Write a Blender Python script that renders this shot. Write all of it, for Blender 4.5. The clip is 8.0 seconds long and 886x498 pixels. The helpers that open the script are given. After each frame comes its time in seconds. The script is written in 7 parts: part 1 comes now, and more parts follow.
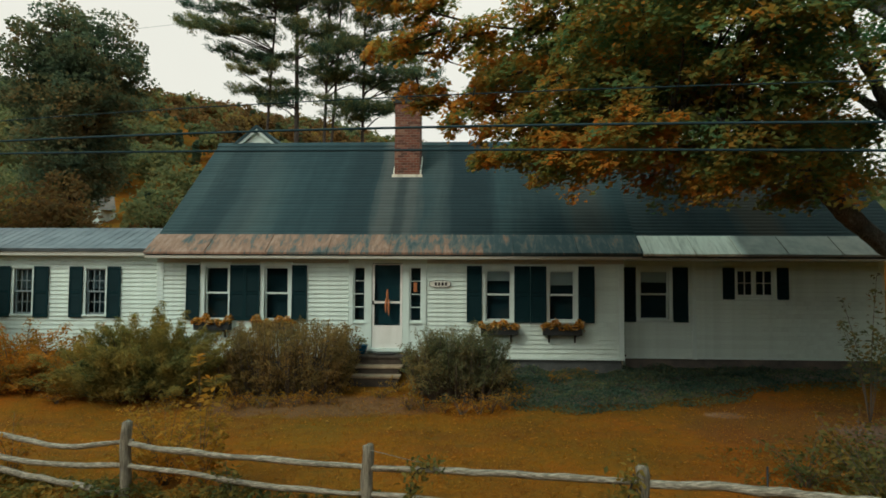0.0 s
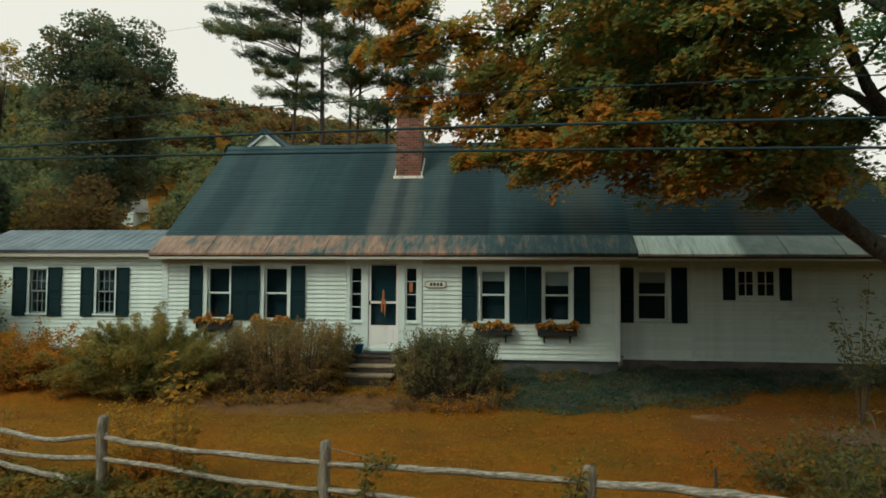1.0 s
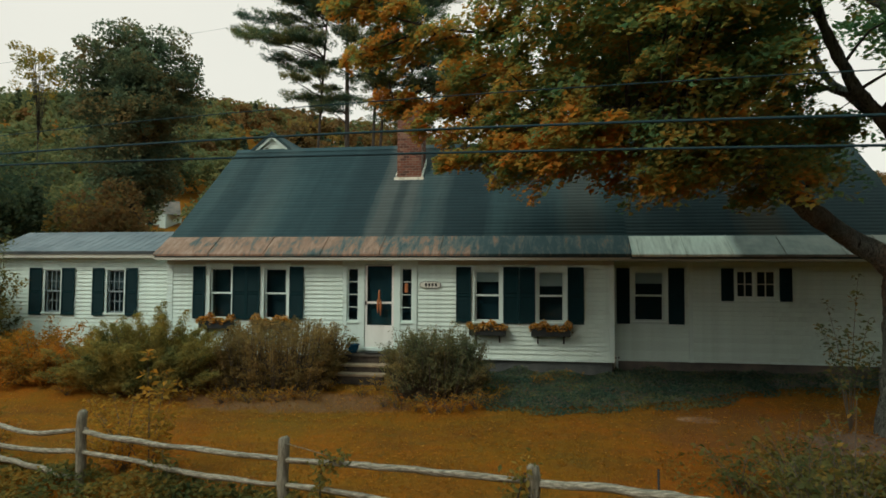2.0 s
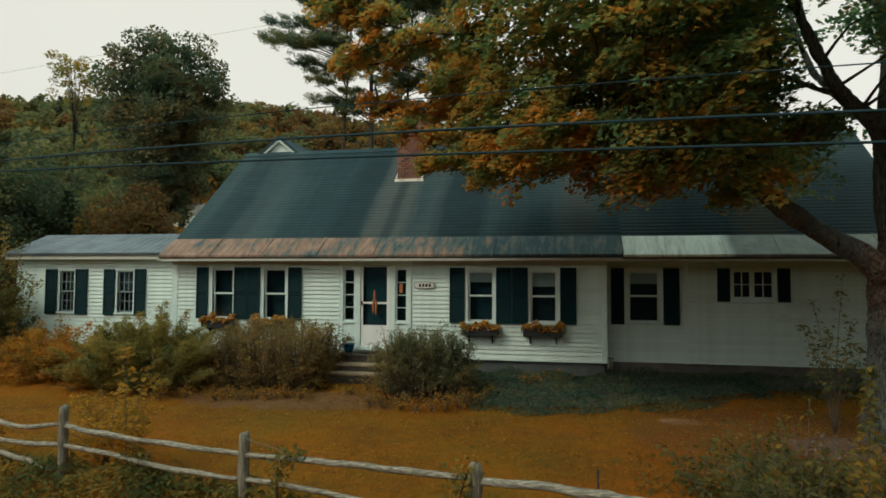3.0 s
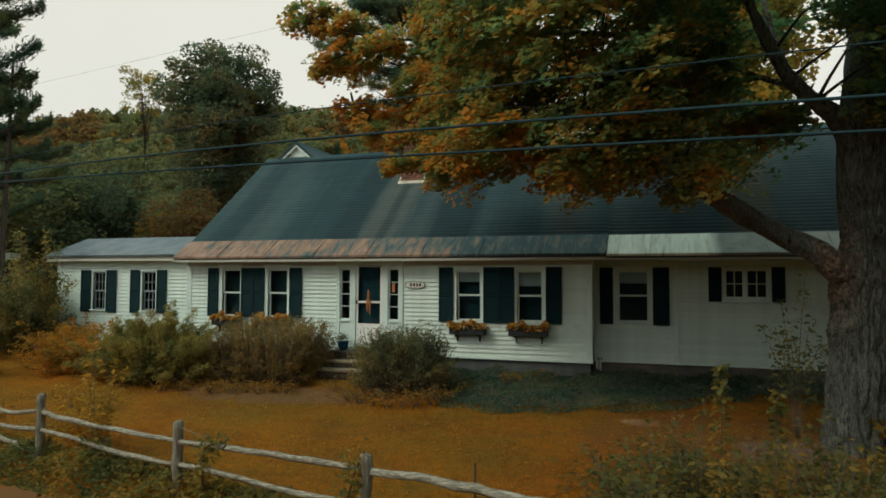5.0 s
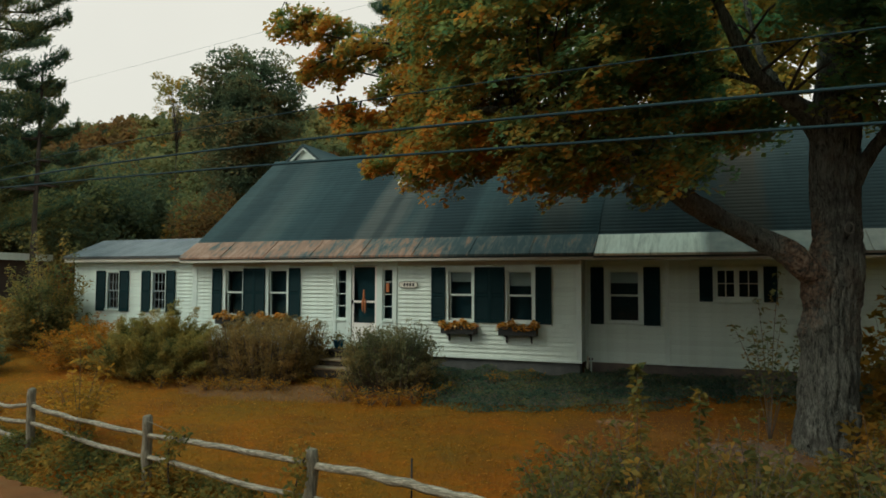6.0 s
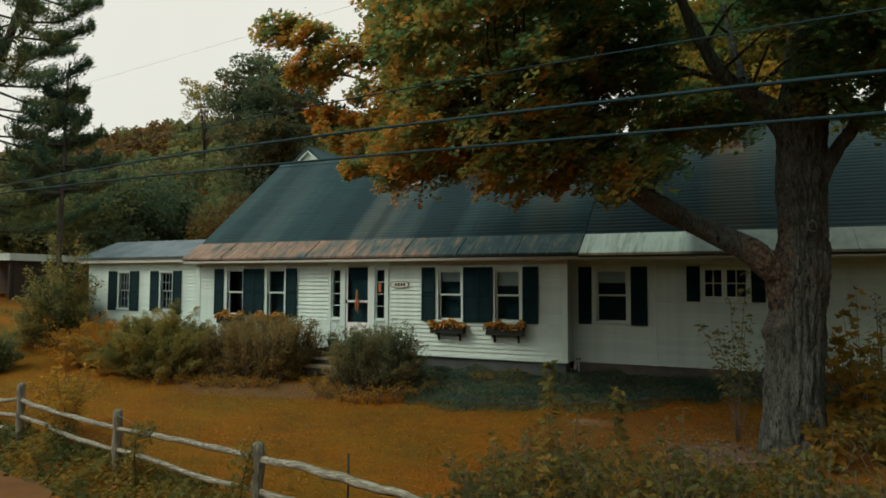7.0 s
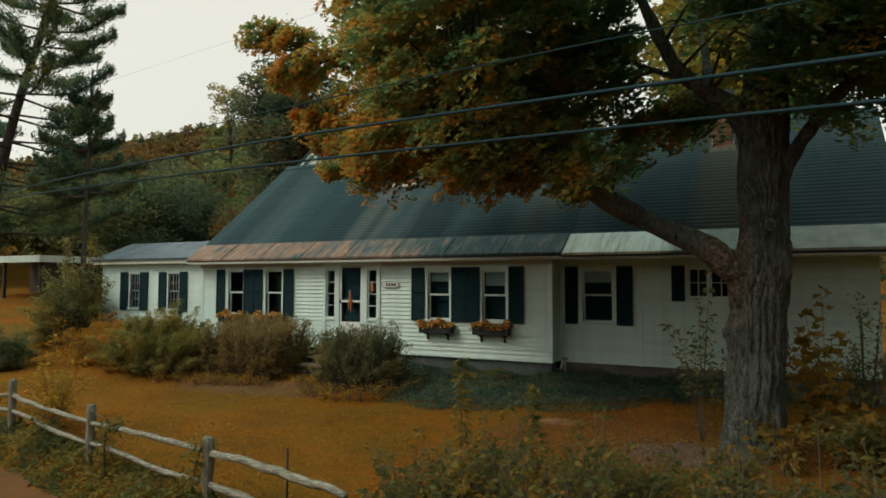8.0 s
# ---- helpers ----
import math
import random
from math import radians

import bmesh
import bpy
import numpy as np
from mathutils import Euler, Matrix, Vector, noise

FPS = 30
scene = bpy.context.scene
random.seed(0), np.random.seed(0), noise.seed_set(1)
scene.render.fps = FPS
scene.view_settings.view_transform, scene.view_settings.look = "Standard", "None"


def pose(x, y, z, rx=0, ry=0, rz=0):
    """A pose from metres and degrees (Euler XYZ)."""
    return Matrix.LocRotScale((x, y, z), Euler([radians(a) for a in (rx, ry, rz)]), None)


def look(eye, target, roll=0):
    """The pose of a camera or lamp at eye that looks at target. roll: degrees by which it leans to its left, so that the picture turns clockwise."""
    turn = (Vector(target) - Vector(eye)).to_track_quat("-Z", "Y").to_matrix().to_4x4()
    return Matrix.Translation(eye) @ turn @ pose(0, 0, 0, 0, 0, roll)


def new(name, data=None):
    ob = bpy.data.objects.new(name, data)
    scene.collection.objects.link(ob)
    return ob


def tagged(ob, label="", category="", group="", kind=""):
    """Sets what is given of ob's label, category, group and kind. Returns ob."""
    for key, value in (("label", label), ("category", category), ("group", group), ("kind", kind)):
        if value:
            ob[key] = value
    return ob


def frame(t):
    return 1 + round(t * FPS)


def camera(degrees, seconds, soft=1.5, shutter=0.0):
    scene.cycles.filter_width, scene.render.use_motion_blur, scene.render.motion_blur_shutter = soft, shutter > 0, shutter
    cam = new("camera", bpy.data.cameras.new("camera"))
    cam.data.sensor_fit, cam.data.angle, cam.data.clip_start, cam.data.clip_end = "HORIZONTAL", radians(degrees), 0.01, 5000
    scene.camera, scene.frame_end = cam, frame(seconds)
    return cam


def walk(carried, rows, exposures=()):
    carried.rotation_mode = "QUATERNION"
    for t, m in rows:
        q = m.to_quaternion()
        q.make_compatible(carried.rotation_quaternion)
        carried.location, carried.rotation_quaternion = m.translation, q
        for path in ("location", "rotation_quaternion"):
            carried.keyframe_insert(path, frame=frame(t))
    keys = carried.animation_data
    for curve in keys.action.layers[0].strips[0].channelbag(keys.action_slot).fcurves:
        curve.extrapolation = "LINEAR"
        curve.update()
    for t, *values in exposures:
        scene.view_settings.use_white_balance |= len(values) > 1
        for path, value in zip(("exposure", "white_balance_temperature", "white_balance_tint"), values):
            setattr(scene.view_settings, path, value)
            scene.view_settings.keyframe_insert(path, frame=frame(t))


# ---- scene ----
cam = camera(68.1, 8.0, soft=1.7)
METRES, EYE, TILT, LEAN, TURN = 8.8, 3.256, 0.0, 0.2, 2.8
ROWS = [
    (0.0, 0.0, 0.0, 0.0, -0.03, 2.81, -0.51),
    (0.5, 0.0568, -0.0048, -0.0003, 1.53, 2.83, -0.53),
    (1.0, 0.1135, -0.009, -0.0002, 3.03, 2.85, -0.53),
    (1.5, 0.1715, -0.0119, 0.0005, 4.57, 2.85, -0.55),
    (3.0, 0.351, -0.0135, 0.0019, 9.16, 2.88, -0.53),
    (3.5, 0.412, -0.011, 0.0018, 10.76, 2.88, -0.52),
    (4.0, 0.4734, -0.0068, 0.0016, 12.38, 2.88, -0.51),
    (4.5, 0.5359, -0.0005, 0.0011, 14.01, 2.88, -0.5),
    (6.0, 0.7285, 0.0294, 0.0002, 18.81, 2.9, -0.45),
    (6.5, 0.7929, 0.0439, -0.0007, 20.31, 2.91, -0.45),
    (7.0, 0.8573, 0.06, -0.0013, 21.8, 2.94, -0.43),
    (7.5, 0.9219, 0.0783, -0.0015, 23.28, 2.95, -0.39),
    (8.0, 0.9876, 0.098, -0.0021, 24.8, 2.97, -0.35),
]
walk(cam, [(t, pose(0, 0, EYE, TILT, LEAN, TURN) @ pose(METRES * x, METRES * y, METRES * z, 90 + pitch, roll, yaw)) for t, x, y, z, yaw, pitch, roll in ROWS],
     exposures=[(0.0, 0.05, 6500, 1.0), (2.0, 0.03, 6500, 1.0), (3.5, -0.04, 6500, 1.0), (6.5, -0.02, 6500, 1.0), (8.0, 0.01, 6500, 1.0)])

# ---- world, sun ----
world = bpy.data.worlds.new("overcast_sky")
scene.world = world
world.use_nodes = True
wn, wl = world.node_tree.nodes, world.node_tree.links
wn.clear()
w_out = wn.new("ShaderNodeOutputWorld")
w_bg = wn.new("ShaderNodeBackground")
w_sky = wn.new("ShaderNodeTexSky")
w_sky.sky_type = "NISHITA"
w_sky.sun_disc = False
w_sky.sun_elevation = radians(43)
w_sky.sun_rotation = radians(219)
w_sky.dust_density = 3.0
w_mix = wn.new("ShaderNodeMix")
w_mix.data_type = "RGBA"
w_tc = wn.new("ShaderNodeTexCoord")
w_sep = wn.new("ShaderNodeSeparateXYZ")
wl.new(w_tc.outputs["Generated"], w_sep.inputs[0])
w_up = wn.new("ShaderNodeMapRange")
w_up.interpolation_type = "SMOOTHSTEP"
w_up.inputs["From Min"].default_value = 0.40
w_up.inputs["From Max"].default_value = 0.95
w_high = wn.new("ShaderNodeMix")
w_high.data_type = "RGBA"
w_high.inputs[7].default_value = (7.3, 11.1, 10.8, 1)
wl.new(w_sep.outputs["Z"], w_up.inputs["Value"])
wl.new(w_up.outputs["Result"], w_high.inputs[0])
w_mix.inputs[0].default_value = 0.80
w_noise = wn.new("ShaderNodeTexNoise")
w_noise.inputs["Scale"].default_value = 1.6
w_noise.inputs["Detail"].default_value = 5.0
w_ramp = wn.new("ShaderNodeValToRGB")
w_ramp.color_ramp.elements[0].position = 0.3
w_ramp.color_ramp.elements[0].color = (9.3, 8.6, 7.8, 1)
w_ramp.color_ramp.elements[1].position = 0.7
w_ramp.color_ramp.elements[1].color = (10.4, 9.7, 8.8, 1)
wl.new(w_noise.outputs["Fac"], w_ramp.inputs["Fac"])
wl.new(w_sky.outputs["Color"], w_mix.inputs[6])
wl.new(w_ramp.outputs["Color"], w_high.inputs[6])
wl.new(w_high.outputs[2], w_mix.inputs[7])
wl.new(w_mix.outputs[2], w_bg.inputs["Color"])
w_bg.inputs["Strength"].default_value = 0.102
wl.new(w_bg.outputs["Background"], w_out.inputs["Surface"])

sun_data = bpy.data.lights.new("sun", "SUN")
sun_data.energy = 1.4
sun_data.angle = radians(22)
sun_data.color = (1.0, 0.93, 0.80)
sun = new("sun", sun_data)
sun.matrix_world = look((-25, -19, 37), (0, 12, 0))


# ---- materials ----
def ramp_colors(node, stops):
    els = node.color_ramp.elements
    while len(els) < len(stops):
        els.new(0.5)
    for el, (p, c) in zip(els, stops):
        el.position = p
        el.color = (*c, 1)


class Mat:
    """Small builder for node materials."""

    def __init__(self, name, rough=0.7, metal=0.0, spec=0.4):
        self.m = bpy.data.materials.new(name)
        self.m.use_nodes = True
        self.n, self.l = self.m.node_tree.nodes, self.m.node_tree.links
        self.b = self.n["Principled BSDF"]
        self.b.inputs["Roughness"].default_value = rough
        self.b.inputs["Metallic"].default_value = metal
        self.b.inputs["Specular IOR Level"].default_value = spec
        self.tc = self.n.new("ShaderNodeTexCoord")

    def coords(self, scale=(1, 1, 1), rot=(0, 0, 0)):
        mp = self.n.new("ShaderNodeMapping")
        mp.inputs["Scale"].default_value = scale
        mp.inputs["Rotation"].default_value = rot
        self.l.new(self.tc.outputs["Object"], mp.inputs["Vector"])
        return mp.outputs["Vector"]

    def noise(self, scale, detail=4.0, rough=0.55, vec=None, dist=0.0):
        t = self.n.new("ShaderNodeTexNoise")
        t.inputs["Scale"].default_value = scale
        t.inputs["Detail"].default_value = detail
        t.inputs["Roughness"].default_value = rough
        t.inputs["Distortion"].default_value = dist
        self.l.new(vec if vec is not None else self.coords(), t.inputs["Vector"])
        return t.outputs["Fac"]

    def ramp(self, fac, stops):
        r = self.n.new("ShaderNodeValToRGB")
        ramp_colors(r, stops)
        self.l.new(fac, r.inputs["Fac"])
        return r.outputs["Color"]

    def mix(self, fac, a, b, mode="MIX"):
        m = self.n.new("ShaderNodeMix")
        m.data_type = "RGBA"
        m.blend_type = mode
        for sock, v in ((m.inputs[0], fac), (m.inputs[6], a), (m.inputs[7], b)):
            if isinstance(v, (int, float)):
                sock.default_value = v
            elif isinstance(v, tuple):
                sock.default_value = (*v, 1)
            else:
                self.l.new(v, sock)
        return m.outputs[2]

    def math(self, op, a, b=0.0):
        m = self.n.new("ShaderNodeMath")
        m.operation = op
        for sock, v in ((m.inputs[0], a), (m.inputs[1], b)):
            if isinstance(v, (int, float)):
                sock.default_value = v
            else:
                self.l.new(v, sock)
        return m.outputs[0]

    def random(self, island=False):
        if island:
            return self.n.new("ShaderNodeNewGeometry").outputs["Random Per Island"]
        return self.n.new("ShaderNodeObjectInfo").outputs["Random"]

    def color(self, c):
        if isinstance(c, tuple):
            self.b.inputs["Base Color"].default_value = (*c, 1)
        else:
            self.l.new(c, self.b.inputs["Base Color"])
        return self

    def rough(self, fac, lo, hi):
        mr = self.n.new("ShaderNodeMapRange")
        mr.inputs["To Min"].default_value = lo
        mr.inputs["To Max"].default_value = hi
        self.l.new(fac, mr.inputs["Value"])
        self.l.new(mr.outputs["Result"], self.b.inputs["Roughness"])
        return self

    def bump(self, height, strength=0.4, distance=0.01):
        bp = self.n.new("ShaderNodeBump")
        bp.inputs["Strength"].default_value = strength
        bp.inputs["Distance"].default_value = distance
        self.l.new(height, bp.inputs["Height"])
        self.l.new(bp.outputs["Normal"], self.b.inputs["Normal"])
        return self


def paint(name, base, dirt, rough=0.55, streak=3.0, spec=0.4):
    k = Mat(name, rough, 0, spec)
    big = k.noise(0.7, 5)
    stain = k.noise(streak, 6, 0.65, k.coords((1, 1, 0.25)))
    c = k.mix(k.math("MULTIPLY", k.math("SUBTRACT", stain, 0.42), 1.6), base, dirt)
    c = k.mix(k.math("MULTIPLY", big, 0.22), c, dirt)
    r = k.math("ADD", k.math("MULTIPLY", k.random(), 0.12), 0.92)
    c = k.mix(1.0, c, k.ramp(r, [(0.0, (0, 0, 0)), (1.0, (1, 1, 1))]), "MULTIPLY")
    k.color(c).bump(k.noise(45, 4), 0.15, 0.004)
    return k.m


M_SIDING = paint("white_clapboard_paint", (0.675, 0.79, 0.74), (0.41, 0.50, 0.46))
M_TRIM = paint("white_trim_paint", (0.69, 0.81, 0.78), (0.45, 0.54, 0.51), 0.45)
M_SHUTTER = paint("dark_shutter_paint", (0.0035, 0.022, 0.028), (0.0075, 0.033, 0.038), 0.62, spec=0.12)
M_DOOR = paint("white_door_paint", (0.80, 0.80, 0.78), (0.6, 0.6, 0.56), 0.35)

def shingle(name, gain, runs, grey=0.0):
    """Weathered shingles; runs: stains down the slope as (x, half width, soft edge, strength, colour)."""
    k = Mat(name, 0.88, 0, 0.25)
    sep = k.n.new("ShaderNodeSeparateXYZ")
    k.l.new(k.tc.outputs["Object"], sep.inputs[0])
    soft = k.noise(0.45, 5, 0.55, k.coords((1, 0.22, 0.22)), 0.3)
    grain = k.noise(60, 3)
    tones = [(0.016, 0.036, 0.044), (0.026, 0.052, 0.060), (0.044, 0.072, 0.076)]
    tones = [tuple(v * (1 - grey) + grey * (0.80 * g + 0.004) for v in (r_, g, b_)) for r_, g, b_ in tones]
    c = k.ramp(soft, [(p, tuple(v * gain for v in t)) for p, t in zip((0.34, 0.50, 0.66), tones)])
    fade = k.noise(2.6, 5, 0.62, k.coords((1, 0.10, 0.10)), 0.3)
    c = k.mix(k.math("MULTIPLY", k.math("MAXIMUM", k.math("SUBTRACT", fade, 0.52), 0.0), 2.0), c, tuple(v * gain for v in (0.014, 0.032, 0.040)))
    wob = k.math("MULTIPLY", k.math("SUBTRACT", k.noise(0.7, 4, 0.55, k.coords((1, 0.5, 0.5))), 0.5), 0.5)
    ragged = k.noise(7.0, 4, 0.6, k.coords((1, 0.07, 0.07)), 0.2)
    for x, half, edge, most, tone in runs:
        off = k.math("ABSOLUTE", k.math("SUBTRACT", k.math("ADD", sep.outputs["X"], wob), x))
        f = k.math("DIVIDE", k.math("SUBTRACT", half + edge, off), edge)
        f = k.math("ADD", f, k.math("MULTIPLY", k.math("SUBTRACT", ragged, 0.5), 1.3))
        f = k.math("MULTIPLY", k.math("MINIMUM", k.math("MAXIMUM", f, 0.0), 1.0), k.math("MULTIPLY", k.math("ADD", soft, 0.45), most))
        c = k.mix(f, c, tone)
    tone = k.ramp(k.random(True), [(0, (0.93, 0.93, 0.93)), (1, (1.07, 1.07, 1.07))])
    c = k.mix(1.0, c, tone, "MULTIPLY")
    k.color(c).bump(grain, 0.4, 0.004)
    return k.m


PALE_RUN, DARK_RUN, BROWN_RUN = (0.080, 0.092, 0.090), (0.014, 0.030, 0.038), (0.085, 0.066, 0.050)
M_SHINGLE = shingle("roof_shingle", 1.12, [(-7.2, 0.28, 0.35, 0.5, DARK_RUN), (-6.3, 0.15, 0.4, 0.22, PALE_RUN), (-3.25, 0.30, 0.35, 0.75, DARK_RUN), (-2.15, 0.45, 0.25, 0.9, PALE_RUN), (-2.1, 0.07, 0.16, 0.6, DARK_RUN),
                                        (-0.95, 0.15, 0.45, 0.30, PALE_RUN), (-0.15, 0.45, 0.35, 0.9, DARK_RUN), (1.7, 0.4, 0.5, 0.5, DARK_RUN), (3.0, 0.3, 0.4, 0.35, BROWN_RUN)])
M_SHINGLE_NEW = shingle("newer_roof_shingle", 1.3, [(7.3, 0.30, 0.35, 0.7, BROWN_RUN), (5.2, 0.4, 0.6, 0.4, DARK_RUN), (8.9, 0.5, 0.6, 0.4, DARK_RUN)], 0.3)

k = Mat("rusty_eave_metal", 0.6, 0.25)
fac = k.noise(6.5, 7, 0.72, k.coords((1, 0.22, 0.22)), 0.5)
wide = k.noise(0.9, 3, 0.5)
along = k.n.new("ShaderNodeSeparateXYZ")
k.l.new(k.tc.outputs["Object"], along.inputs[0])
shift = k.math("MULTIPLY", k.math("ADD", along.outputs["X"], 2.0), -0.020)
fac = k.math("ADD", k.math("ADD", fac, k.math("MULTIPLY", k.math("SUBTRACT", wide, 0.5), 0.5)), shift)
c = k.ramp(fac, [(0.38, (0.036, 0.060, 0.066)), (0.49, (0.100, 0.105, 0.095)), (0.57, (0.22, 0.118, 0.078)), (0.72, (0.31, 0.205, 0.155))])
k.color(c).rough(k.noise(8), 0.5, 0.85).bump(k.noise(12), 0.35, 0.012)
M_RUST = k.m

k = Mat("galvanised_eave_metal", 0.5, 0.15)
c = k.ramp(k.noise(7.0, 6, 0.68, k.coords((1, 0.12, 0.12)), 0.3), [(0.30, (0.42, 0.38, 0.31)), (0.48, (0.72, 0.67, 0.57)), (0.68, (0.88, 0.84, 0.74))])
along = k.n.new("ShaderNodeSeparateXYZ")
k.l.new(k.tc.outputs["Object"], along.inputs[0])
tarnish = k.math("MULTIPLY", k.math("SUBTRACT", along.outputs["X"], 6.25), 3.0)
tarnish = k.math("MINIMUM", k.math("MAXIMUM", tarnish, 0.0), 0.92)
c = k.mix(tarnish, c, k.ramp(k.noise(2.2, 5, 0.6), [(0.35, (0.10, 0.095, 0.082)), (0.65, (0.20, 0.18, 0.148))]))
k.color(c).rough(k.noise(6), 0.4, 0.65).bump(k.noise(14), 0.3, 0.01)
M_GALV = k.m

M_FASCIA = paint("grey_fascia_paint", (0.50, 0.50, 0.44), (0.32, 0.31, 0.27), 0.6)

k = Mat("wing_roof_metal", 0.38, 0.5)
c = k.ramp(k.noise(1.4, 5), [(0.3, (0.10, 0.125, 0.145)), (0.7, (0.20, 0.235, 0.26))])
k.color(c).rough(k.noise(4), 0.3, 0.55)
M_WINGROOF = k.m

k = Mat("chimney_brick", 0.85)
c = k.ramp(k.random(), [(0.0, (0.085, 0.040, 0.030)), (0.45, (0.22, 0.078, 0.048)), (0.75, (0.27, 0.105, 0.066)), (1.0, (0.33, 0.18, 0.12))])
c = k.mix(k.math("MULTIPLY", k.noise(9, 4), 0.6), c, (0.11, 0.055, 0.045))
k.color(c).bump(k.noise(60), 0.5, 0.006)
M_BRICK = k.m

k = Mat("sooty_cap_stone", 0.9)
k.color(k.ramp(k.noise(6, 5), [(0.3, (0.018, 0.024, 0.026)), (0.7, (0.055, 0.060, 0.060))])).bump(k.noise(30), 0.5, 0.01)
M_CAP = k.m

k = Mat("mortar", 0.95)
k.color(k.ramp(k.noise(20), [(0.3, (0.20, 0.16, 0.13)), (0.7, (0.32, 0.27, 0.23))])).bump(k.noise(80), 0.5, 0.004)
M_MORTAR = k.m

k = Mat("foundation_stone", 0.9)
c = k.ramp(k.noise(1.6, 6, 0.65), [(0.3, (0.085, 0.082, 0.080)), (0.55, (0.17, 0.145, 0.125)), (0.75, (0.25, 0.175, 0.14))])
k.color(c).bump(k.noise(14, 5), 0.6, 0.02)
M_FOUND = k.m

k = Mat("slate_foundation_parging", 0.9)
k.color(k.ramp(k.noise(1.8, 6, 0.65), [(0.3, (0.050, 0.058, 0.062)), (0.7, (0.115, 0.122, 0.120))])).bump(k.noise(14, 5), 0.6, 0.02)
M_PARGE = k.m

k = Mat("step_riser_stone", 0.95)
k.color(k.ramp(k.noise(5, 6, 0.65), [(0.3, (0.030, 0.024, 0.020)), (0.7, (0.085, 0.065, 0.05))])).bump(k.noise(20, 5), 0.6, 0.02)
M_RISER = k.m

k = Mat("step_stone", 0.9)
k.color(k.ramp(k.noise(4, 6, 0.65), [(0.3, (0.18, 0.130, 0.085)), (0.7, (0.42, 0.315, 0.21))])).bump(k.noise(25, 5), 0.5, 0.01)
M_STEP = k.m

k = Mat("window_glass", 0.03)
k.n.remove(k.b)
gl = k.n.new("ShaderNodeBsdfGlossy")
gl.inputs["Roughness"].default_value = 0.03
tr = k.n.new("ShaderNodeBsdfTransparent")
tr.inputs["Color"].default_value = (0.75, 0.82, 0.84, 1)
fr = k.n.new("ShaderNodeFresnel")
fr.inputs["IOR"].default_value = 1.5
ms = k.n.new("ShaderNodeMixShader")
k.l.new(fr.outputs[0], ms.inputs[0])
k.l.new(tr.outputs[0], ms.inputs[1])
k.l.new(gl.outputs[0], ms.inputs[2])
k.l.new(ms.outputs[0], k.n["Material Output"].inputs["Surface"])
M_GLASS = k.m

M_INSIDE = Mat("dark_interior", 0.9).color((0.040, 0.125, 0.145)).m
k = Mat("roller_shade", 0.85)
k.color(k.ramp(k.noise(3), [(0.3, (0.78, 0.80, 0.74)), (0.7, (0.86, 0.87, 0.82))]))
M_SHADE = k.m
M_CURTAIN = Mat("grey_curtain", 0.9).color((0.10, 0.15, 0.17)).m
M_IRON = Mat("black_iron", 0.5, 0.7).color((0.02, 0.02, 0.022)).m
M_PLANTER = paint("dark_planter_paint", (0.012, 0.016, 0.018), (0.03, 0.03, 0.03), 0.6)
M_BLUEPOT = Mat("blue_glaze", 0.25).color((0.015, 0.10, 0.19)).m
M_CORN = Mat("dried_corn", 0.7).color((0.42, 0.15, 0.06)).m
M_SIGN = Mat("sign_board_paint", 0.5).color((0.66, 0.66, 0.60)).m
M_INK = Mat("dark_sign_paint", 0.6).color((0.02, 0.02, 0.022)).m
M_MUNTIN = Mat("grey_sash_paint", 0.5).color((0.20, 0.25, 0.27)).m

k = Mat("weathered_rail_wood", 0.85)
g = k.noise(5, 6, 0.65, k.coords((1, 9, 9)))
c = k.ramp(g, [(0.32, (0.075, 0.066, 0.052)), (0.48, (0.22, 0.19, 0.145)), (0.64, (0.48, 0.42, 0.34))])
c = k.mix(k.math("MULTIPLY", k.noise(7, 4), 0.35), c, (0.16, 0.15, 0.11))
k.color(c).bump(g, 0.8, 0.015)
M_RAIL = k.m

k = Mat("weathered_post_wood", 0.85)
g = k.noise(5, 6, 0.65, k.coords((9, 9, 1)))
c = k.ramp(g, [(0.30, (0.055, 0.048, 0.038)), (0.5, (0.18, 0.155, 0.115)), (0.70, (0.34, 0.295, 0.225))])
k.color(c).bump(g, 0.8, 0.015)
M_POST = k.m

k = Mat("maple_bark", 0.92, 0, 0.2)
g = k.noise(5.6, 9, 0.76, k.coords((4.6, 4.6, 0.75)), 1.0)
fine = k.noise(30, 5, 0.7, k.coords((2, 2, 0.5)))
gg = k.math("ADD", k.math("MULTIPLY", g, 0.72), k.math("MULTIPLY", fine, 0.28))
c = k.ramp(gg, [(0.39, (0.012, 0.014, 0.014)), (0.47, (0.085, 0.090, 0.080)), (0.60, (0.245, 0.25, 0.222))])
patchy = k.noise(1.1, 5, 0.65, None, 0.4)
c = k.mix(k.math("MULTIPLY", k.math("MAXIMUM", k.math("SUBTRACT", patchy, 0.50), 0.0), 2.8), c, (0.150, 0.098, 0.068))
c = k.mix(k.math("MULTIPLY", k.math("MAXIMUM", k.math("SUBTRACT", k.noise(2.1, 5, 0.65), 0.50), 0.0), 3.0), c, (0.24, 0.25, 0.22))
c = k.mix(k.math("MULTIPLY", k.math("MAXIMUM", k.math("SUBTRACT", 0.46, g), 0.0), 7.0), c, (0.008, 0.011, 0.011))
c = k.mix(k.math("MINIMUM", k.math("MULTIPLY", k.math("MAXIMUM", k.math("SUBTRACT", k.noise(0.75, 6, 0.7, None, 0.6), 0.50), 0.0), 4.5), 0.75), c, (0.050, 0.048, 0.044))
at = k.n.new("ShaderNodeSeparateXYZ")
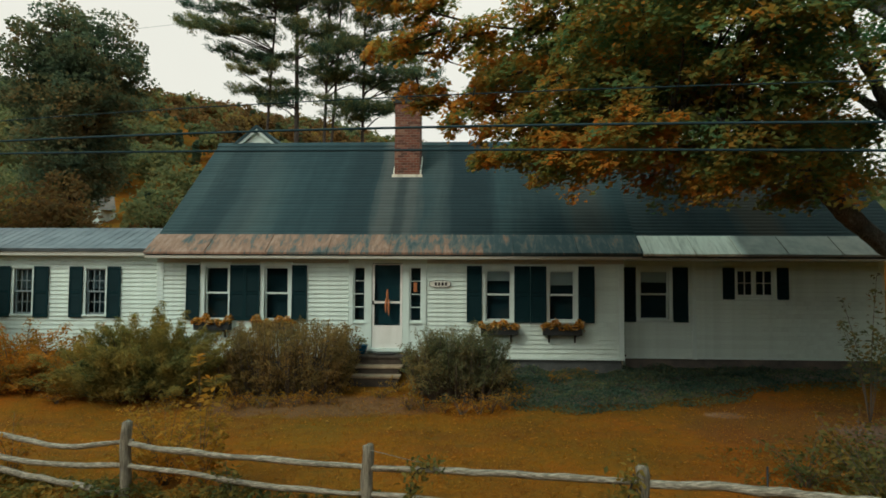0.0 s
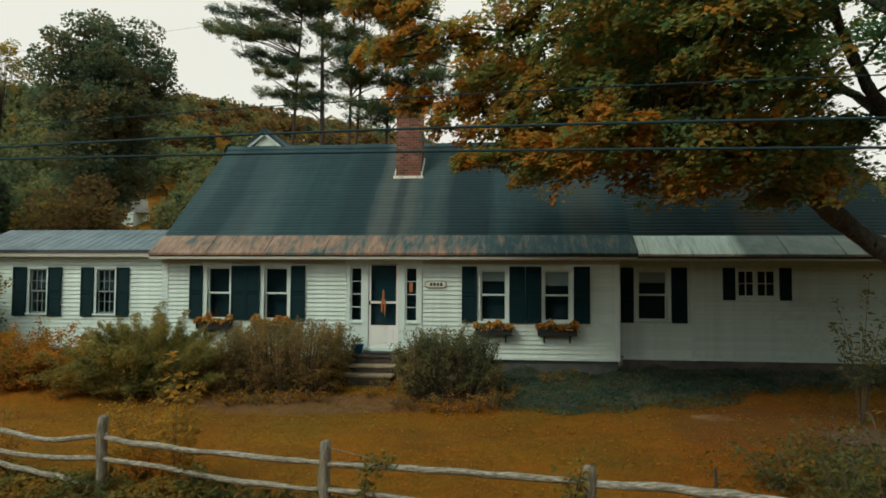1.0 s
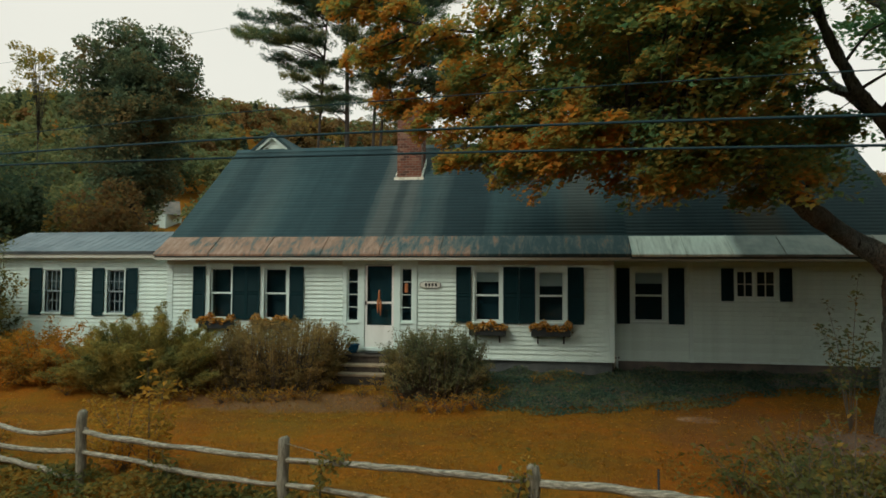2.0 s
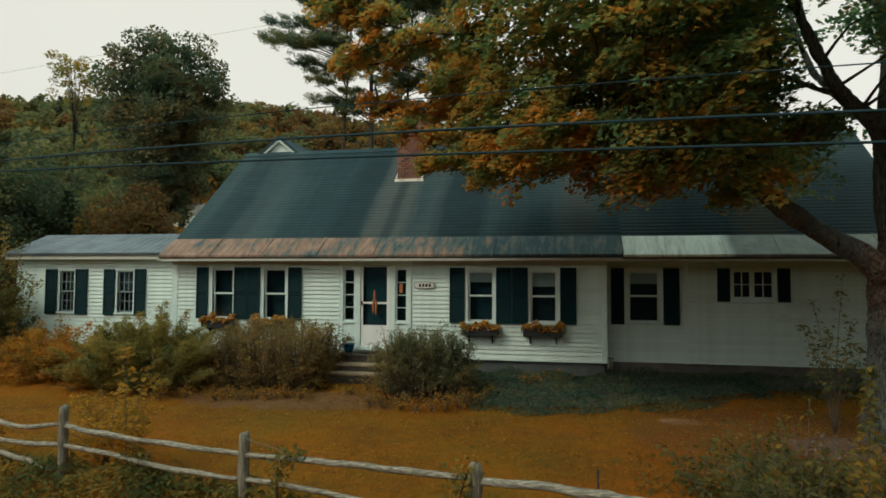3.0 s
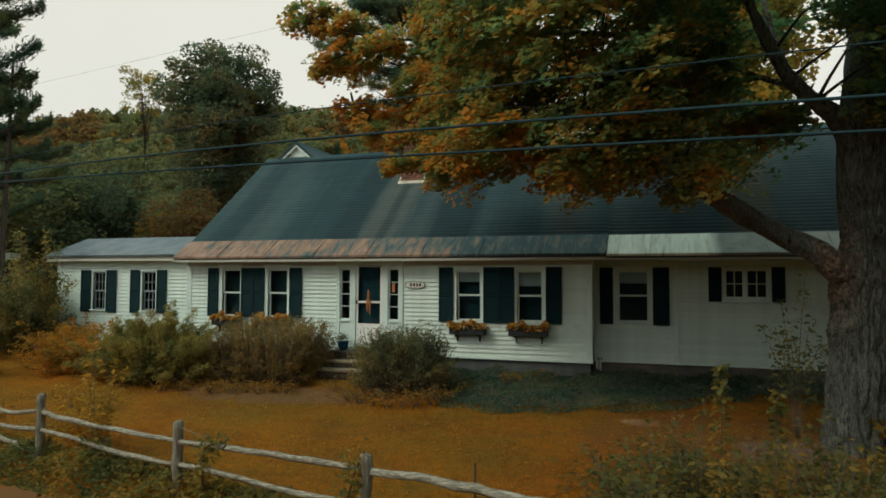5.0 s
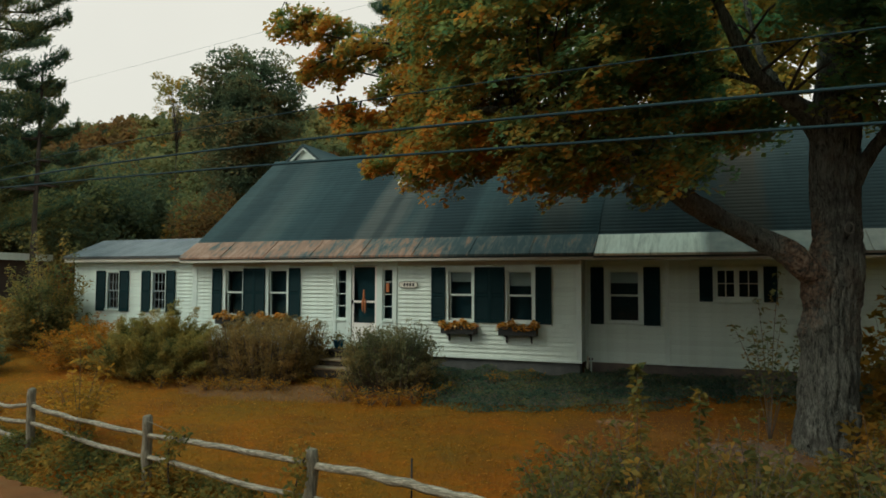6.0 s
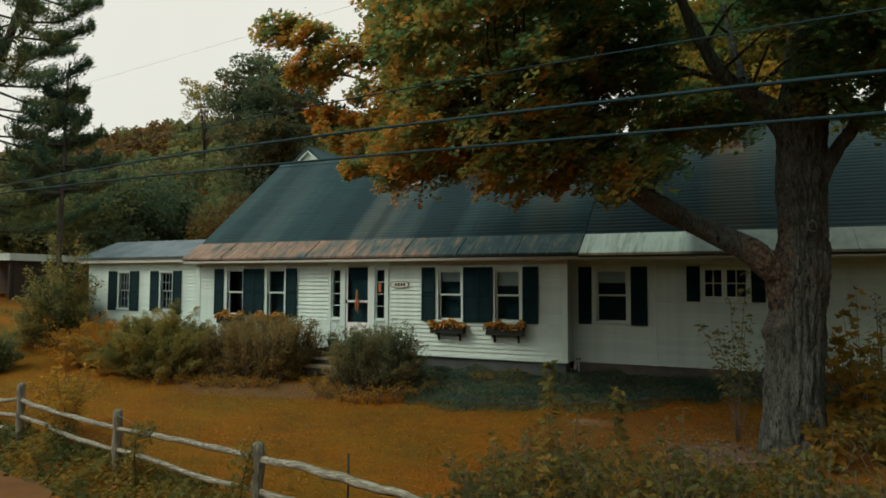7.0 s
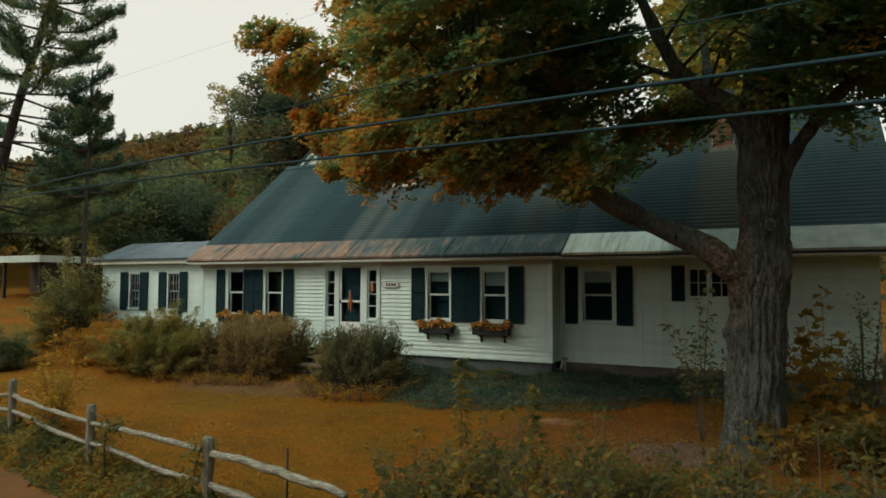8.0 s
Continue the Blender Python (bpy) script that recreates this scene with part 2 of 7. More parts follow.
k.l.new(k.tc.outputs["Object"], at.inputs[0])
dz = k.math("DIVIDE", k.math("SUBTRACT", at.outputs["Z"], 3.55), 1.15)
dx = k.math("DIVIDE", k.math("SUBTRACT", at.outputs["X"], 7.85), 0.45)
flake = k.math("SUBTRACT", 1.0, k.math("ADD", k.math("MULTIPLY", dz, dz), k.math("MULTIPLY", dx, dx)))
flake = k.math("ADD", flake, k.math("MULTIPLY", k.math("SUBTRACT", k.noise(7, 6, 0.75), 0.55), 3.0))
flake = k.math("MINIMUM", k.math("MAXIMUM", flake, 0.0), 0.8)
c = k.mix(flake, c, k.ramp(k.noise(14, 5, 0.7), [(0.40, (0.016, 0.011, 0.009)), (0.50, (0.185, 0.104, 0.066)), (0.62, (0.36, 0.28, 0.21))]))
k.color(c).bump(k.math("ADD", gg, k.math("MULTIPLY", k.noise(3.5, 5, 0.7), 0.8)), 1.0, 0.09)
M_BARK = k.m
k = Mat("healed_wood", 0.85)
k.color(k.ramp(k.noise(18, 5), [(0.3, (0.06, 0.06, 0.052)), (0.7, (0.17, 0.165, 0.145))])).bump(k.noise(40), 0.6, 0.01)
M_SCAR = k.m
# for panels added behind the panes, so the glass looks dark teal
M_PANE_BACK = Mat("dark_teal_pane_back", 0.9).color((0.014, 0.048, 0.062)).m

k = Mat("dark_bark", 0.95)
k.color(k.ramp(k.noise(3, 5, 0.6, k.coords((3, 3, 0.5))), [(0.3, (0.020, 0.017, 0.015)), (0.7, (0.075, 0.06, 0.05))]))
M_BARK_FAR = k.m


def foliage(name, stops, patch=0.5, weight=0.76, rough=0.75, shine=0.25, drift=0.0, middle=0.0, fall=0.0, level=0.0):
    """Leaf colours: each leaf its own tone, drifting in patches over the crown."""
    k = Mat(name, rough, 0, shine)
    f = k.math("ADD", k.math("MULTIPLY", k.random(True), 1 - weight), k.math("MULTIPLY", k.noise(patch, 3), weight))
    if drift:
        sep = k.n.new("ShaderNodeSeparateXYZ")
        k.l.new(k.tc.outputs["Object"], sep.inputs[0])
        f = k.math("ADD", f, k.math("MULTIPLY", k.math("SUBTRACT", sep.outputs["X"], middle), drift))
        f = k.math("ADD", f, k.math("MULTIPLY", k.math("SUBTRACT", sep.outputs["Z"], level), fall))
    col = k.ramp(f, stops)
    k.color(col)
    trn = k.n.new("ShaderNodeBsdfTranslucent")
    k.l.new(col, trn.inputs["Color"])
    mx = k.n.new("ShaderNodeMixShader")
    mx.inputs[0].default_value = 0.63
    k.l.new(k.b.outputs[0], mx.inputs[1])
    k.l.new(trn.outputs[0], mx.inputs[2])
    k.l.new(mx.outputs[0], k.n["Material Output"].inputs["Surface"])
    return k.m


M_MAPLE = foliage("autumn_maple_leaf", [(0.38, (0.108, 0.225, 0.104)), (0.49, (0.200, 0.262, 0.084)), (0.58, (0.36, 0.255, 0.055)), (0.70, (0.58, 0.222, 0.032))], 1.8, 0.86, drift=-0.018, middle=4.4, fall=-0.020, level=7.0)
M_DARKLEAF = foliage("dark_green_leaf", [(0.3, (0.068, 0.120, 0.084)), (0.5, (0.130, 0.165, 0.092)), (0.66, (0.26, 0.175, 0.072))], 0.45, 0.88)
M_PINE = foliage("pine_needle", [(0.3, (0.046, 0.108, 0.086)), (0.5, (0.115, 0.172, 0.098)), (0.66, (0.28, 0.25, 0.085))], 0.4)
M_JUNIPER = foliage("juniper_needle", [(0.3, (0.10, 0.125, 0.050)), (0.5, (0.29, 0.240, 0.068)), (0.7, (0.46, 0.30, 0.072))], 1.4)
M_HEDGE = foliage("bare_brown_hedge_leaf", [(0.3, (0.16, 0.128, 0.050)), (0.5, (0.30, 0.205, 0.078)), (0.7, (0.44, 0.27, 0.09))], 1.6)
M_GREYSHRUB = foliage("grey_green_shrub_leaf", [(0.3, (0.090, 0.115, 0.066)), (0.5, (0.205, 0.198, 0.094)), (0.7, (0.36, 0.255, 0.095))], 1.2)
M_ORANGE = foliage("orange_shrub_leaf", [(0.3, (0.16, 0.125, 0.026)), (0.5, (0.40, 0.20, 0.030)), (0.68, (0.66, 0.24, 0.026))], 1.0)
M_GOLD = foliage("golden_leaf", [(0.3, (0.20, 0.14, 0.028)), (0.5, (0.44, 0.25, 0.038)), (0.68, (0.62, 0.28, 0.036))], 1.5)
M_WEED = foliage("weed_leaf", [(0.3, (0.080, 0.106, 0.042)), (0.48, (0.160, 0.158, 0.052)), (0.60, (0.27, 0.188, 0.045)), (0.72, (0.44, 0.205, 0.034))], 1.3)
M_BANK = foliage("bank_weed_leaf", [(0.3, (0.065, 0.098, 0.042)), (0.48, (0.17, 0.165, 0.050)), (0.60, (0.32, 0.215, 0.048)), (0.74, (0.50, 0.25, 0.040))], 1.6)
M_IVY = foliage("groundcover_leaf", [(0.3, (0.046, 0.098, 0.074)), (0.5, (0.105, 0.160, 0.112)), (0.68, (0.22, 0.225, 0.105)), (0.78, (0.36, 0.27, 0.08))], 1.1, 0.7)
M_YELLOW = foliage("yellow_maple_sapling_leaf", [(0.3, (0.115, 0.105, 0.025)), (0.5, (0.27, 0.165, 0.028)), (0.7, (0.38, 0.19, 0.028))], 1.0)
M_FLOWER = foliage("orange_flower", [(0.22, (0.18, 0.100, 0.02)), (0.36, (0.55, 0.22, 0.03)), (0.56, (0.80, 0.42, 0.06)), (0.78, (0.84, 0.64, 0.36))], 7.0, 0.45)
M_YELLOWTREE = foliage("yellowing_leaf", [(0.32, (0.13, 0.15, 0.045)), (0.5, (0.28, 0.24, 0.055)), (0.66, (0.46, 0.27, 0.042))], 0.4)
M_THICKET = foliage("thicket_leaf", [(0.3, (0.085, 0.130, 0.072)), (0.52, (0.175, 0.195, 0.086)), (0.72, (0.34, 0.23, 0.07))], 0.15, 0.6)

k = Mat("autumn_lawn", 0.95, 0, 0.1)
n1 = k.noise(0.35, 5, 0.6)
n2 = k.noise(7, 6, 0.7)
n3 = k.noise(60, 3, 0.7)
c = k.ramp(n1, [(0.36, (0.195, 0.097, 0.009)), (0.48, (0.27, 0.104, 0.0065)), (0.62, (0.35, 0.093, 0.005))])
c = k.mix(k.math("MULTIPLY", k.math("SUBTRACT", n2, 0.36), 2.0), c, (0.115, 0.070, 0.013))
swathe = k.noise(0.8, 5, 0.6, k.coords((0.45, 1.3, 1)), 0.4)
c = k.mix(k.math("MULTIPLY", k.math("MAXIMUM", k.math("SUBTRACT", swathe, 0.5), 0.0), 4.2), c, (0.15, 0.050, 0.010))
tuft = k.noise(2.6, 6, 0.7, k.coords((0.7, 1.2, 1)), 0.6)
c = k.mix(k.math("MULTIPLY", k.math("MAXIMUM", k.math("SUBTRACT", tuft, 0.53), 0.0), 4.0), c, (0.10, 0.078, 0.018))
c = k.mix(k.math("MULTIPLY", n3, 0.25), c, (0.28, 0.135, 0.016))
lawn_at = k.n.new("ShaderNodeSeparateXYZ")
k.l.new(k.tc.outputs["Object"], lawn_at.inputs[0])


def worn_or_shaded(c, x, y, rx, ry, scale, tone, most):
    """A patch in the turf, worn or darkened by painted shade, ragged at its edge."""
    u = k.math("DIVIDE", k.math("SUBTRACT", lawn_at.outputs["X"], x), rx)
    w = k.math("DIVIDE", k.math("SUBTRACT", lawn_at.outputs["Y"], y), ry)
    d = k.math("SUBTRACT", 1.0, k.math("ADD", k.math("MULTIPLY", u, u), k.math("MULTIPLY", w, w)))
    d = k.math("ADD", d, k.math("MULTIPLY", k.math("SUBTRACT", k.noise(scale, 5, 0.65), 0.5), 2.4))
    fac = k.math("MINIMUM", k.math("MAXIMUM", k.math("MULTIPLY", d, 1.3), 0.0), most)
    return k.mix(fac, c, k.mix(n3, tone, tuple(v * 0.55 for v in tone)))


c = worn_or_shaded(c, -3.4, 13.7, 3.2, 0.75, 1.6, (0.22, 0.125, 0.075), 0.7)
c = worn_or_shaded(c, 4.92, 13.2, 0.44, 0.30, 4.0, (0.58, 0.36, 0.24), 0.9)
# brown litter under the maple, with the crown's shade put into its colour
c = worn_or_shaded(c, 6.9, 12.6, 3.6, 1.9, 0.9, (0.19, 0.085, 0.028), 0.6)
c = worn_or_shaded(c, 7.2, 11.9, 0.9, 0.7, 3.0, (0.25, 0.17, 0.13), 0.85)
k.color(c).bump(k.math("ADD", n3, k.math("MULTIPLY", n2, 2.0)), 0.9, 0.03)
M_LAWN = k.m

k = Mat("dirt_road", 0.95, 0, 0.1)
c = k.ramp(k.noise(1.2, 6, 0.65), [(0.3, (0.110, 0.044, 0.015)), (0.7, (0.20, 0.072, 0.021))])
c = k.mix(k.math("MULTIPLY", k.math("MAXIMUM", k.math("SUBTRACT", k.noise(3.5, 6, 0.7, None, 0.5), 0.46), 0.0), 4.0), c, (0.15, 0.075, 0.028))
c = k.mix(k.math("MULTIPLY", k.noise(40, 4, 0.7), 0.25), c, (0.24, 0.13, 0.07))
k.color(c).bump(k.noise(50, 4, 0.7), 0.7, 0.012)
M_ROAD = k.m
M_WIRE = Mat("wire_sheath", 0.7, 0, 0.1).color((0.018, 0.040, 0.050)).m


# ---- mesh helpers ----
def mesh_np(name, verts, tris, mats):
    """A mesh from numpy arrays of vertices and triangles."""
    me = bpy.data.meshes.new(name)
    verts = np.asarray(verts, dtype=np.float32)
    tris = np.asarray(tris, dtype=np.int32)
    me.vertices.add(len(verts))
    me.vertices.foreach_set("co", verts.ravel())
    me.loops.add(tris.size)
    me.loops.foreach_set("vertex_index", tris.ravel())
    me.polygons.add(len(tris))
    me.polygons.foreach_set("loop_start", np.arange(0, tris.size, tris.shape[1], dtype=np.int32))
    me.polygons.foreach_set("loop_total", np.full(len(tris), tris.shape[1], dtype=np.int32))
    me.update(calc_edges=True)
    me.validate()
    me.materials.append(mats)
    return me


def mesh_bm(name, bm, mat, smooth=False):
    bmesh.ops.recalc_face_normals(bm, faces=bm.faces)
    me = bpy.data.meshes.new(name)
    bm.to_mesh(me)
    bm.free()
    me.materials.append(mat)
    if smooth:
        me.polygons.foreach_set("use_smooth", [True] * len(me.polygons))
    return me


def part(name, bm, mat, parent=None, label="", smooth=False):
    """Links a bmesh or a mesh as one object, under its thing."""
    me = mesh_bm(name, bm, mat, smooth) if isinstance(bm, bmesh.types.BMesh) else bm
    ob = new(name, me)
    if parent is not None:
        ob.parent = parent
        if parent.type == "EMPTY" and parent.name not in LOCAL:
            ob.matrix_parent_inverse = Matrix.Translation(-parent.location)
    if label:
        ob["label"] = label
    return ob


LOCAL = set()


def thing(name, label, category, group="", kind="", at=(0, 0, 0), local=False):
    """An Empty at the thing's base; with local its parts are built round the origin."""
    ob = new(name)
    ob.location = at
    if local:
        LOCAL.add(ob.name)
    ob.empty_display_size = 0.2
    return tagged(ob, label, category, group, kind)


def add_box(bm, x0, x1, y0, y1, z0, z1, bevel=0.0):
    vs = [bm.verts.new(p) for p in ((x0, y0, z0), (x1, y0, z0), (x1, y1, z0), (x0, y1, z0), (x0, y0, z1), (x1, y0, z1), (x1, y1, z1), (x0, y1, z1))]
    fs = [bm.faces.new([vs[i] for i in f]) for f in ((0, 3, 2, 1), (4, 5, 6, 7), (0, 1, 5, 4), (1, 2, 6, 5), (2, 3, 7, 6), (3, 0, 4, 7))]
    if bevel:
        es = list({e for f in fs for e in f.edges})
        bmesh.ops.bevel(bm, geom=es, offset=bevel, segments=2, affect="EDGES", profile=0.6)
    return bm


def box(x0, x1, y0, y1, z0, z1, bevel=0.0):
    return add_box(bmesh.new(), x0, x1, y0, y1, z0, z1, bevel)


def prism(profile, x0, x1):
    """A closed profile of (y, z) drawn out along x."""
    bm = bmesh.new()
    a = [bm.verts.new((x0, y, z)) for y, z in profile]
    b = [bm.verts.new((x1, y, z)) for y, z in profile]
    bm.faces.new(a)
    bm.faces.new(b[::-1])
    n = len(profile)
    for i in range(n):
        bm.faces.new((a[i], b[i], b[(i + 1) % n], a[(i + 1) % n]))
    return bm


def tube_np(points, radii, sides=8, rough=0.0, seed=0, lump=3.0, closed=True):
    """Vertices and quads of a tube along points, with an uneven skin."""
    pts = [Vector(p) for p in points]
    verts, quads = [], []
    up = Vector((0.13, 0.21, 1.0))
    for i, p in enumerate(pts):
        d = (pts[min(i + 1, len(pts) - 1)] - pts[max(i - 1, 0)]).normalized()
        ref = up if abs(d.dot(up.normalized())) < 0.9 else Vector((1, 0.2, 0.1))
        a = d.cross(ref).normalized()
        b = d.cross(a)
        for j in range(sides):
            an = 2 * math.pi * j / sides
            r = radii[i]
            v = a * math.cos(an) + b * math.sin(an)
            if rough:
                r *= 1 + rough * noise.noise((p + v * 0.6 * lump) * lump * 0.6 + Vector((seed * 7.1, 0, 0)))
            verts.append(p + v * r)
    for i in range(len(pts) - 1):
        for j in range(sides):
            k2 = (j + 1) % sides
            quads.append((i * sides + j, i * sides + k2, (i + 1) * sides + k2, (i + 1) * sides + j))
    caps = [tuple(range(sides))[::-1], tuple(range((len(pts) - 1) * sides, len(pts) * sides))] if closed else []
    return verts, quads + caps


def tube_mesh(name, mat, tubes, smooth=True):
    """One mesh out of several tubes, each (points, radii, sides, rough, seed)."""
    vs, fs = [], []
    for points, radii, sides, rough, seed in tubes:
        v, f = tube_np(points, radii, sides, rough, seed)
        o = len(vs)
        vs += v
        fs += [tuple(i + o for i in q) for q in f]
    me = bpy.data.meshes.new(name)
    me.from_pydata([tuple(v) for v in vs], [], fs)
    me.materials.append(mat)
    me.polygons.foreach_set("use_smooth", [smooth] * len(me.polygons))
    return me


def curve_points(points, n):
    """Points on a smooth curve through the given ones."""
    p = [Vector(q) for q in points]
    p = [2 * p[0] - p[1]] + p + [2 * p[-1] - p[-2]]
    out = []
    segs = len(p) - 3
    for i in range(n):
        u = i / (n - 1) * segs
        s = min(int(u), segs - 1)
        t = u - s
        a, b, c, d = p[s:s + 4]
        out.append(0.5 * ((2 * b) + (c - a) * t + (2 * a - 5 * b + 4 * c - d) * t * t + (3 * b - a - 3 * c + d) * t ** 3))
    return out


MAPLE_LEAF = (np.array([(0, -0.45, 0), (0.50, -0.12, 0.06), (0.20, 0.12, 0.0), (0.0, 0.60, -0.04), (-0.20, 0.12, 0.0), (-0.50, -0.12, 0.06)], float),
              np.array([(0, 1, 2), (0, 2, 3), (0, 3, 4), (0, 4, 5)]))
OVAL_LEAF = (np.array([(0, -0.5, 0), (0.26, -0.1, 0.07), (0, 0.5, -0.03), (-0.26, -0.1, 0.07)], float), np.array([(0, 1, 2), (0, 2, 3)]))
BROAD_LEAF = (np.array([(0, -0.5, 0), (0.45, -0.05, 0.12), (0.05, 0.5, -0.05), (-0.42, 0.1, 0.1)], float), np.array([(0, 1, 2), (0, 2, 3)]))
STRAW_LEAF = (np.array([(0, -0.5, 0), (0.09, 0.0, 0.05), (0, 0.5, 0), (-0.09, 0.0, 0.05)], float), np.array([(0, 1, 2), (0, 2, 3)]))
CLUMP_LEAF = (np.array([(0, -0.5, 0), (0.42, -0.25, 0.12), (0.36, 0.30, -0.10), (-0.05, 0.55, 0.10), (-0.45, 0.2, -0.08), (-0.34, -0.32, 0.1)], float),
              np.array([(0, 1, 2), (0, 2, 3), (0, 3, 4), (0, 4, 5)]))


def leaves_np(rng, centers, sizes, shape, flat=0.6, droop=0.0, along=None, face=None):
    """Vertices and triangles of a leaf at every centre. flat: how level they lie. along: the way each leaf points."""
    tv, tf = shape
    n = len(centers)
    nrm = rng.normal(size=(n, 3))
    nrm[:, 2] = np.abs(nrm[:, 2]) + flat * 2.2
    if face is not None:
        nrm = 0.75 * nrm + face
    nrm /= np.linalg.norm(nrm, axis=1)[:, None]
    d = rng.normal(size=(n, 3)) if along is None else along + 0.35 * rng.normal(size=(n, 3))
    d[:, 2] -= droop
    d -= nrm * np.sum(d * nrm, axis=1)[:, None]
    d /= np.linalg.norm(d, axis=1)[:, None] + 1e-9
    s = np.cross(d, nrm)
    sz = np.asarray(sizes)[:, None, None]
    v = centers[:, None, :] + sz * (tv[None, :, 0:1] * s[:, None, :] + tv[None, :, 1:2] * d[:, None, :] + tv[None, :, 2:3] * nrm[:, None, :])
    f = tf[None, :, :] + (np.arange(n) * len(tv))[:, None, None]
    return v.reshape(-1, 3), f.reshape(-1, 3)


def fbm(p, scale, seed=0.0):
    return np.array([noise.fractal(Vector(q) * scale + Vector((seed, seed * 1.7, 0)), 1.0, 2.0, 3) for q in p])


# ---- ground ----
def smooth01(v):
    v = np.clip(v, 0, 1)
    return v * v * (3 - 2 * v)


def ground_z(x, y):
    """Height of the ground: road, bank, lawn rising to the house, wooded hill behind."""
    x, y = np.asarray(x, float), np.asarray(y, float)
    edge = 6.95 - 0.2 * (np.clip(x, -30, 30) - 1.9)
    z = 0.24 * smooth01((y - edge) / 0.9)
    z = z + 0.42 * np.clip((y - edge - 0.9) / 5.6, 0, 1)
    z = z + 0.32 * smooth01((y - 13.2) / 3.2)
    z = z + 1.2 * smooth01((-x - 9) / 22) * smooth01((y - 9) / 9)
    r = np.hypot(x, y)
    az = np.degrees(np.arctan2(-x, y))
    crest = np.interp(az, [-180, -70, -32, -10, 10, 24, 33, 46, 53, 62, 90, 180], [0.02, 0.06, 0.13, 0.17, 0.222, 0.254, 0.257, 0.223, 0.182, 0.138, 0.07, 0.02])
    front = smooth01((y + 10) / 40)
    z = z + front * np.maximum(crest * 150 - 3.5, 1.0) * smooth01((r - 40) / 115)
    return z


def spaced(lo, fine_lo, fine_hi, hi, step, growth):
    a = list(np.arange(fine_lo, fine_hi + 1e-6, step))
    s, v = step, a[-1]
    while v < hi:
        s *= growth
        v += s
        a.append(v)
    s, v = step, a[0]
    while v > lo:
        s *= growth
        v -= s
        a.insert(0, v)
    return np.array(a)


gx = spaced(-1500, -16, 14, 1500, 0.25, 1.12)
gy = spaced(-1500, 3, 18, 2000, 0.25, 1.12)
GX, GY = np.meshgrid(gx, gy)
GZ = ground_z(GX, GY)
rough = np.array([noise.noise(Vector((x * 1.3, y * 1.3, 0))) for x, y in zip(GX.ravel(), GY.ravel())]).reshape(GX.shape)
near = (np.abs(GX) < 30) & (GY > 6) & (GY < 16)
GZ = GZ + np.where(near, 0.025 * rough, 0)
verts = np.stack([GX.ravel(), GY.ravel(), GZ.ravel()], 1)
nx, ny = len(gx), len(gy)
ii = (np.arange(ny - 1)[:, None] * nx + np.arange(nx - 1)[None, :]).ravel()
quads = np.stack([ii, ii + 1, ii + nx + 1, ii + nx], 1)
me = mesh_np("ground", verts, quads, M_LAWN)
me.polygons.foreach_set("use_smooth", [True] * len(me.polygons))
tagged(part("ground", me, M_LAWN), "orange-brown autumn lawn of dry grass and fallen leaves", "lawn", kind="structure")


def sheet(name, label, category, mat, outline, lift, kind="structure"):
    """A thin sheet laid on the ground inside f(x, y) > 0, over a grid."""
    x0, x1, y0, y1, step, inside = outline
    xs, ys = np.arange(x0, x1, step), np.arange(y0, y1, step)
    X, Y = np.meshgrid(xs, ys)
    keep = inside(X, Y)
    Z = ground_z(X, Y) + lift
    vs, fs = np.stack([X.ravel(), Y.ravel(), Z.ravel()], 1), []
    w = len(xs)
    k4 = keep[:-1, :-1] & keep[1:, :-1] & keep[:-1, 1:] & keep[1:, 1:]
    jj, kk = np.nonzero(k4)
    i0 = jj * w + kk
    fs = np.stack([i0, i0 + 1, i0 + w + 1, i0 + w], 1)
    used = np.unique(fs)
    remap = np.zeros(len(vs), int)
    remap[used] = np.arange(len(used))
    me = mesh_np(name, vs[used], remap[fs], mat)
    return tagged(part(name, me, mat), label, category, kind=kind)


rx = np.arange(-30, 30.05, 0.12)
near_edge = 6.85 - 0.2 * (rx - 1.9) + 0.12 * np.sin(rx * 1.7) + 0.08 * np.sin(rx * 4.1) + 0.05 * np.sin(rx * 11.3 + 1) + 0.03 * np.sin(rx * 23.1)
far_edge = -2.0 - 0.2 * (rx - 1.9) + 0.14 * np.sin(rx * 1.3 + 2) + 0.07 * np.sin(rx * 4.7) + 0.04 * np.sin(rx * 12.1)
across = np.linspace(0, 1, 26)[:, None] ** 0.7
RX = np.tile(rx, (26, 1))
RY = far_edge + across * (near_edge - far_edge)
RZ = ground_z(RX, RY) + 0.03
w = len(rx)
i0 = (np.arange(25)[:, None] * w + np.arange(w - 1)[None, :]).ravel()
road = mesh_np("road", np.stack([RX.ravel(), RY.ravel(), RZ.ravel()], 1), np.stack([i0, i0 + 1, i0 + w + 1, i0 + w], 1), M_ROAD)
tagged(part("road", road, M_ROAD), "reddish-brown dirt road with a ragged verge", "road", kind="structure")

# ---- the house ----
Y_MAIN, Y_SIDE = 16.45, 17.1
X_L, X_M, X_R, X_WING = -8.1, 3.66, 10.3, -13.9
Y_BACK = 24.9
RIDGE_Y, RIDGE_Z = 20.65, 7.64
house = thing("house", "long white clapboard farmhouse with a dark shingle roof and dark shutters", "house", at=(0, 20, 1.0))


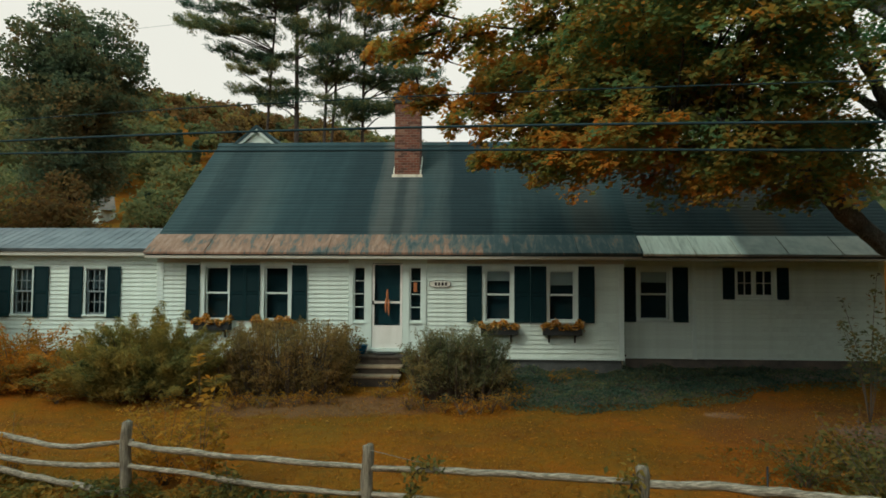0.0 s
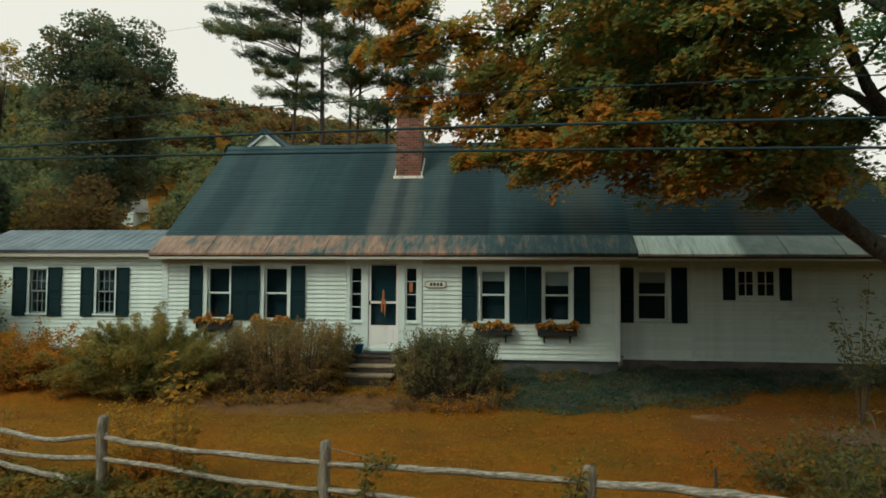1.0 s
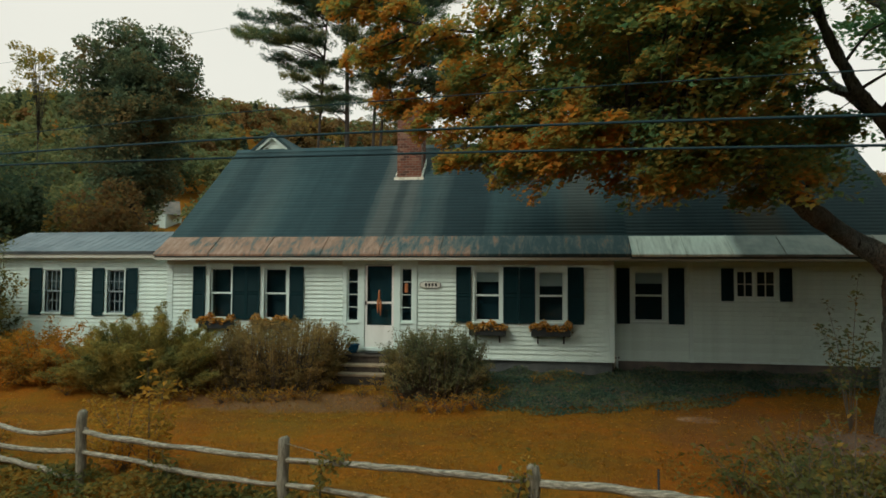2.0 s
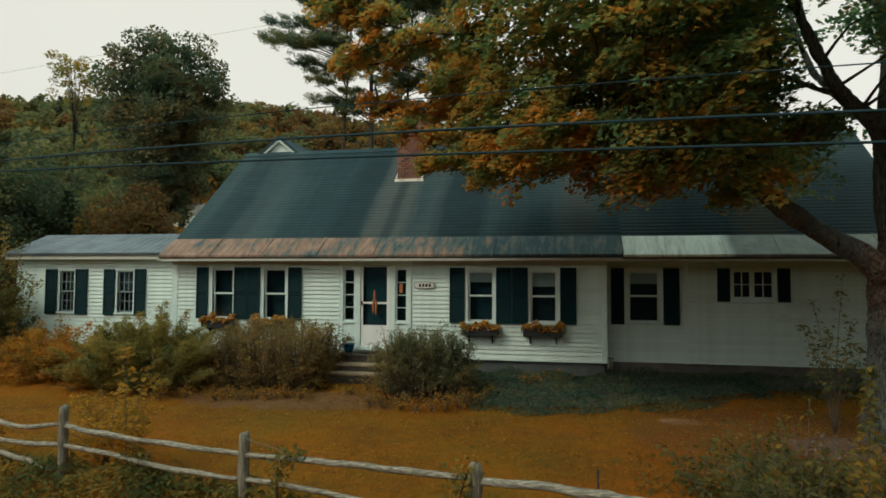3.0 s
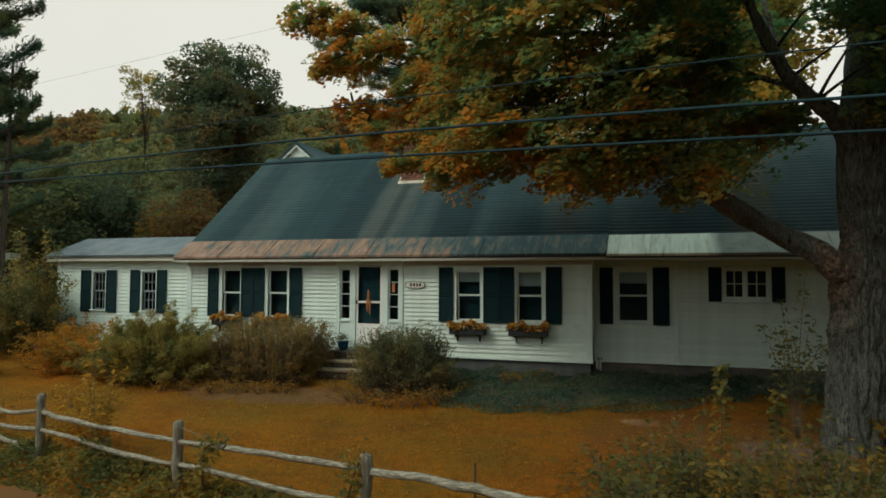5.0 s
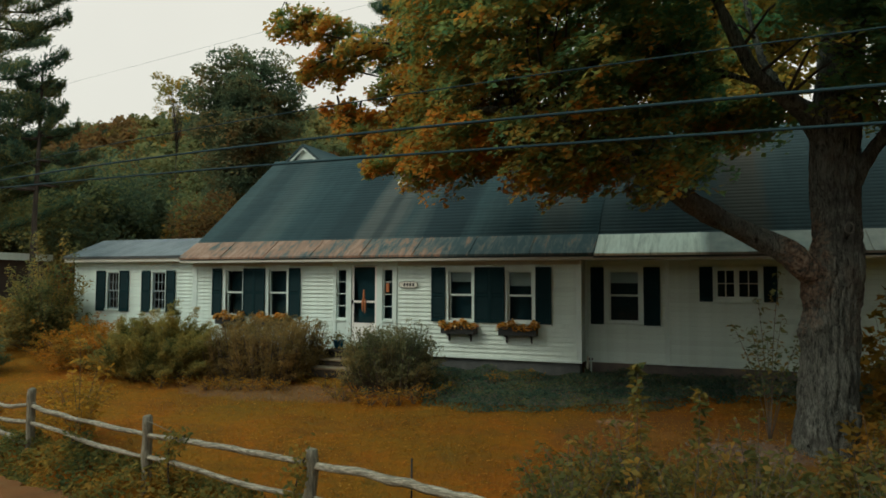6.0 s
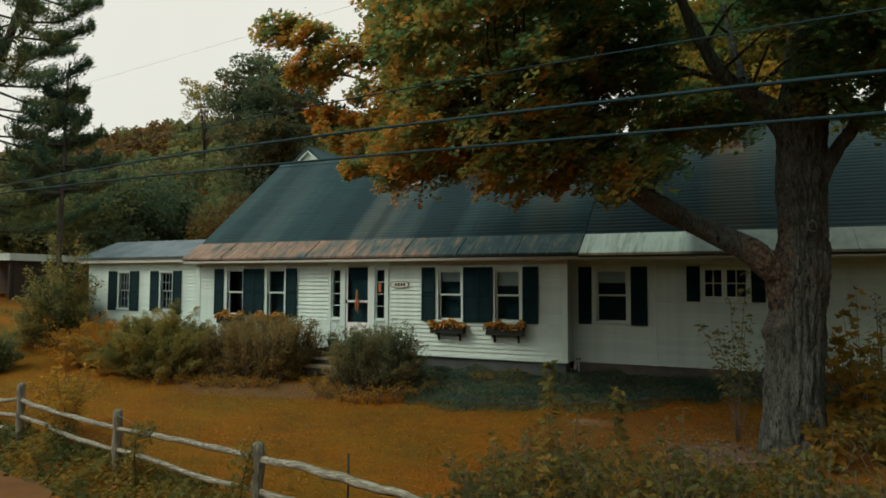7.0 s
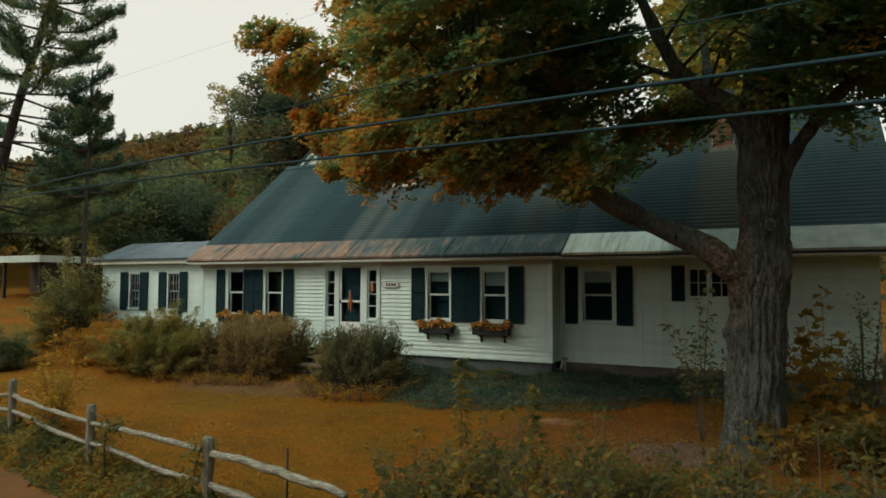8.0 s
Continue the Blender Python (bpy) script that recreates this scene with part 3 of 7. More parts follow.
def wall_with_openings(name, x0, x1, z0, z1, y, openings, thick=0.16):
    """A wall of sheathing with real openings, facing -y."""
    xs = sorted({x0, x1, *[v for o in openings for v in o[:2]]})
    zs = sorted({z0, z1, *[v for o in openings for v in o[2:]]})
    bm = bmesh.new()
    grid = {}
    for a in range(len(xs) - 1):
        for b in range(len(zs) - 1):
            cx, cz = (xs[a] + xs[a + 1]) / 2, (zs[b] + zs[b + 1]) / 2
            if any(o[0] < cx < o[1] and o[2] < cz < o[3] for o in openings):
                continue
            q = []
            for i, j in ((a, b), (a + 1, b), (a + 1, b + 1), (a, b + 1)):
                if (i, j) not in grid:
                    grid[i, j] = bm.verts.new((xs[i], y, zs[j]))
                q.append(grid[i, j])
            bm.faces.new(q)
    ret = bmesh.ops.extrude_face_region(bm, geom=bm.faces[:])
    bmesh.ops.translate(bm, verts=[v for v in ret["geom"] if isinstance(v, bmesh.types.BMVert)], vec=(0, thick, 0))
    return part(name, bm, M_SIDING, house, "white painted clapboard wall")


def board_mesh(length, h, bottom, top):
    me = bpy.data.meshes.new("clapboard")
    v = [(0, -bottom, 0), (length, -bottom, 0), (length, 0, 0), (0, 0, 0), (0, -top, h), (length, -top, h), (length, 0, h), (0, 0, h)]
    f = [(0, 3, 2, 1), (4, 5, 6, 7), (0, 1, 5, 4), (1, 2, 6, 5), (2, 3, 7, 6), (3, 0, 4, 7)]
    me.from_pydata(v, [], f)
    me.materials.append(M_SIDING)
    return me


BOARDS = {}
board_list = []


def clapboards(wall, x0, x1, z0, z1, y, blocked, exposure=0.112, rng=random.Random(3)):
    """Rows of boards, cut at what is fixed over the wall; linked last in the file."""
    n = round((z1 - z0) / exposure)
    h = (z1 - z0) / n
    for i in range(n):
        zc = z0 + (i + 0.5) * h
        cuts = sorted((b[0], b[1]) for b in blocked if b[2] < zc < b[3] and b[1] > x0 and b[0] < x1)
        a = x0
        spans = []
        for c0, c1 in cuts:
            if c0 > a + 0.03:
                spans.append((a, c0))
            a = max(a, c1)
        if a < x1 - 0.03:
            spans.append((a, x1))
        for s0, s1 in spans:
            if s1 - s0 > 4.2:
                m = s0 + (s1 - s0) * rng.uniform(0.35, 0.65)
                board_list.append((wall, s0, m - 0.002, z0 + i * h, h, y))
                board_list.append((wall, m + 0.002, s1, z0 + i * h, h, y))
            else:
                board_list.append((wall, s0, s1, z0 + i * h, h, y))


def shutter_mesh(w, h):
    """A louvred shutter standing on its lower left corner, facing -y."""
    bm = bmesh.new()
    t, st = 0.035, 0.045
    for x in (0, w - st):
        add_box(bm, x, x + st, -t, 0, 0, h)
    for z0, z1 in ((0, 0.09), (h * 0.47, h * 0.47 + 0.06), (h - 0.07, h)):
        add_box(bm, st + 0.001, w - st - 0.001, -t + 0.004, -0.004, z0, z1)
    z = 0.10
    while z < h - 0.10:
        if not h * 0.47 - 0.03 < z < h * 0.47 + 0.06:
            vs = [bm.verts.new(p) for p in ((st, -t + 0.006, z), (w - st, -t + 0.006, z), (w - st, -0.008, z + 0.028), (st, -0.008, z + 0.028))]
            f = bm.faces.new(vs)
            r = bmesh.ops.extrude_face_region(bm, geom=[f])
            bmesh.ops.translate(bm, verts=[v for v in r["geom"] if isinstance(v, bmesh.types.BMVert)], vec=(0, 0.002, 0.008))
        z += 0.036
    add_box(bm, st, w - st, -0.006, -0.002, 0.05, h - 0.05)
    return mesh_bm("shutter", bm, M_SHUTTER)


SHUTTERS = {}


def shutter(x0, x1, z0, z1, y):
    key = (round(x1 - x0, 2), round(z1 - z0, 2))
    if key not in SHUTTERS:
        SHUTTERS[key] = shutter_mesh(*key)
    ob = part("shutter", SHUTTERS[key], M_SHUTTER, house, "dark teal-blue louvred shutter")
    ob.location = (x0, y - 0.045, z0)
    return ob


def ring(bm, x0, x1, z0, z1, w, y0, y1, wt=None):
    """Four boards round an opening."""
    wt = w if wt is None else wt
    add_box(bm, x0, x0 + w, y0, y1, z0, z1)
    add_box(bm, x1 - w, x1, y0, y1, z0, z1)
    add_box(bm, x0 + w, x1 - w, y0 + 0.002, y1, z1 - wt, z1)
    add_box(bm, x0 + w, x1 - w, y0 + 0.002, y1, z0, z0 + wt)
    return bm


def pane(x0, x1, z0, z1, y, parent):
    ob = part("pane", box(x0, x1, y, y + 0.004, z0, z1), M_GLASS, parent, "dark window glass")
    ob.visible_shadow = False
    return ob


def sash_window(x0, x1, g0, g1, z0, z1, mid, y, muntins=(1, 1), shade=0.0, mat=None, casing_top=0.09, drape=None):
    """A double-hung window. x0..x1: outer casing, g0..g1: glass, z0..z1: glass heights, mid: meeting rail."""
    mat = mat or M_TRIM
    bm = bmesh.new()
    zt, zb = z1 + 0.045 + casing_top, z0 - 0.05
    o0, o1 = g0 - 0.045, g1 + 0.045
    add_box(bm, x0, o0, y - 0.035, y + 0.06, zb, zt)
    add_box(bm, o1, x1, y - 0.035, y + 0.06, zb, zt)
    add_box(bm, o0, o1, y - 0.033, y + 0.06, z1 + 0.045, zt)
    add_box(bm, x0 - 0.015, x1 + 0.015, y - 0.055, y + 0.02, zt, zt + 0.028)
    win = part("window", bm, M_TRIM, house, "white-framed sash window")
    part("sill", box(x0 - 0.02, x1 + 0.02, y - 0.08, y + 0.10, zb - 0.05, zb, 0.006), M_TRIM, win)
    for name, a, b, yy in (("upper_sash", mid, z1, y + 0.02), ("lower_sash", z0, mid, y + 0.06)):
        bm = ring(bmesh.new(), o0, o1, a - 0.02 if name == "upper_sash" else a - 0.05, b + 0.045 if name == "upper_sash" else b + 0.02, 0.045, yy, yy + 0.035, 0.045)
        nx_, nz_ = muntins
        for i in range(1, nx_):
            xm = g0 + (g1 - g0) * i / nx_
            add_box(bm, xm - 0.010, xm + 0.010, yy + 0.004, yy + 0.03, a, b)
        for i in range(1, nz_):
            zm = a + (b - a) * i / nz_
            add_box(bm, g0, g1, yy + 0.005, yy + 0.029, zm - 0.010, zm + 0.010)
        part(name, bm, mat, win)
        pane(g0, g1, a, b, yy + 0.016, win)
    # panel added behind the glass to give the panes their dark tone
    part("curtain", box(g0 - 0.03, g1 + 0.03, y + 0.24, y + 0.25, z0 - 0.04, z1 + 0.05), M_PANE_BACK, win, "dark teal panel added behind the glass")
    if shade:
        part("roller_shade", box(g0 - 0.01, g1 + 0.01, y + 0.13, y + 0.135, z1 - shade, z1 + 0.03), drape or M_SHADE, win, "grey curtain" if drape else "pale roller shade half drawn")
    return (o0, o1, zb, z1 + 0.045), (x0 - 0.015, x1 + 0.015, zb - 0.05, zt + 0.028)


SH_Z = (2.24, 3.645)
open_main, over_main, open_right, over_right, open_wing, over_wing = [], [], [], [], [], []
for x0, x1 in ((-7.34, -6.995), (-6.205, -5.83), (-5.825, -5.445), (-4.615, -4.23), (-0.20, 0.175), (0.985, 1.38), (1.385, 1.775), (2.565, 2.95)):
    shutter(x0, x1, *SH_Z, Y_MAIN)
for x0, x1, g0, g1, z0, z1, sh in ((-6.99, -6.21, -6.83, -6.30, 2.30, 3.56, 0), (-5.44, -4.62, -5.29, -4.75, 2.30, 3.56, 0),
                                   (0.18, 0.98, 0.31, 0.87, 2.33, 3.51, 0.24), (1.78, 2.56, 1.88, 2.44, 2.33, 3.51, 0.34)):
    o, c = sash_window(x0, x1, g0, g1, z0, z1, 2.93, Y_MAIN, shade=sh)
    open_main.append(o)
    over_main.append(c)

# entrance: surround, sidelights, storm door
D0, D1, DZ0, DZ1 = -2.575, -1.815, 1.58, 3.68
surround = part("door_surround", box(-3.18, -1.19, Y_MAIN - 0.06, Y_MAIN + 0.06, 3.70, 3.80), M_TRIM, house, "white door casing with two sidelights")
for x0, x1 in ((-3.16, -3.06), (-2.74, -2.585), (-1.805, -1.64), (-1.32, -1.21)):
    part("jamb", box(x0, x1, Y_MAIN - 0.05, Y_MAIN + 0.06, 1.50, 3.70), M_TRIM, surround)
for x0, x1 in ((-3.06, -2.74), (-1.64, -1.32)):
    part("lower_panel", box(x0, x1, Y_MAIN - 0.03, Y_MAIN + 0.06, 1.50, 2.19), M_TRIM, surround)
    part("upper_rail", box(x0, x1, Y_MAIN - 0.03, Y_MAIN + 0.06, 3.62, 3.70), M_TRIM, surround)
    part("sidelight_sill", box(x0 + 0.001, x1 - 0.001, Y_MAIN - 0.075, Y_MAIN + 0.02, 2.19, 2.23), M_TRIM, surround)
for x0, x1 in ((-3.06, -2.74), (-1.64, -1.32)):
    bm = ring(bmesh.new(), x0, x1, 2.23, 3.62, 0.04, Y_MAIN + 0.0, Y_MAIN + 0.04)
    for i in range(1, 4):
        zm = 2.27 + (3.58 - 2.27) * i / 4
        add_box(bm, x0 + 0.04, x1 - 0.04, Y_MAIN + 0.005, Y_MAIN + 0.035, zm - 0.009, zm + 0.009)
    part("sidelight", bm, M_TRIM, surround)
    # the same added panel, for the tone of the sidelight panes
    part("curtain", box(x0, x1, Y_MAIN + 0.20, Y_MAIN + 0.21, 2.20, 3.64), M_PANE_BACK, surround, "dark teal panel added behind the glass")
    for i in range(4):
        za, zb = 2.27 + 1.31 * i / 4 + 0.012, 2.27 + 1.31 * (i + 1) / 4 - 0.012
        pane(x0 + 0.04, x1 - 0.04, za, zb, Y_MAIN + 0.02, surround)
bm = bmesh.new()
yd = Y_MAIN - 0.02
add_box(bm, D0, D0 + 0.055, yd, yd + 0.035, DZ0, DZ1)
add_box(bm, D1 - 0.055, D1, yd, yd + 0.035, DZ0, DZ1)
add_box(bm, D0 + 0.055, D1 - 0.055, yd + 0.002, yd + 0.035, DZ0, 2.14)
add_box(bm, D0 + 0.12, D1 - 0.12, yd - 0.008, yd + 0.01, DZ0 + 0.10, 2.04, 0.004)
add_box(bm, D0 + 0.055, D1 - 0.055, yd + 0.002, yd + 0.035, 3.66, DZ1)
add_box(bm, D0 + 0.055, D1 - 0.055, yd - 0.003, yd + 0.03, 2.69, 2.745)
storm_door = part("storm_door", bm, M_DOOR, house, "white storm door with two tall glass panes")
pane(D0 + 0.055, D1 - 0.055, 2.14, 2.69, yd + 0.015, storm_door)
pane(D0 + 0.055, D1 - 0.055, 2.745, 3.66, yd + 0.015, storm_door)
part("handle", box(D0 + 0.01, D0 + 0.04, yd - 0.04, yd, 2.66, 2.76, 0.006), M_IRON, storm_door, "black door handle")
part("inner_door", box(D0 + 0.01, D1 - 0.01, yd + 0.12, yd + 0.165, DZ0, DZ1 - 0.02), Mat("dark_green_door", 0.5).color((0.010, 0.062, 0.078)).m, house, "dark teal entrance door")
part("threshold", box(D0 - 0.05, D1 + 0.05, Y_MAIN - 0.16, Y_MAIN + 0.1, 1.50, 1.575, 0.006), M_TRIM, house)
open_main.append((-3.06, -1.32, 1.50, 3.70))
over_main.append((-3.18, -1.19, 1.36, 3.80))

# right wing and left wing windows
for x0, x1, z0, z1 in ((3.80, 4.115, *SH_Z), (5.055, 5.43, *SH_Z), (6.31, 6.595, 2.83, 3.645), (7.665, 7.945, 2.83, 3.645)):
    shutter(x0, x1, z0, z1, Y_SIDE)
o, c = sash_window(4.12, 5.05, 4.27, 4.92, 2.35, 3.52, 2.95, Y_SIDE, shade=0.27)
open_right.append(o)
over_right.append(c)
bm = bmesh.new()
ring(bm, 6.60, 7.66, 2.86, 3.64, 0.075, Y_SIDE - 0.035, Y_SIDE + 0.06, 0.06)
add_box(bm, 7.085, 7.135, Y_SIDE - 0.03, Y_SIDE + 0.06, 2.92, 3.58)
win = part("window", bm, M_TRIM, house, "small white double casement window")
part("sill", box(6.57, 7.69, Y_SIDE - 0.07, Y_SIDE + 0.08, 2.80, 2.86, 0.005), M_TRIM, win)
for g0, g1 in ((6.675, 7.085), (7.135, 7.585)):
    part("casement", ring(bmesh.new(), g0, g1, 2.92, 3.58, 0.03, Y_SIDE + 0.01, Y_SIDE + 0.045), M_TRIM, win)
    gm = (g0 + g1) / 2
    part("muntin", box(gm - 0.012, gm + 0.012, Y_SIDE + 0.014, Y_SIDE + 0.04, 2.95, 3.55), M_TRIM, win)
    part("muntin", box(g0 + 0.03, g1 - 0.03, Y_SIDE + 0.015, Y_SIDE + 0.039, 3.24, 3.262), M_TRIM, win)
    for a, b in ((g0 + 0.03, gm - 0.012), (gm + 0.012, g1 - 0.03)):
        for za, zb in ((2.95, 3.24), (3.262, 3.55)):
            pane(a, b, za, zb, Y_SIDE + 0.028, win)
drain = part("drain_pipe", tube_mesh("drain_pipe", M_TRIM, [([(3.80, Y_SIDE + 0.02, 1.40), (3.80, Y_SIDE - 0.07, 1.39), (3.80, Y_SIDE - 0.10, 1.33), (3.80, Y_SIDE - 0.10, 0.95)], [0.028] * 4, 10, 0.0, 0)]), M_TRIM, house, "short white drain pipe")
for dx in (-0.035, 0.035):
    part("clip", box(3.80 + dx - 0.014, 3.80 + dx + 0.014, Y_SIDE - 0.135, Y_SIDE - 0.09, 1.37, 1.41, 0.004), M_IRON, drain, "black pipe clip")
open_right.append((6.66, 7.60, 2.90, 3.60))
over_right.append((6.57, 7.69, 2.80, 3.64))
for x0, x1 in ((-12.85, -12.45), (-11.80, -11.40), (-10.82, -10.46), (-9.78, -9.42)):
    shutter(x0, x1, 2.24, 3.60, Y_SIDE)
for x0, x1 in ((-12.445, -11.805), (-10.455, -9.785)):
    o, c = sash_window(x0, x1, x0 + 0.11, x1 - 0.11, 2.37, 3.50, 2.93, Y_SIDE, muntins=(3, 2), mat=M_MUNTIN, casing_top=0.02, shade=0.5, drape=M_CURTAIN)
    open_wing.append(o)
    over_wing.append(c)

S_BOT = 1.36
wall_main = wall_with_openings("front_wall", X_L, X_M, S_BOT, 3.92, Y_MAIN, open_main)
wall_right = wall_with_openings("recessed_wall", X_M, X_R, 1.33, 3.98, Y_SIDE, open_right)
wall_wing = wall_with_openings("wing_wall", X_WING, X_L, 1.33, 4.02, Y_SIDE, open_wing)
clapboards(wall_main, X_L + 0.15, X_M - 0.10, S_BOT + 0.02, 3.70, Y_MAIN, over_main)
clapboards(wall_right, X_M + 0.06, 5.56, 1.36, 3.80, Y_SIDE, over_right)
clapboards(wall_right, 5.63, X_R - 0.11, 1.36, 3.80, Y_SIDE, over_right)
clapboards(wall_wing, X_WING + 0.11, X_L - 0.03, 1.36, 3.88, Y_SIDE, over_wing)

part("corner_board", box(X_L - 0.02, X_L + 0.15, Y_MAIN - 0.04, Y_MAIN + 0.7, S_BOT, 3.70), M_TRIM, house)
part("corner_board", box(X_M - 0.10, X_M + 0.02, Y_MAIN - 0.04, Y_MAIN + 0.0, S_BOT, 3.70), M_TRIM, house)
part("corner_board", box(X_M + 0.003, X_M + 0.05, Y_SIDE - 0.04, Y_SIDE - 0.001, 1.33, 3.80), M_TRIM, house)
part("corner_board", box(5.545, 5.645, Y_SIDE - 0.045, Y_SIDE - 0.001, 1.30, 3.80, 0.004), M_TRIM, house)
part("corner_board", box(X_R - 0.11, X_R + 0.02, Y_SIDE - 0.035, Y_SIDE - 0.001, 1.33, 3.80), M_TRIM, house)
part("corner_board", box(X_WING - 0.02, X_WING + 0.11, Y_SIDE - 0.035, Y_SIDE - 0.001, 1.33, 3.9), M_TRIM, house)
part("frieze_board", box(X_L - 0.02, X_M + 0.02, Y_MAIN - 0.045, Y_MAIN - 0.001, 3.70, 3.92), M_FASCIA, house)
part("frieze_board", box(X_M, X_R, Y_SIDE - 0.03, Y_SIDE - 0.001, 3.80, 3.98), M_TRIM, house)
part("frieze_board", box(X_WING, X_L, Y_SIDE - 0.03, Y_SIDE - 0.001, 3.88, 4.02), M_TRIM, house)
part("water_table", box(X_L - 0.02, X_M + 0.02, Y_MAIN - 0.05, Y_MAIN - 0.001, S_BOT - 0.03, S_BOT + 0.02), M_TRIM, house)
part("water_table", box(X_M + 0.02, X_R + 0.02, Y_SIDE - 0.05, Y_SIDE - 0.001, 1.31, 1.36), M_TRIM, house)

# side, back and inner closing walls
part("return_wall", box(X_M - 0.16, X_M, Y_MAIN + 0.16, Y_SIDE + 0.16, 1.33, 3.95), M_SIDING, house)
part("gable_wall", prism([(Y_MAIN + 0.7, 1.33), (Y_BACK, 1.33), (Y_BACK, 4.0), (RIDGE_Y, RIDGE_Z - 0.22), (Y_MAIN + 0.16, 4.0), (Y_MAIN + 0.16, 3.7), (Y_MAIN + 0.7, 3.7)], X_L, X_L + 0.16), M_SIDING, house)
part("gable_wall", prism([(Y_SIDE + 0.16, 1.33), (Y_BACK, 1.33), (Y_BACK, 4.0), (RIDGE_Y, RIDGE_Z - 0.22), (Y_SIDE + 0.16, 4.4)], X_R - 0.16, X_R), M_SIDING, house)
part("back_wall", box(X_L + 0.16, X_R - 0.16, Y_BACK - 0.16, Y_BACK, 1.33, 4.0), M_SIDING, house)
part("wing_end_wall", box(X_WING, X_WING + 0.16, Y_SIDE + 0.16, 19.9, 1.33, 4.02), M_SIDING, house)
part("wing_back_wall", box(X_WING, X_L - 0.01, 19.9, 20.06, 1.33, 4.02), M_SIDING, house)
part("floor", box(X_WING + 0.16, X_R - 0.16, Y_SIDE + 0.2, Y_BACK - 0.2, 1.30, 1.45), M_INSIDE, house)
part("partition", box(X_L + 0.3, X_R - 0.3, 19.4, 19.5, 1.45, 3.9), M_INSIDE, house)
part("attic_floor", box(X_WING + 0.2, X_R - 0.2, Y_SIDE + 0.2, Y_BACK - 0.2, 3.86, 3.9), M_INSIDE, house)
part("foundation", box(X_L, X_M - 0.04, Y_MAIN + 0.03, Y_MAIN + 0.4, 0.4, S_BOT), M_PARGE, house, "dark slate-grey foundation wall")
part("foundation", box(X_M - 0.04, X_R - 0.03, Y_SIDE + 0.04, Y_SIDE + 0.4, 0.4, 1.33), M_FOUND, house, "brown stained foundation wall")
part("skirt_board", box(X_M + 0.02, X_R - 0.02, Y_SIDE - 0.035, Y_SIDE + 0.03, 1.325, 1.365, 0.004), M_TRIM, house, "pale board along the foot of the wall")
part("foundation", box(X_WING + 0.03, X_L, Y_SIDE + 0.04, Y_SIDE + 0.4, 0.4, 1.33), M_FOUND, house)


# roofs
def roof_slab(name, x0, x1, drop, mat):
    top = [(15.99, 3.935 - drop), (16.68, 4.40 - drop), (RIDGE_Y, RIDGE_Z - drop), (2 * RIDGE_Y - 16.0, 3.93 - drop)]
    low = [(y, z - 0.15) for y, z in top]
    low[0] = (16.0, top[0][1] - 0.07)
    return part(name, prism(top + low[::-1], x0, x1), mat, house, "steep roof of dark slate-grey shingles")


roof_main = roof_slab("roof", -8.25, 4.03, 0.0, M_SHINGLE)
roof_right = roof_slab("roof", 4.03, 10.75, 0.03, M_SHINGLE_NEW)


def courses(parent, x0, x1, drop, rng, mat, butt=0.0035):
    """Shingle courses, each butting over the one below, cut into tabs of uneven tone."""
    n = 34
    vs, fs = [], []
    sl = (RIDGE_Z - 4.40) / (RIDGE_Y - 16.68)
    ln = math.hypot(1, sl)
    ny_, nz_ = -sl / ln, 1 / ln
    for i in range(n):
        ya, yb = 16.68 + (RIDGE_Y - 16.68) * i / n, 16.68 + (RIDGE_Y - 16.68) * (i + 1) / n + 0.004
        x = x0
        while x < x1:
            w = min(rng.uniform(0.55, 1.1), x1 - x)
            t = butt * (1 + rng.uniform(-0.25, 0.33))
            o = len(vs)
            for y, lift in ((ya, 0.002), (ya, t), (yb, 0.005)):
                z = 4.40 - drop + (y - 16.68) * sl
                for xx in (x, x + w - 0.004):
                    vs.append((xx, y + ny_ * lift, z + nz_ * lift))
            fs += [(o, o + 1, o + 3, o + 2), (o + 2, o + 3, o + 5, o + 4)]
            x += w
    me = mesh_np("shingles", np.array(vs), np.array(fs), mat)
    ob = part("shingles", me, mat, parent)
    ob["kind"] = "stuff"


courses(roof_main, -8.25, 4.03, 0.0, random.Random(11), M_SHINGLE)
courses(roof_right, 4.035, 10.75, 0.03, random.Random(12), M_SHINGLE_NEW, 0.003)


def eave_metal(x0, x1, drop, mat, seams, label, parent):
    for a, b in zip([x0] + seams, seams + [x1]):
        prof = [(15.96, 3.90 - drop), (15.96, 3.955 - drop), (16.70, 4.445 - drop), (16.71, 4.40 - drop), (15.99, 3.925 - drop)]
        part("eave_flashing", prism(prof, a + 0.004, b - 0.004), mat, parent, label)
        part("seam", prism([(15.955, 3.955 - drop), (15.955, 3.975 - drop), (16.69, 4.46 - drop), (16.69, 4.44 - drop)], b - 0.014, b + 0.006), mat, parent)


eave_metal(-8.27, 4.04, 0.0, M_RUST, [-8.27 + 12.31 * i / 8 for i in range(1, 8)], "rust-streaked metal eave flashing", roof_main)
eave_metal(4.05, 10.77, 0.02, M_GALV, [4.24, 5.30, 6.33, 7.48, 8.75, 9.6], "weathered galvanised metal eave flashing", roof_right)
part("soffit", box(-8.2, 4.03, 16.06, Y_MAIN - 0.046, 3.80, 3.835), M_TRIM, house)
part("soffit", box(4.03, 10.7, 16.06, Y_SIDE - 0.031, 3.80, 3.835), M_TRIM, house)
part("soffit", box(X_M + 0.021, 4.03, Y_MAIN - 0.046, Y_SIDE - 0.031, 3.80, 3.835), M_TRIM, house)
part("fascia", box(-8.25, 10.75, 16.0, 16.055, 3.80, 3.89), M_FASCIA, house)
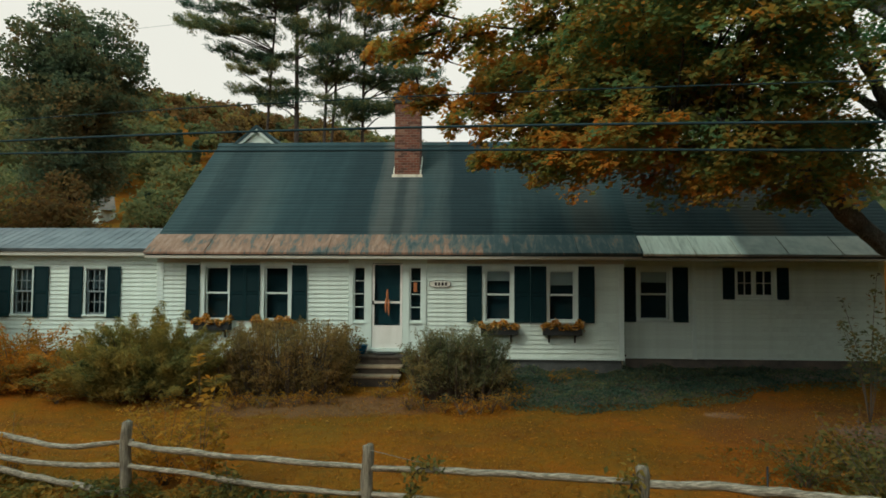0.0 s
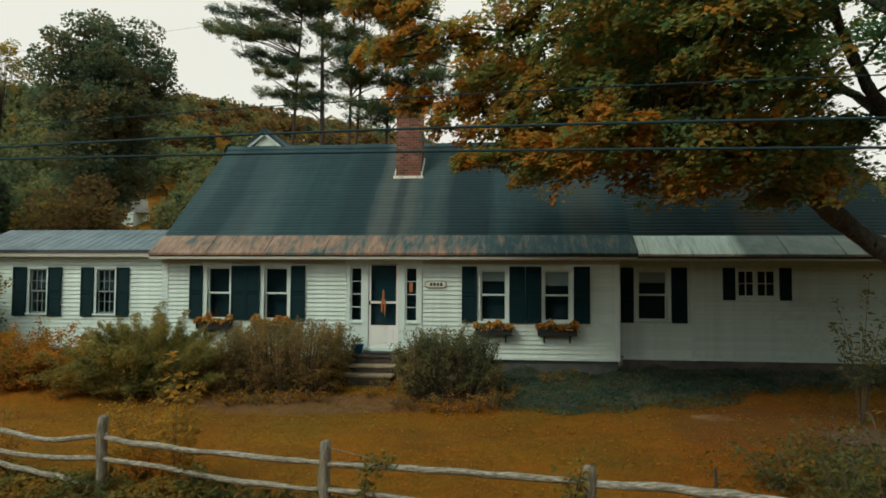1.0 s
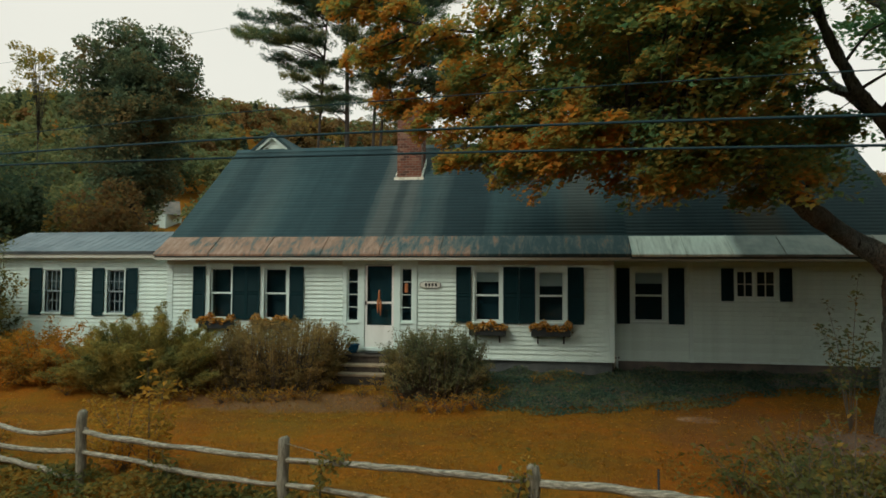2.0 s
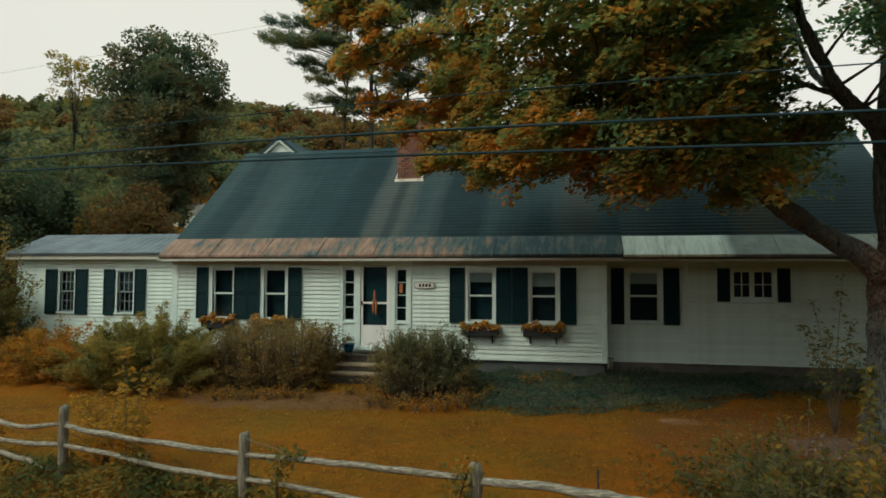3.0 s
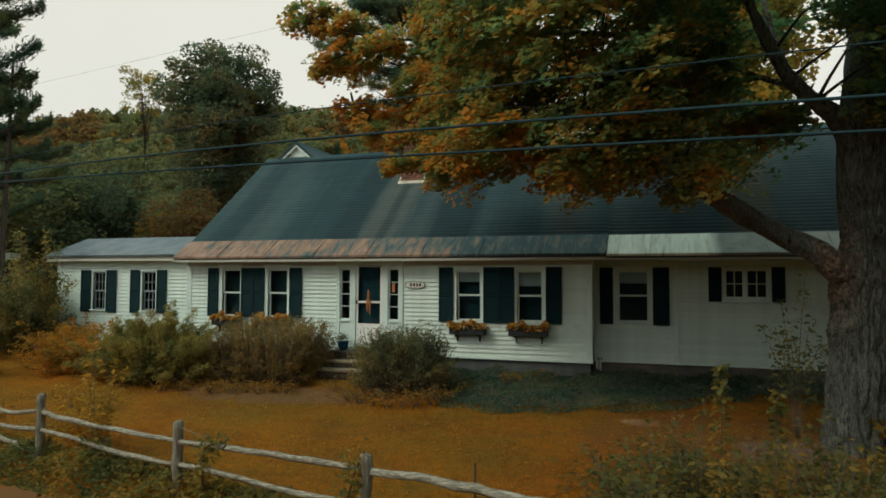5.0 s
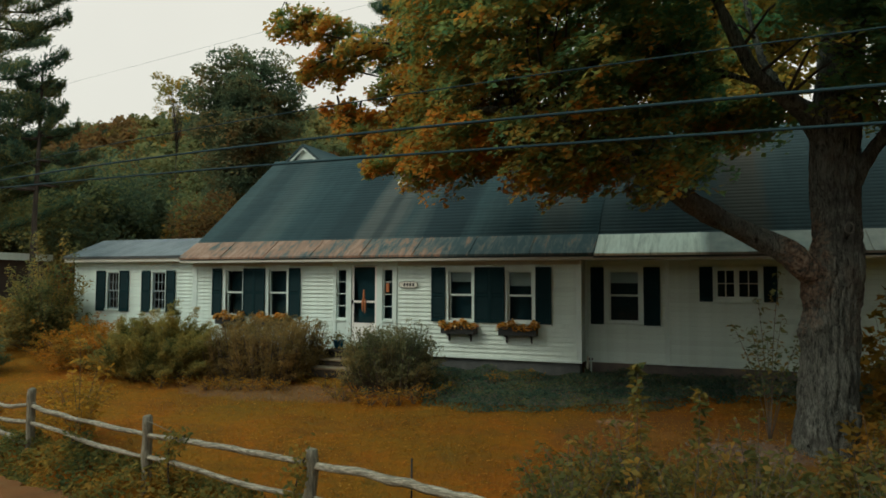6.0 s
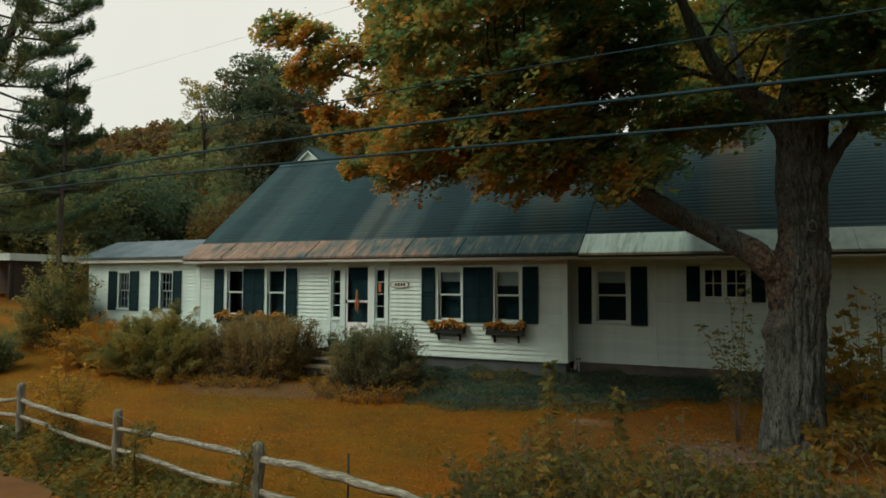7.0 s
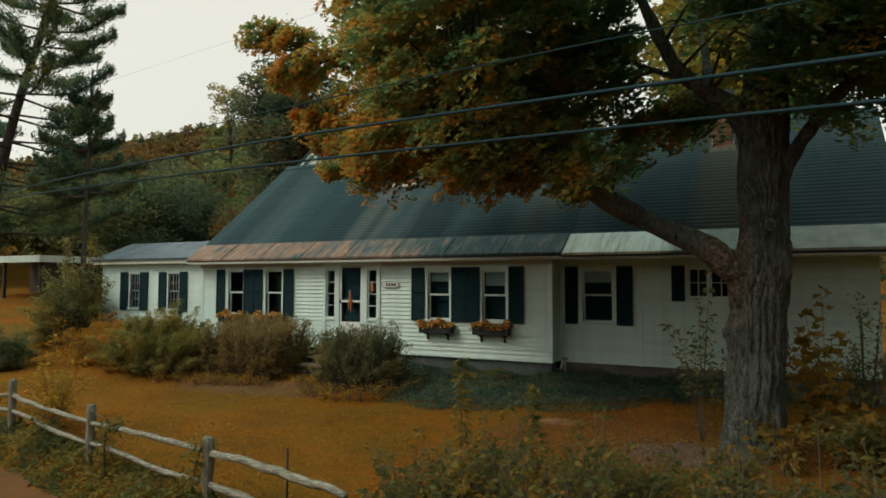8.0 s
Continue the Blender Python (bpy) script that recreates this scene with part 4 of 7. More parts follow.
part("ridge_cap", prism([(RIDGE_Y - 0.16, RIDGE_Z - 0.10), (RIDGE_Y, RIDGE_Z + 0.045), (RIDGE_Y + 0.16, RIDGE_Z - 0.10)], -8.26, 10.76), M_SHINGLE, house)

# left wing roof with standing seams
WING_E, WING_R = (16.75, 4.07), (18.45, 4.74)
wing_roof = part("wing_roof", prism([WING_E, WING_R, (20.2, 4.05), (20.2, 3.97), (18.45, 4.66), (16.77, 3.99)], -14.15, -8.26), M_WINGROOF, house, "low blue-grey metal roof")
for i in range(24):
    x = -14.12 + 5.83 * i / 23
    part("seam", prism([(16.75, 4.072), (16.75, 4.078), (18.45, 4.748), (18.45, 4.742)], x - 0.008, x + 0.008), M_WINGROOF, wing_roof)
part("fascia", box(-14.1, -8.27, 16.80, 16.85, 3.88, 3.985), M_FASCIA, house)
part("soffit", box(-14.1, -8.27, 16.851, Y_SIDE - 0.03, 3.88, 3.90), M_TRIM, house)

# rear cross gable that shows above the ridge
GXC, GYF = -7.05, 20.75
part("cross_gable_wall", prism([(GYF, 7.2), (GYF + 0.1, 7.2), (GYF + 0.1, 7.3), (GYF, 7.3)], GXC - 0.5, GXC + 0.5), M_SIDING, house)
bm = bmesh.new()
tri_v = [(-0.62, 7.45), (0.62, 7.45), (0.0, 8.12)]
a = [bm.verts.new((GXC + x, GYF, z)) for x, z in tri_v]
b = [bm.verts.new((GXC + x, GYF + 0.12, z)) for x, z in tri_v]
bm.faces.new(a)
bm.faces.new(b[::-1])
for i in range(3):
    bm.faces.new((a[i], b[i], b[(i + 1) % 3], a[(i + 1) % 3]))
part("cross_gable", bm, M_SIDING, house, "small white gable end above the ridge")
for s in (-1, 1):
    bm = bmesh.new()
    prof = [(0.0, 8.14), (0.0, 8.27), (s * 0.86, 7.55), (s * 0.86, 7.44)]
    a = [bm.verts.new((GXC + x, GYF - 0.16, z)) for x, z in prof]
    b = [bm.verts.new((GXC + x, GYF + 4.2, z)) for x, z in prof]
    bm.faces.new(a)
    bm.faces.new(b[::-1])
    for i in range(4):
        bm.faces.new((a[i], b[i], b[(i + 1) % 4], a[(i + 1) % 4]))
    part("cross_gable_roof", bm, M_SHINGLE, house)
    bm = bmesh.new()
    prof = [(0.0, 8.05), (0.0, 8.20), (s * 0.80, 7.53), (s * 0.80, 7.40)]
    a = [bm.verts.new((GXC + x, GYF - 0.13, z)) for x, z in prof]
    b = [bm.verts.new((GXC + x, GYF - 0.02, z)) for x, z in prof]
    bm.faces.new(a)
    bm.faces.new(b[::-1])
    for i in range(4):
        bm.faces.new((a[i], b[i], b[(i + 1) % 4], a[(i + 1) % 4]))
    part("rake_board", bm, M_TRIM, house)

CHIMNEYS = []


def chimney(x0, x1, y0, y1, z0, z1, label):
    core = part("chimney", box(x0 + 0.012, x1 - 0.012, y0 + 0.012, y1 - 0.012, z0, z1), M_MORTAR, house, label)
    part("chimney_cap", box(x0 - 0.05, x1 + 0.05, y0 - 0.05, y1 + 0.05, z1 - 0.20, z1 + 0.06, 0.012), M_CAP, core, "dark weathered cap")
    CHIMNEYS.append((core, x0, x1, y0, y1, z0, z1))
    sl = 0.8161
    bm = bmesh.new()
    zf = 4.40 + (y0 - 16.68) * sl
    add_box(bm, x0 - 0.07, x1 + 0.07, y0 - 0.06, y0 - 0.012, zf - 0.16, zf + 0.04)
    for xx in (x0 - 0.03, x1 + 0.006):
        p = [(y0 - 0.05, zf - 0.08), (y1, zf + (y1 - y0) * sl - 0.05), (y1, zf + (y1 - y0) * sl + 0.14), (y0 - 0.05, zf + 0.10)]
        q = prism(p, xx, xx + 0.024)
        me = bpy.data.meshes.new("tmp")
        q.to_mesh(me)
        q.free()
        bm.from_mesh(me)
        bpy.data.meshes.remove(me)
    part("flashing", bm, M_GALV, core, "pale metal flashing")


chimney(-2.37, -1.62, 19.05, 19.75, 5.9, 8.70, "red brick chimney with a dark cap")
chimney(7.02, 7.50, 19.55, 20.05, 6.3, 8.2, "smaller red brick chimney")


# ---- split-rail fence ----
def gz(x, y):
    return float(ground_z(x, y))


fence = thing("fence", "weathered grey split-rail fence beside the road", "fence", at=(-1.3, 8.1, gz(-1.3, 8.1)))
POSTS = [(-8.1, 9.62, 1.36), (-4.74, 8.83, 1.31), (-1.31, 8.12, 1.235), (1.885, 7.59, 1.18)]
for i, (px_, py_, pt) in enumerate(POSTS):
    n = 14
    zb = gz(px_, py_) - 0.3
    pts = [(px_ + 0.012 * math.sin(j + i), py_ + 0.01 * math.cos(j * 1.3), zb + (pt - zb) * j / (n - 1)) for j in range(n)]
    pts.append((px_, py_, pt + 0.02))
    radii = [0.074] * (n - 1) + [0.070, 0.045]
    part("post", tube_mesh("post", M_POST, [(pts, radii, 10, 0.22, i + 1)]), M_POST, fence, "grey weathered cedar post")


def rail(p0, p1, bow, r, seed, dip=0.0):
    """A split rail with a bow and a rough skin."""
    n = 26
    pts = []
    for j in range(n):
        u = j / (n - 1)
        x, y, z = (p0[q] + (p1[q] - p0[q]) * u for q in range(3))
        z += bow * math.sin(math.pi * u) + 0.025 * noise.noise((u * 5, seed * 3.3, 0)) + dip * math.sin(2 * math.pi * u)
        y += 0.03 * noise.noise((u * 4, seed * 5.1, 4.0))
        pts.append((x, y, z))
    radii = [r * (0.75 + 0.25 * min(1, 6 * min(j, n - 1 - j) / n)) for j in range(n)]
    me = tube_mesh("rail", M_RAIL, [(pts, radii, 9, 0.35, seed)])
    part("rail", me, M_RAIL, fence, "bleached split rail")


def bent_rail(points, r, seed):
    """A split rail through the given points."""
    n = 30
    pts = [p + Vector((0, 0.025 * noise.noise((j * 0.25, seed * 5.1, 4.0)), 0.022 * noise.noise((j * 0.3, seed * 3.3, 0)))) for j, p in enumerate(curve_points(points, n))]
    radii = [r * (0.75 + 0.25 * min(1, 6 * min(j, n - 1 - j) / n)) * (1 + 0.12 * noise.noise((j * 0.4, seed, 9))) for j in range(n)]
    part("rail", tube_mesh("rail", M_RAIL, [([tuple(p) for p in pts], radii, 9, 0.38, seed)]), M_RAIL, fence, "bleached split rail")


bent_rail([(-8.2, 9.64, 1.13), (-7.0, 9.37, 1.0), (-5.8, 9.10, 0.90), (-4.64, 8.83, 1.06)], 0.040, 1)
bent_rail([(-4.84, 8.85, 1.06), (-4.3, 8.73, 1.005), (-3.2, 8.50, 0.965), (-1.2, 8.10, 0.965)], 0.041, 2)
bent_rail([(-1.41, 8.13, 0.965), (0.2, 7.87, 1.0), (1.98, 7.57, 1.0)], 0.041, 3)
for i in range(3):
    (xa, ya, ta), (xb, yb, tb) = POSTS[i], POSTS[i + 1]
    rail((xa - 0.1, ya + 0.0, ta - 0.58), (xb + 0.1, yb + 0.0, tb - 0.58), (-0.10, -0.05, -0.03)[i], 0.038, i + 5, 0.02)
bent_rail([(-8.6, 9.72, 0.62), (-6.85, 9.32, 0.50), (-5.8, 9.05, 0.42), (-4.85, 8.80, 0.36)], 0.045, 8)
bent_rail([(1.78, 7.60, 1.0), (2.9, 7.38, 1.02), (3.7, 7.22, 1.0), (4.45, 7.08, 0.97)], 0.050, 9)
rail((1.78, 7.60, 0.60), (4.3, 7.3, 0.40), 0.0, 0.055, 10)
# cord tied to a post
part("cord", tube_mesh("cord", M_POST, [([(-1.31, 8.06, 1.2), (-0.9, 8.02, 1.12), (-0.42, 7.93, 1.04)], [0.005] * 3, 5, 0.0, 1)]), M_POST, fence)

# ---- the big maple ----
maple = thing("maple_tree", "large maple with rough grey bark and green and orange autumn leaves", "tree", at=(8.05, 12.4, gz(8.05, 12.4)))
trunk_pts = curve_points([(8.14, 12.4, 0.3), (8.16, 12.4, 1.2), (8.23, 12.4, 2.6), (8.34, 12.42, 3.9), (8.37, 12.45, 5.2), (8.45, 12.5, 6.6)], 150)
zs = [p.z for p in trunk_pts]
radii = [float(np.interp(z, [0.3, 0.7, 1.3, 2.1, 2.5, 2.8, 3.2, 3.9, 4.6, 5.6, 6.6], [0.56, 0.47, 0.42, 0.40, 0.415, 0.385, 0.43, 0.36, 0.33, 0.345, 0.30])) for z in zs]


def bark_tube(points, radii, sides, ridge, seed, knots=()):
    """A trunk whose skin has long upright ridges, furrows and knots."""
    v, f = tube_np(points, radii, sides, 0.0, seed)
    out = []
    n = len(points)
    for i, p in enumerate(v):
        c = Vector(points[i // sides])
        d = p - c
        r = d.length
        q = Vector((p.x * 10, p.y * 10, p.z * 1.5 + seed))
        warp = 0.25 * noise.noise(p * 2.2)
        a1 = noise.noise(q + Vector((warp * 4, 0, 0)))
        a2 = noise.noise(Vector((p.x * 22 + warp * 6, p.y * 22, p.z * 3.2 + seed * 2)))
        h = 0.8 * ridge * abs(a1) - 1.1 * ridge * math.exp(-(a1 / 0.10) ** 2) - 0.55 * ridge * math.exp(-(a2 / 0.12) ** 2) + 0.35 * ridge * noise.noise(p * 24) + 1.6 * ridge * noise.noise(p * 1.3)
        for kc, kr, kh in knots:
            dist = (p - Vector(kc)).length
            h += kh * math.exp(-(dist / kr) ** 2)
        out.append(p + d / r * h)
    me = bpy.data.meshes.new("trunk")
    me.from_pydata([tuple(p) for p in out], [], f)
    me.materials.append(M_BARK)
    me.polygons.foreach_set("use_smooth", [True] * len(me.polygons))
    return me


part("trunk", bark_tube([tuple(p) for p in trunk_pts], radii, 132, 0.042, 1, [((8.04, 11.98, 2.63), 0.16, 0.13), ((8.04, 11.92, 2.63), 0.05, -0.06), ((8.45, 12.03, 4.09), 0.12, 0.10), ((8.45, 11.96, 4.09), 0.05, -0.05), ((7.80, 12.2, 2.50), 0.17, 0.13), ((7.90, 12.1, 3.12), 0.22, 0.09), ((8.55, 12.1, 1.9), 0.2, 0.05), ((8.25, 11.98, 3.19), 0.07, -0.05), ((8.5, 12.05, 2.9), 0.14, 0.05), ((7.9, 12.05, 3.3), 0.2, 0.07), ((8.1, 12.0, 1.5), 0.25, 0.03)]), M_BARK, maple, "thick rough grey-brown trunk")
scar = []
for i in range(14):
    a = 2 * math.pi * i / 13
    scar.append((8.455 + 0.055 * math.cos(a), 11.965 - 0.01 * math.cos(a), 4.09 + 0.085 * math.sin(a)))
part("branch_scar", tube_mesh("branch_scar", M_SCAR, [(scar, [0.013] * 14, 7, 0.4, 5)]), M_SCAR, maple, "pale healed branch scar")
BOUGHS = [
    ([(8.3, 12.4, 3.22), (7.92, 12.12, 3.45), (7.6, 12.02, 3.76), (7.14, 11.9, 3.99), (6.43, 11.5, 4.38), (5.72, 11.15, 4.86), (5.25, 11.0, 5.25), (4.5, 10.9, 5.75), (3.4, 11.4, 6.2), (2.3, 12.1, 6.5), (1.3, 12.6, 6.55)], [0.25, 0.215, 0.182, 0.168, 0.160, 0.138, 0.108, 0.08, 0.06, 0.04, 0.02]),
    ([(8.35, 12.42, 5.2), (8.03, 12.25, 5.85), (7.66, 12.05, 6.16), (7.25, 11.85, 6.5), (7.03, 11.82, 6.92), (6.76, 11.82, 7.57), (6.45, 11.8, 8.5), (5.9, 11.8, 10.4), (5.0, 11.4, 12.0)], [0.20, 0.165, 0.14, 0.12, 0.10, 0.09, 0.08, 0.06, 0.04]),
    ([(8.45, 12.5, 6.3), (8.6, 12.6, 7.6), (8.9, 12.7, 9.5), (9.0, 12.6, 11.8), (9.0, 12.5, 14.5)], [0.34, 0.30, 0.25, 0.18, 0.07]),
    ([(8.6, 12.42, 4.85), (8.85, 12.35, 5.3), (9.15, 12.3, 5.7), (9.6, 12.2, 6.2), (10.5, 12.1, 6.9), (11.6, 12.2, 7.9), (13.2, 12.6, 8.8)], [0.13, 0.105, 0.10, 0.09, 0.08, 0.06, 0.03]),
    ([(7.66, 12.1, 6.12), (7.55, 12.9, 6.75), (7.43, 13.7, 7.45), (7.2, 14.2, 8.8)], [0.09, 0.08, 0.07, 0.05]),
    ([(7.4, 11.9, 6.35), (6.9, 12.0, 6.6), (6.1, 12.2, 7.05), (4.6, 12.6, 7.8), (2.8, 12.5, 8.0), (1.4, 12.4, 8.1)], [0.06, 0.05, 0.045, 0.045, 0.04, 0.02]),
    ([(8.7, 12.7, 8.0), (8.2, 13.6, 9.0), (7.4, 14.6, 10.2), (6.2, 15.6, 11.0)], [0.2, 0.16, 0.11, 0.04]),
    ([(8.8, 12.6, 8.6), (8.6, 11.6, 9.5), (8.3, 10.4, 10.4), (8.0, 9.4, 11.0)], [0.18, 0.14, 0.09, 0.03]),
]
limb_cloud = []
for i, (pts, rr) in enumerate(BOUGHS):
    n = 90 if i == 0 else 48
    cp = curve_points(pts, n)
    cr = [float(np.interp(j / (n - 1) * (len(rr) - 1), range(len(rr)), rr)) for j in range(n)]
    part("limb", bark_tube([tuple(p) for p in cp], cr, 48 if i == 0 else 28, 0.018, i + 3), M_BARK, maple)
    limb_cloud += [(p, r) for p, r in zip(cp, cr) if r < 0.24]
# reaching boughs at the crown's edge: line of each in x and z, half height of its foliage, sprays, y
REACH = [([(1.6, 8.1), (0.5, 8.15), (-0.6, 8.4), (-1.4, 8.7), (-2.25, 8.85)], 0.28, 74, 12.35), ([(0.4, 8.1), (-0.35, 7.95), (-0.85, 7.5)], 0.16, 20, 12.4),
         ([(-0.6, 8.15), (-1.2, 7.95), (-1.75, 7.78)], 0.12, 16, 12.4), ([(-0.6, 8.6), (-1.0, 8.95), (-1.9, 9.02)], 0.10, 16, 12.3), ([(1.3, 7.5), (0.5, 7.25), (0.05, 7.1)], 0.14, 20, 12.6),
         ([(2.2, 6.7), (0.6, 6.75), (-0.5, 6.95), (-1.5, 7.05)], 0.20, 58, 13.25), ([(1.9, 6.1), (0.5, 6.2), (-0.6, 6.4)], 0.2, 40, 12.7), ([(2.4, 5.6), (1.0, 5.68), (0.05, 5.6)], 0.20, 54, 12.4),
         ([(-0.9, 8.1), (-1.6, 8.05), (-2.4, 8.15)], 0.18, 20, 13.5), ([(1.5, 9.3), (0.6, 9.5), (0.0, 9.9)], 0.3, 24, 12.35), ([(1.2, 5.4), (1.1, 5.05)], 0.05, 4, 12.3),
         ([(3.3, 5.2), (3.45, 4.98)], 0.05, 4, 12.4), ([(4.2, 5.1), (4.45, 4.98)], 0.07, 5, 12.6), ([(5.3, 4.9), (5.55, 4.72), (5.75, 4.58)], 0.07, 7, 11.8)]
for i, (line, half, count, far) in enumerate(REACH[:10]):
    cp = curve_points([(q[0], far, q[1] - 0.05) for q in line], 16)
    cr = [float(np.interp(j, [0, 15], [0.032, 0.007])) for j in range(16)]
    part("branch", tube_mesh("branch", M_BARK_FAR, [([tuple(p) for p in cp], cr, 6, 0.1, i)]), M_BARK_FAR, maple)
    limb_cloud += list(zip(cp, cr))

rng = np.random.default_rng(7)


def crown_low(x):
    """The height of the crown's ragged underside along x."""
    low_line = np.interp(x, [-3.0, -1.5, -0.5, 1.0, 3.0, 4.2, 5.5, 7.0, 8.5, 10.0, 12.0, 15.0], [8.3, 6.9, 5.65, 5.5, 5.4, 5.3, 4.9, 5.3, 5.9, 5.3, 5.4, 6.5])
    return low_line + 0.22 * np.sin(x * 2.6 + 0.4) + 0.13 * np.sin(x * 6.1)


n_try = 18500
cx = rng.uniform(-3.0, 17.0, n_try)
cy = rng.uniform(7.2, 18.5, n_try)
cz = rng.uniform(4.5, 16.5, n_try)
ell = ((cx - 7.2) / 10.0) ** 2 + ((cy - 12.0) / 4.5) ** 2 + ((cz - 10.2) / 6.4) ** 2
low = crown_low(cx) + 0.22 * np.abs(cy - 11.5) ** 1.3
left = np.interp(cz, [4.5, 5.2, 6.0, 6.6, 7.0, 7.5, 8.0, 8.5, 9.0, 9.6, 10.5, 12.5, 16.0], [3.0, 1.3, 0.9, 0.8, 1.0, 1.1, 0.6, 0.7, 0.5, 1.0, 2.5, 4.6, 7.0]) + 0.65 * np.maximum(np.abs(cy - 12.4) - 0.4, 0)
keep = (ell < 1) & (cz > low) & (ell > np.where(cx < 6.0, 0.10, 0.22)) & (cx > left)
dens = fbm(np.stack([cx, cy, cz], 1), 0.5, 3.0)
keep &= dens > np.where(cx > 8.8, -0.5, np.where(cx < 5.5, -0.55, -0.22))
# upper half lies above what is seen: fewer, larger sprays there
keep &= (cz < 10.6) | (rng.random(n_try) < np.where(cx > 6.8, 0.30, 0.11))
keep &= (cy < 13.2) | (rng.random(n_try) < np.where(cx < 5.0, 0.6, 0.28))
# thin patch beside the fork, where the sky shows
gap = ((cx - 7.5 - 0.27 * (cy - 12.5)) / 1.4) ** 2 + ((cz - 6.85 - 0.22 * (cy - 12.5)) / 1.15) ** 2
keep &= ~((gap < 1) & (cx < 8.45 + 0.3 * (cy - 12.5)) & (rng.random(n_try) < 0.965))
gap = ((cx - 5.4 - 0.3 * (cy - 12.5)) / 1.5) ** 2 + ((cz - 7.3 - 0.28 * (cy - 12.5)) / 1.1) ** 2
keep &= ~((gap < 1) & (rng.random(n_try) < np.where(cy > 11.8, 0.3, 0.12)))
# thin places where the sky glints through
for gx, gz_, gw, gh in ((2.8, 6.62, 0.9, 0.12), (1.3, 7.62, 0.3, 0.2), (0.75, 7.0, 0.25, 0.16), (6.2, 5.6, 0.2, 0.2)):
    glint = ((cx - gx - 0.085 * (gx - 5.2) * (cy - 12.35)) / (gw + 0.25)) ** 2 + ((cz - gz_ - 0.085 * (gz_ - 3.2) * (cy - 12.35)) / (gh + 0.25)) ** 2
    keep &= ~((glint < 1) & (rng.random(n_try) < 0.62))
C = np.stack([cx, cy, cz], 1)[keep]
fringe_x = rng.uniform(0.9, 6.4, 190)
fringe = np.stack([fringe_x, rng.uniform(10.4, 12.9, 190), crown_low(fringe_x) + rng.uniform(-0.15, 0.5, 190)], 1)
side = np.stack([8.95 + 4.5 * rng.random(430) ** 1.3, rng.uniform(10.2, 14.0, 430), rng.uniform(5.9, 9.5, 430)], 1)
fringe = fringe[fringe[:, 0] > 0.6 + 0.7 * np.maximum(12.6 - fringe[:, 1], 0)]
reach = []
for line, half, count, far in REACH:
    u = np.sort(rng.random(count)) * (len(line) - 1)
    px_, pz_ = [np.interp(u, range(len(line)), [q[i] for q in line]) for i in (0, 1)]
    depth = far + rng.normal(0, 0.28, count) * (1.4 - 0.7 * u / (len(line) - 1))
    reach.append(np.stack([px_, depth, pz_ + rng.uniform(-1, 1, count) * half * (1.3 - 0.6 * u / (len(line) - 1))], 1))
reach = np.concatenate(reach)
veil = np.stack([rng.uniform(7.7, 10.2, 90), rng.uniform(10.6, 11.8, 90), rng.uniform(7.1, 9.8, 90)], 1)
n_reach = len(reach)
# fuller sprays round the fork and over the long limb: (x, y, z) from and to, how many
fill = [np.stack([rng.uniform(a, b, n) for a, b in zip(lo, hi)], 1) for lo, hi, n in (
    ((4.7, 11.2, 6.0), (6.2, 12.7, 8.3), 78), ((3.0, 11.4, 6.2), (4.8, 13.0, 7.3), 34), ((6.2, 12.5, 5.75), (7.1, 13.2, 6.3), 16), ((6.8, 12.6, 5.9), (7.65, 13.4, 6.35), 22), ((5.9, 11.7, 6.2), (6.5, 12.8, 8.4), 34), ((0.9, 12.0, 5.9), (3.0, 13.2, 7.6), 56), ((0.0, 13.8, 7.2), (1.5, 15.0, 8.7), 60), ((7.75, 11.2, 6.95), (8.5, 11.6, 7.6), 9))]
C = np.concatenate([reach, C, fringe, veil, *fill, side[side[:, 2] > 5.6 + 0.15 * (side[:, 0] - 9)]])
lc, ls, lf = [], [], []
for n_spray, c in enumerate(C):
    high = c[2] > 10.8
    tip = n_spray < n_reach
    k2 = 13 if high else 46 if tip else 92
    out = np.array([c[0] - 7.8, c[1] - 12.4, 0.0])
    out = out / (np.linalg.norm(out) + 0.1)
    nrm = out * 0.45 + (0, -0.28, 0.80) + rng.normal(0, 0.20, 3)
    nrm /= np.linalg.norm(nrm)
    t1 = np.cross(nrm, (0.3, 0.2, 0.9))
    t1 /= np.linalg.norm(t1)
    t2 = np.cross(nrm, t1)
    r = np.sqrt(rng.random(k2)) * rng.uniform(0.35, 0.68) * (1.7 if high else 0.56 if tip else 1.0)
    a = rng.uniform(0, 2 * np.pi, k2)
    p = c + np.outer(r * np.cos(a), t1) + np.outer(r * np.sin(a) * 0.8, t2) + np.outer(rng.normal(0, 0.045, k2) - 0.25 * r ** 2, nrm)
    p[:, 2] -= 0.10 * r
    lc.append(p)
    ls.append(rng.uniform(0.074, 0.122, k2) * (2.4 if high else 1.0))
    lf.append(np.tile(nrm * 1.3, (k2, 1)))
lc, ls, lf = np.concatenate(lc), np.concatenate(ls), np.concatenate(lf)
near_leaf = (lc[:, 2] < 10.8) & (lc[:, 1] < 12.6)
v, f = leaves_np(rng, lc[near_leaf], ls[near_leaf], MAPLE_LEAF, 0.05, 0.7, face=lf[near_leaf])
v2, f2 = leaves_np(rng, lc[~near_leaf], ls[~near_leaf] * 1.15, BROAD_LEAF, 0.05, 0.5, face=lf[~near_leaf])
v, f = np.concatenate([v, v2]), np.concatenate([f, f2 + len(v)])
crown = part("crown", mesh_np("crown", v, f, M_MAPLE), M_MAPLE, maple, "dense crown of green and orange leaves")
crown["kind"] = "stuff"
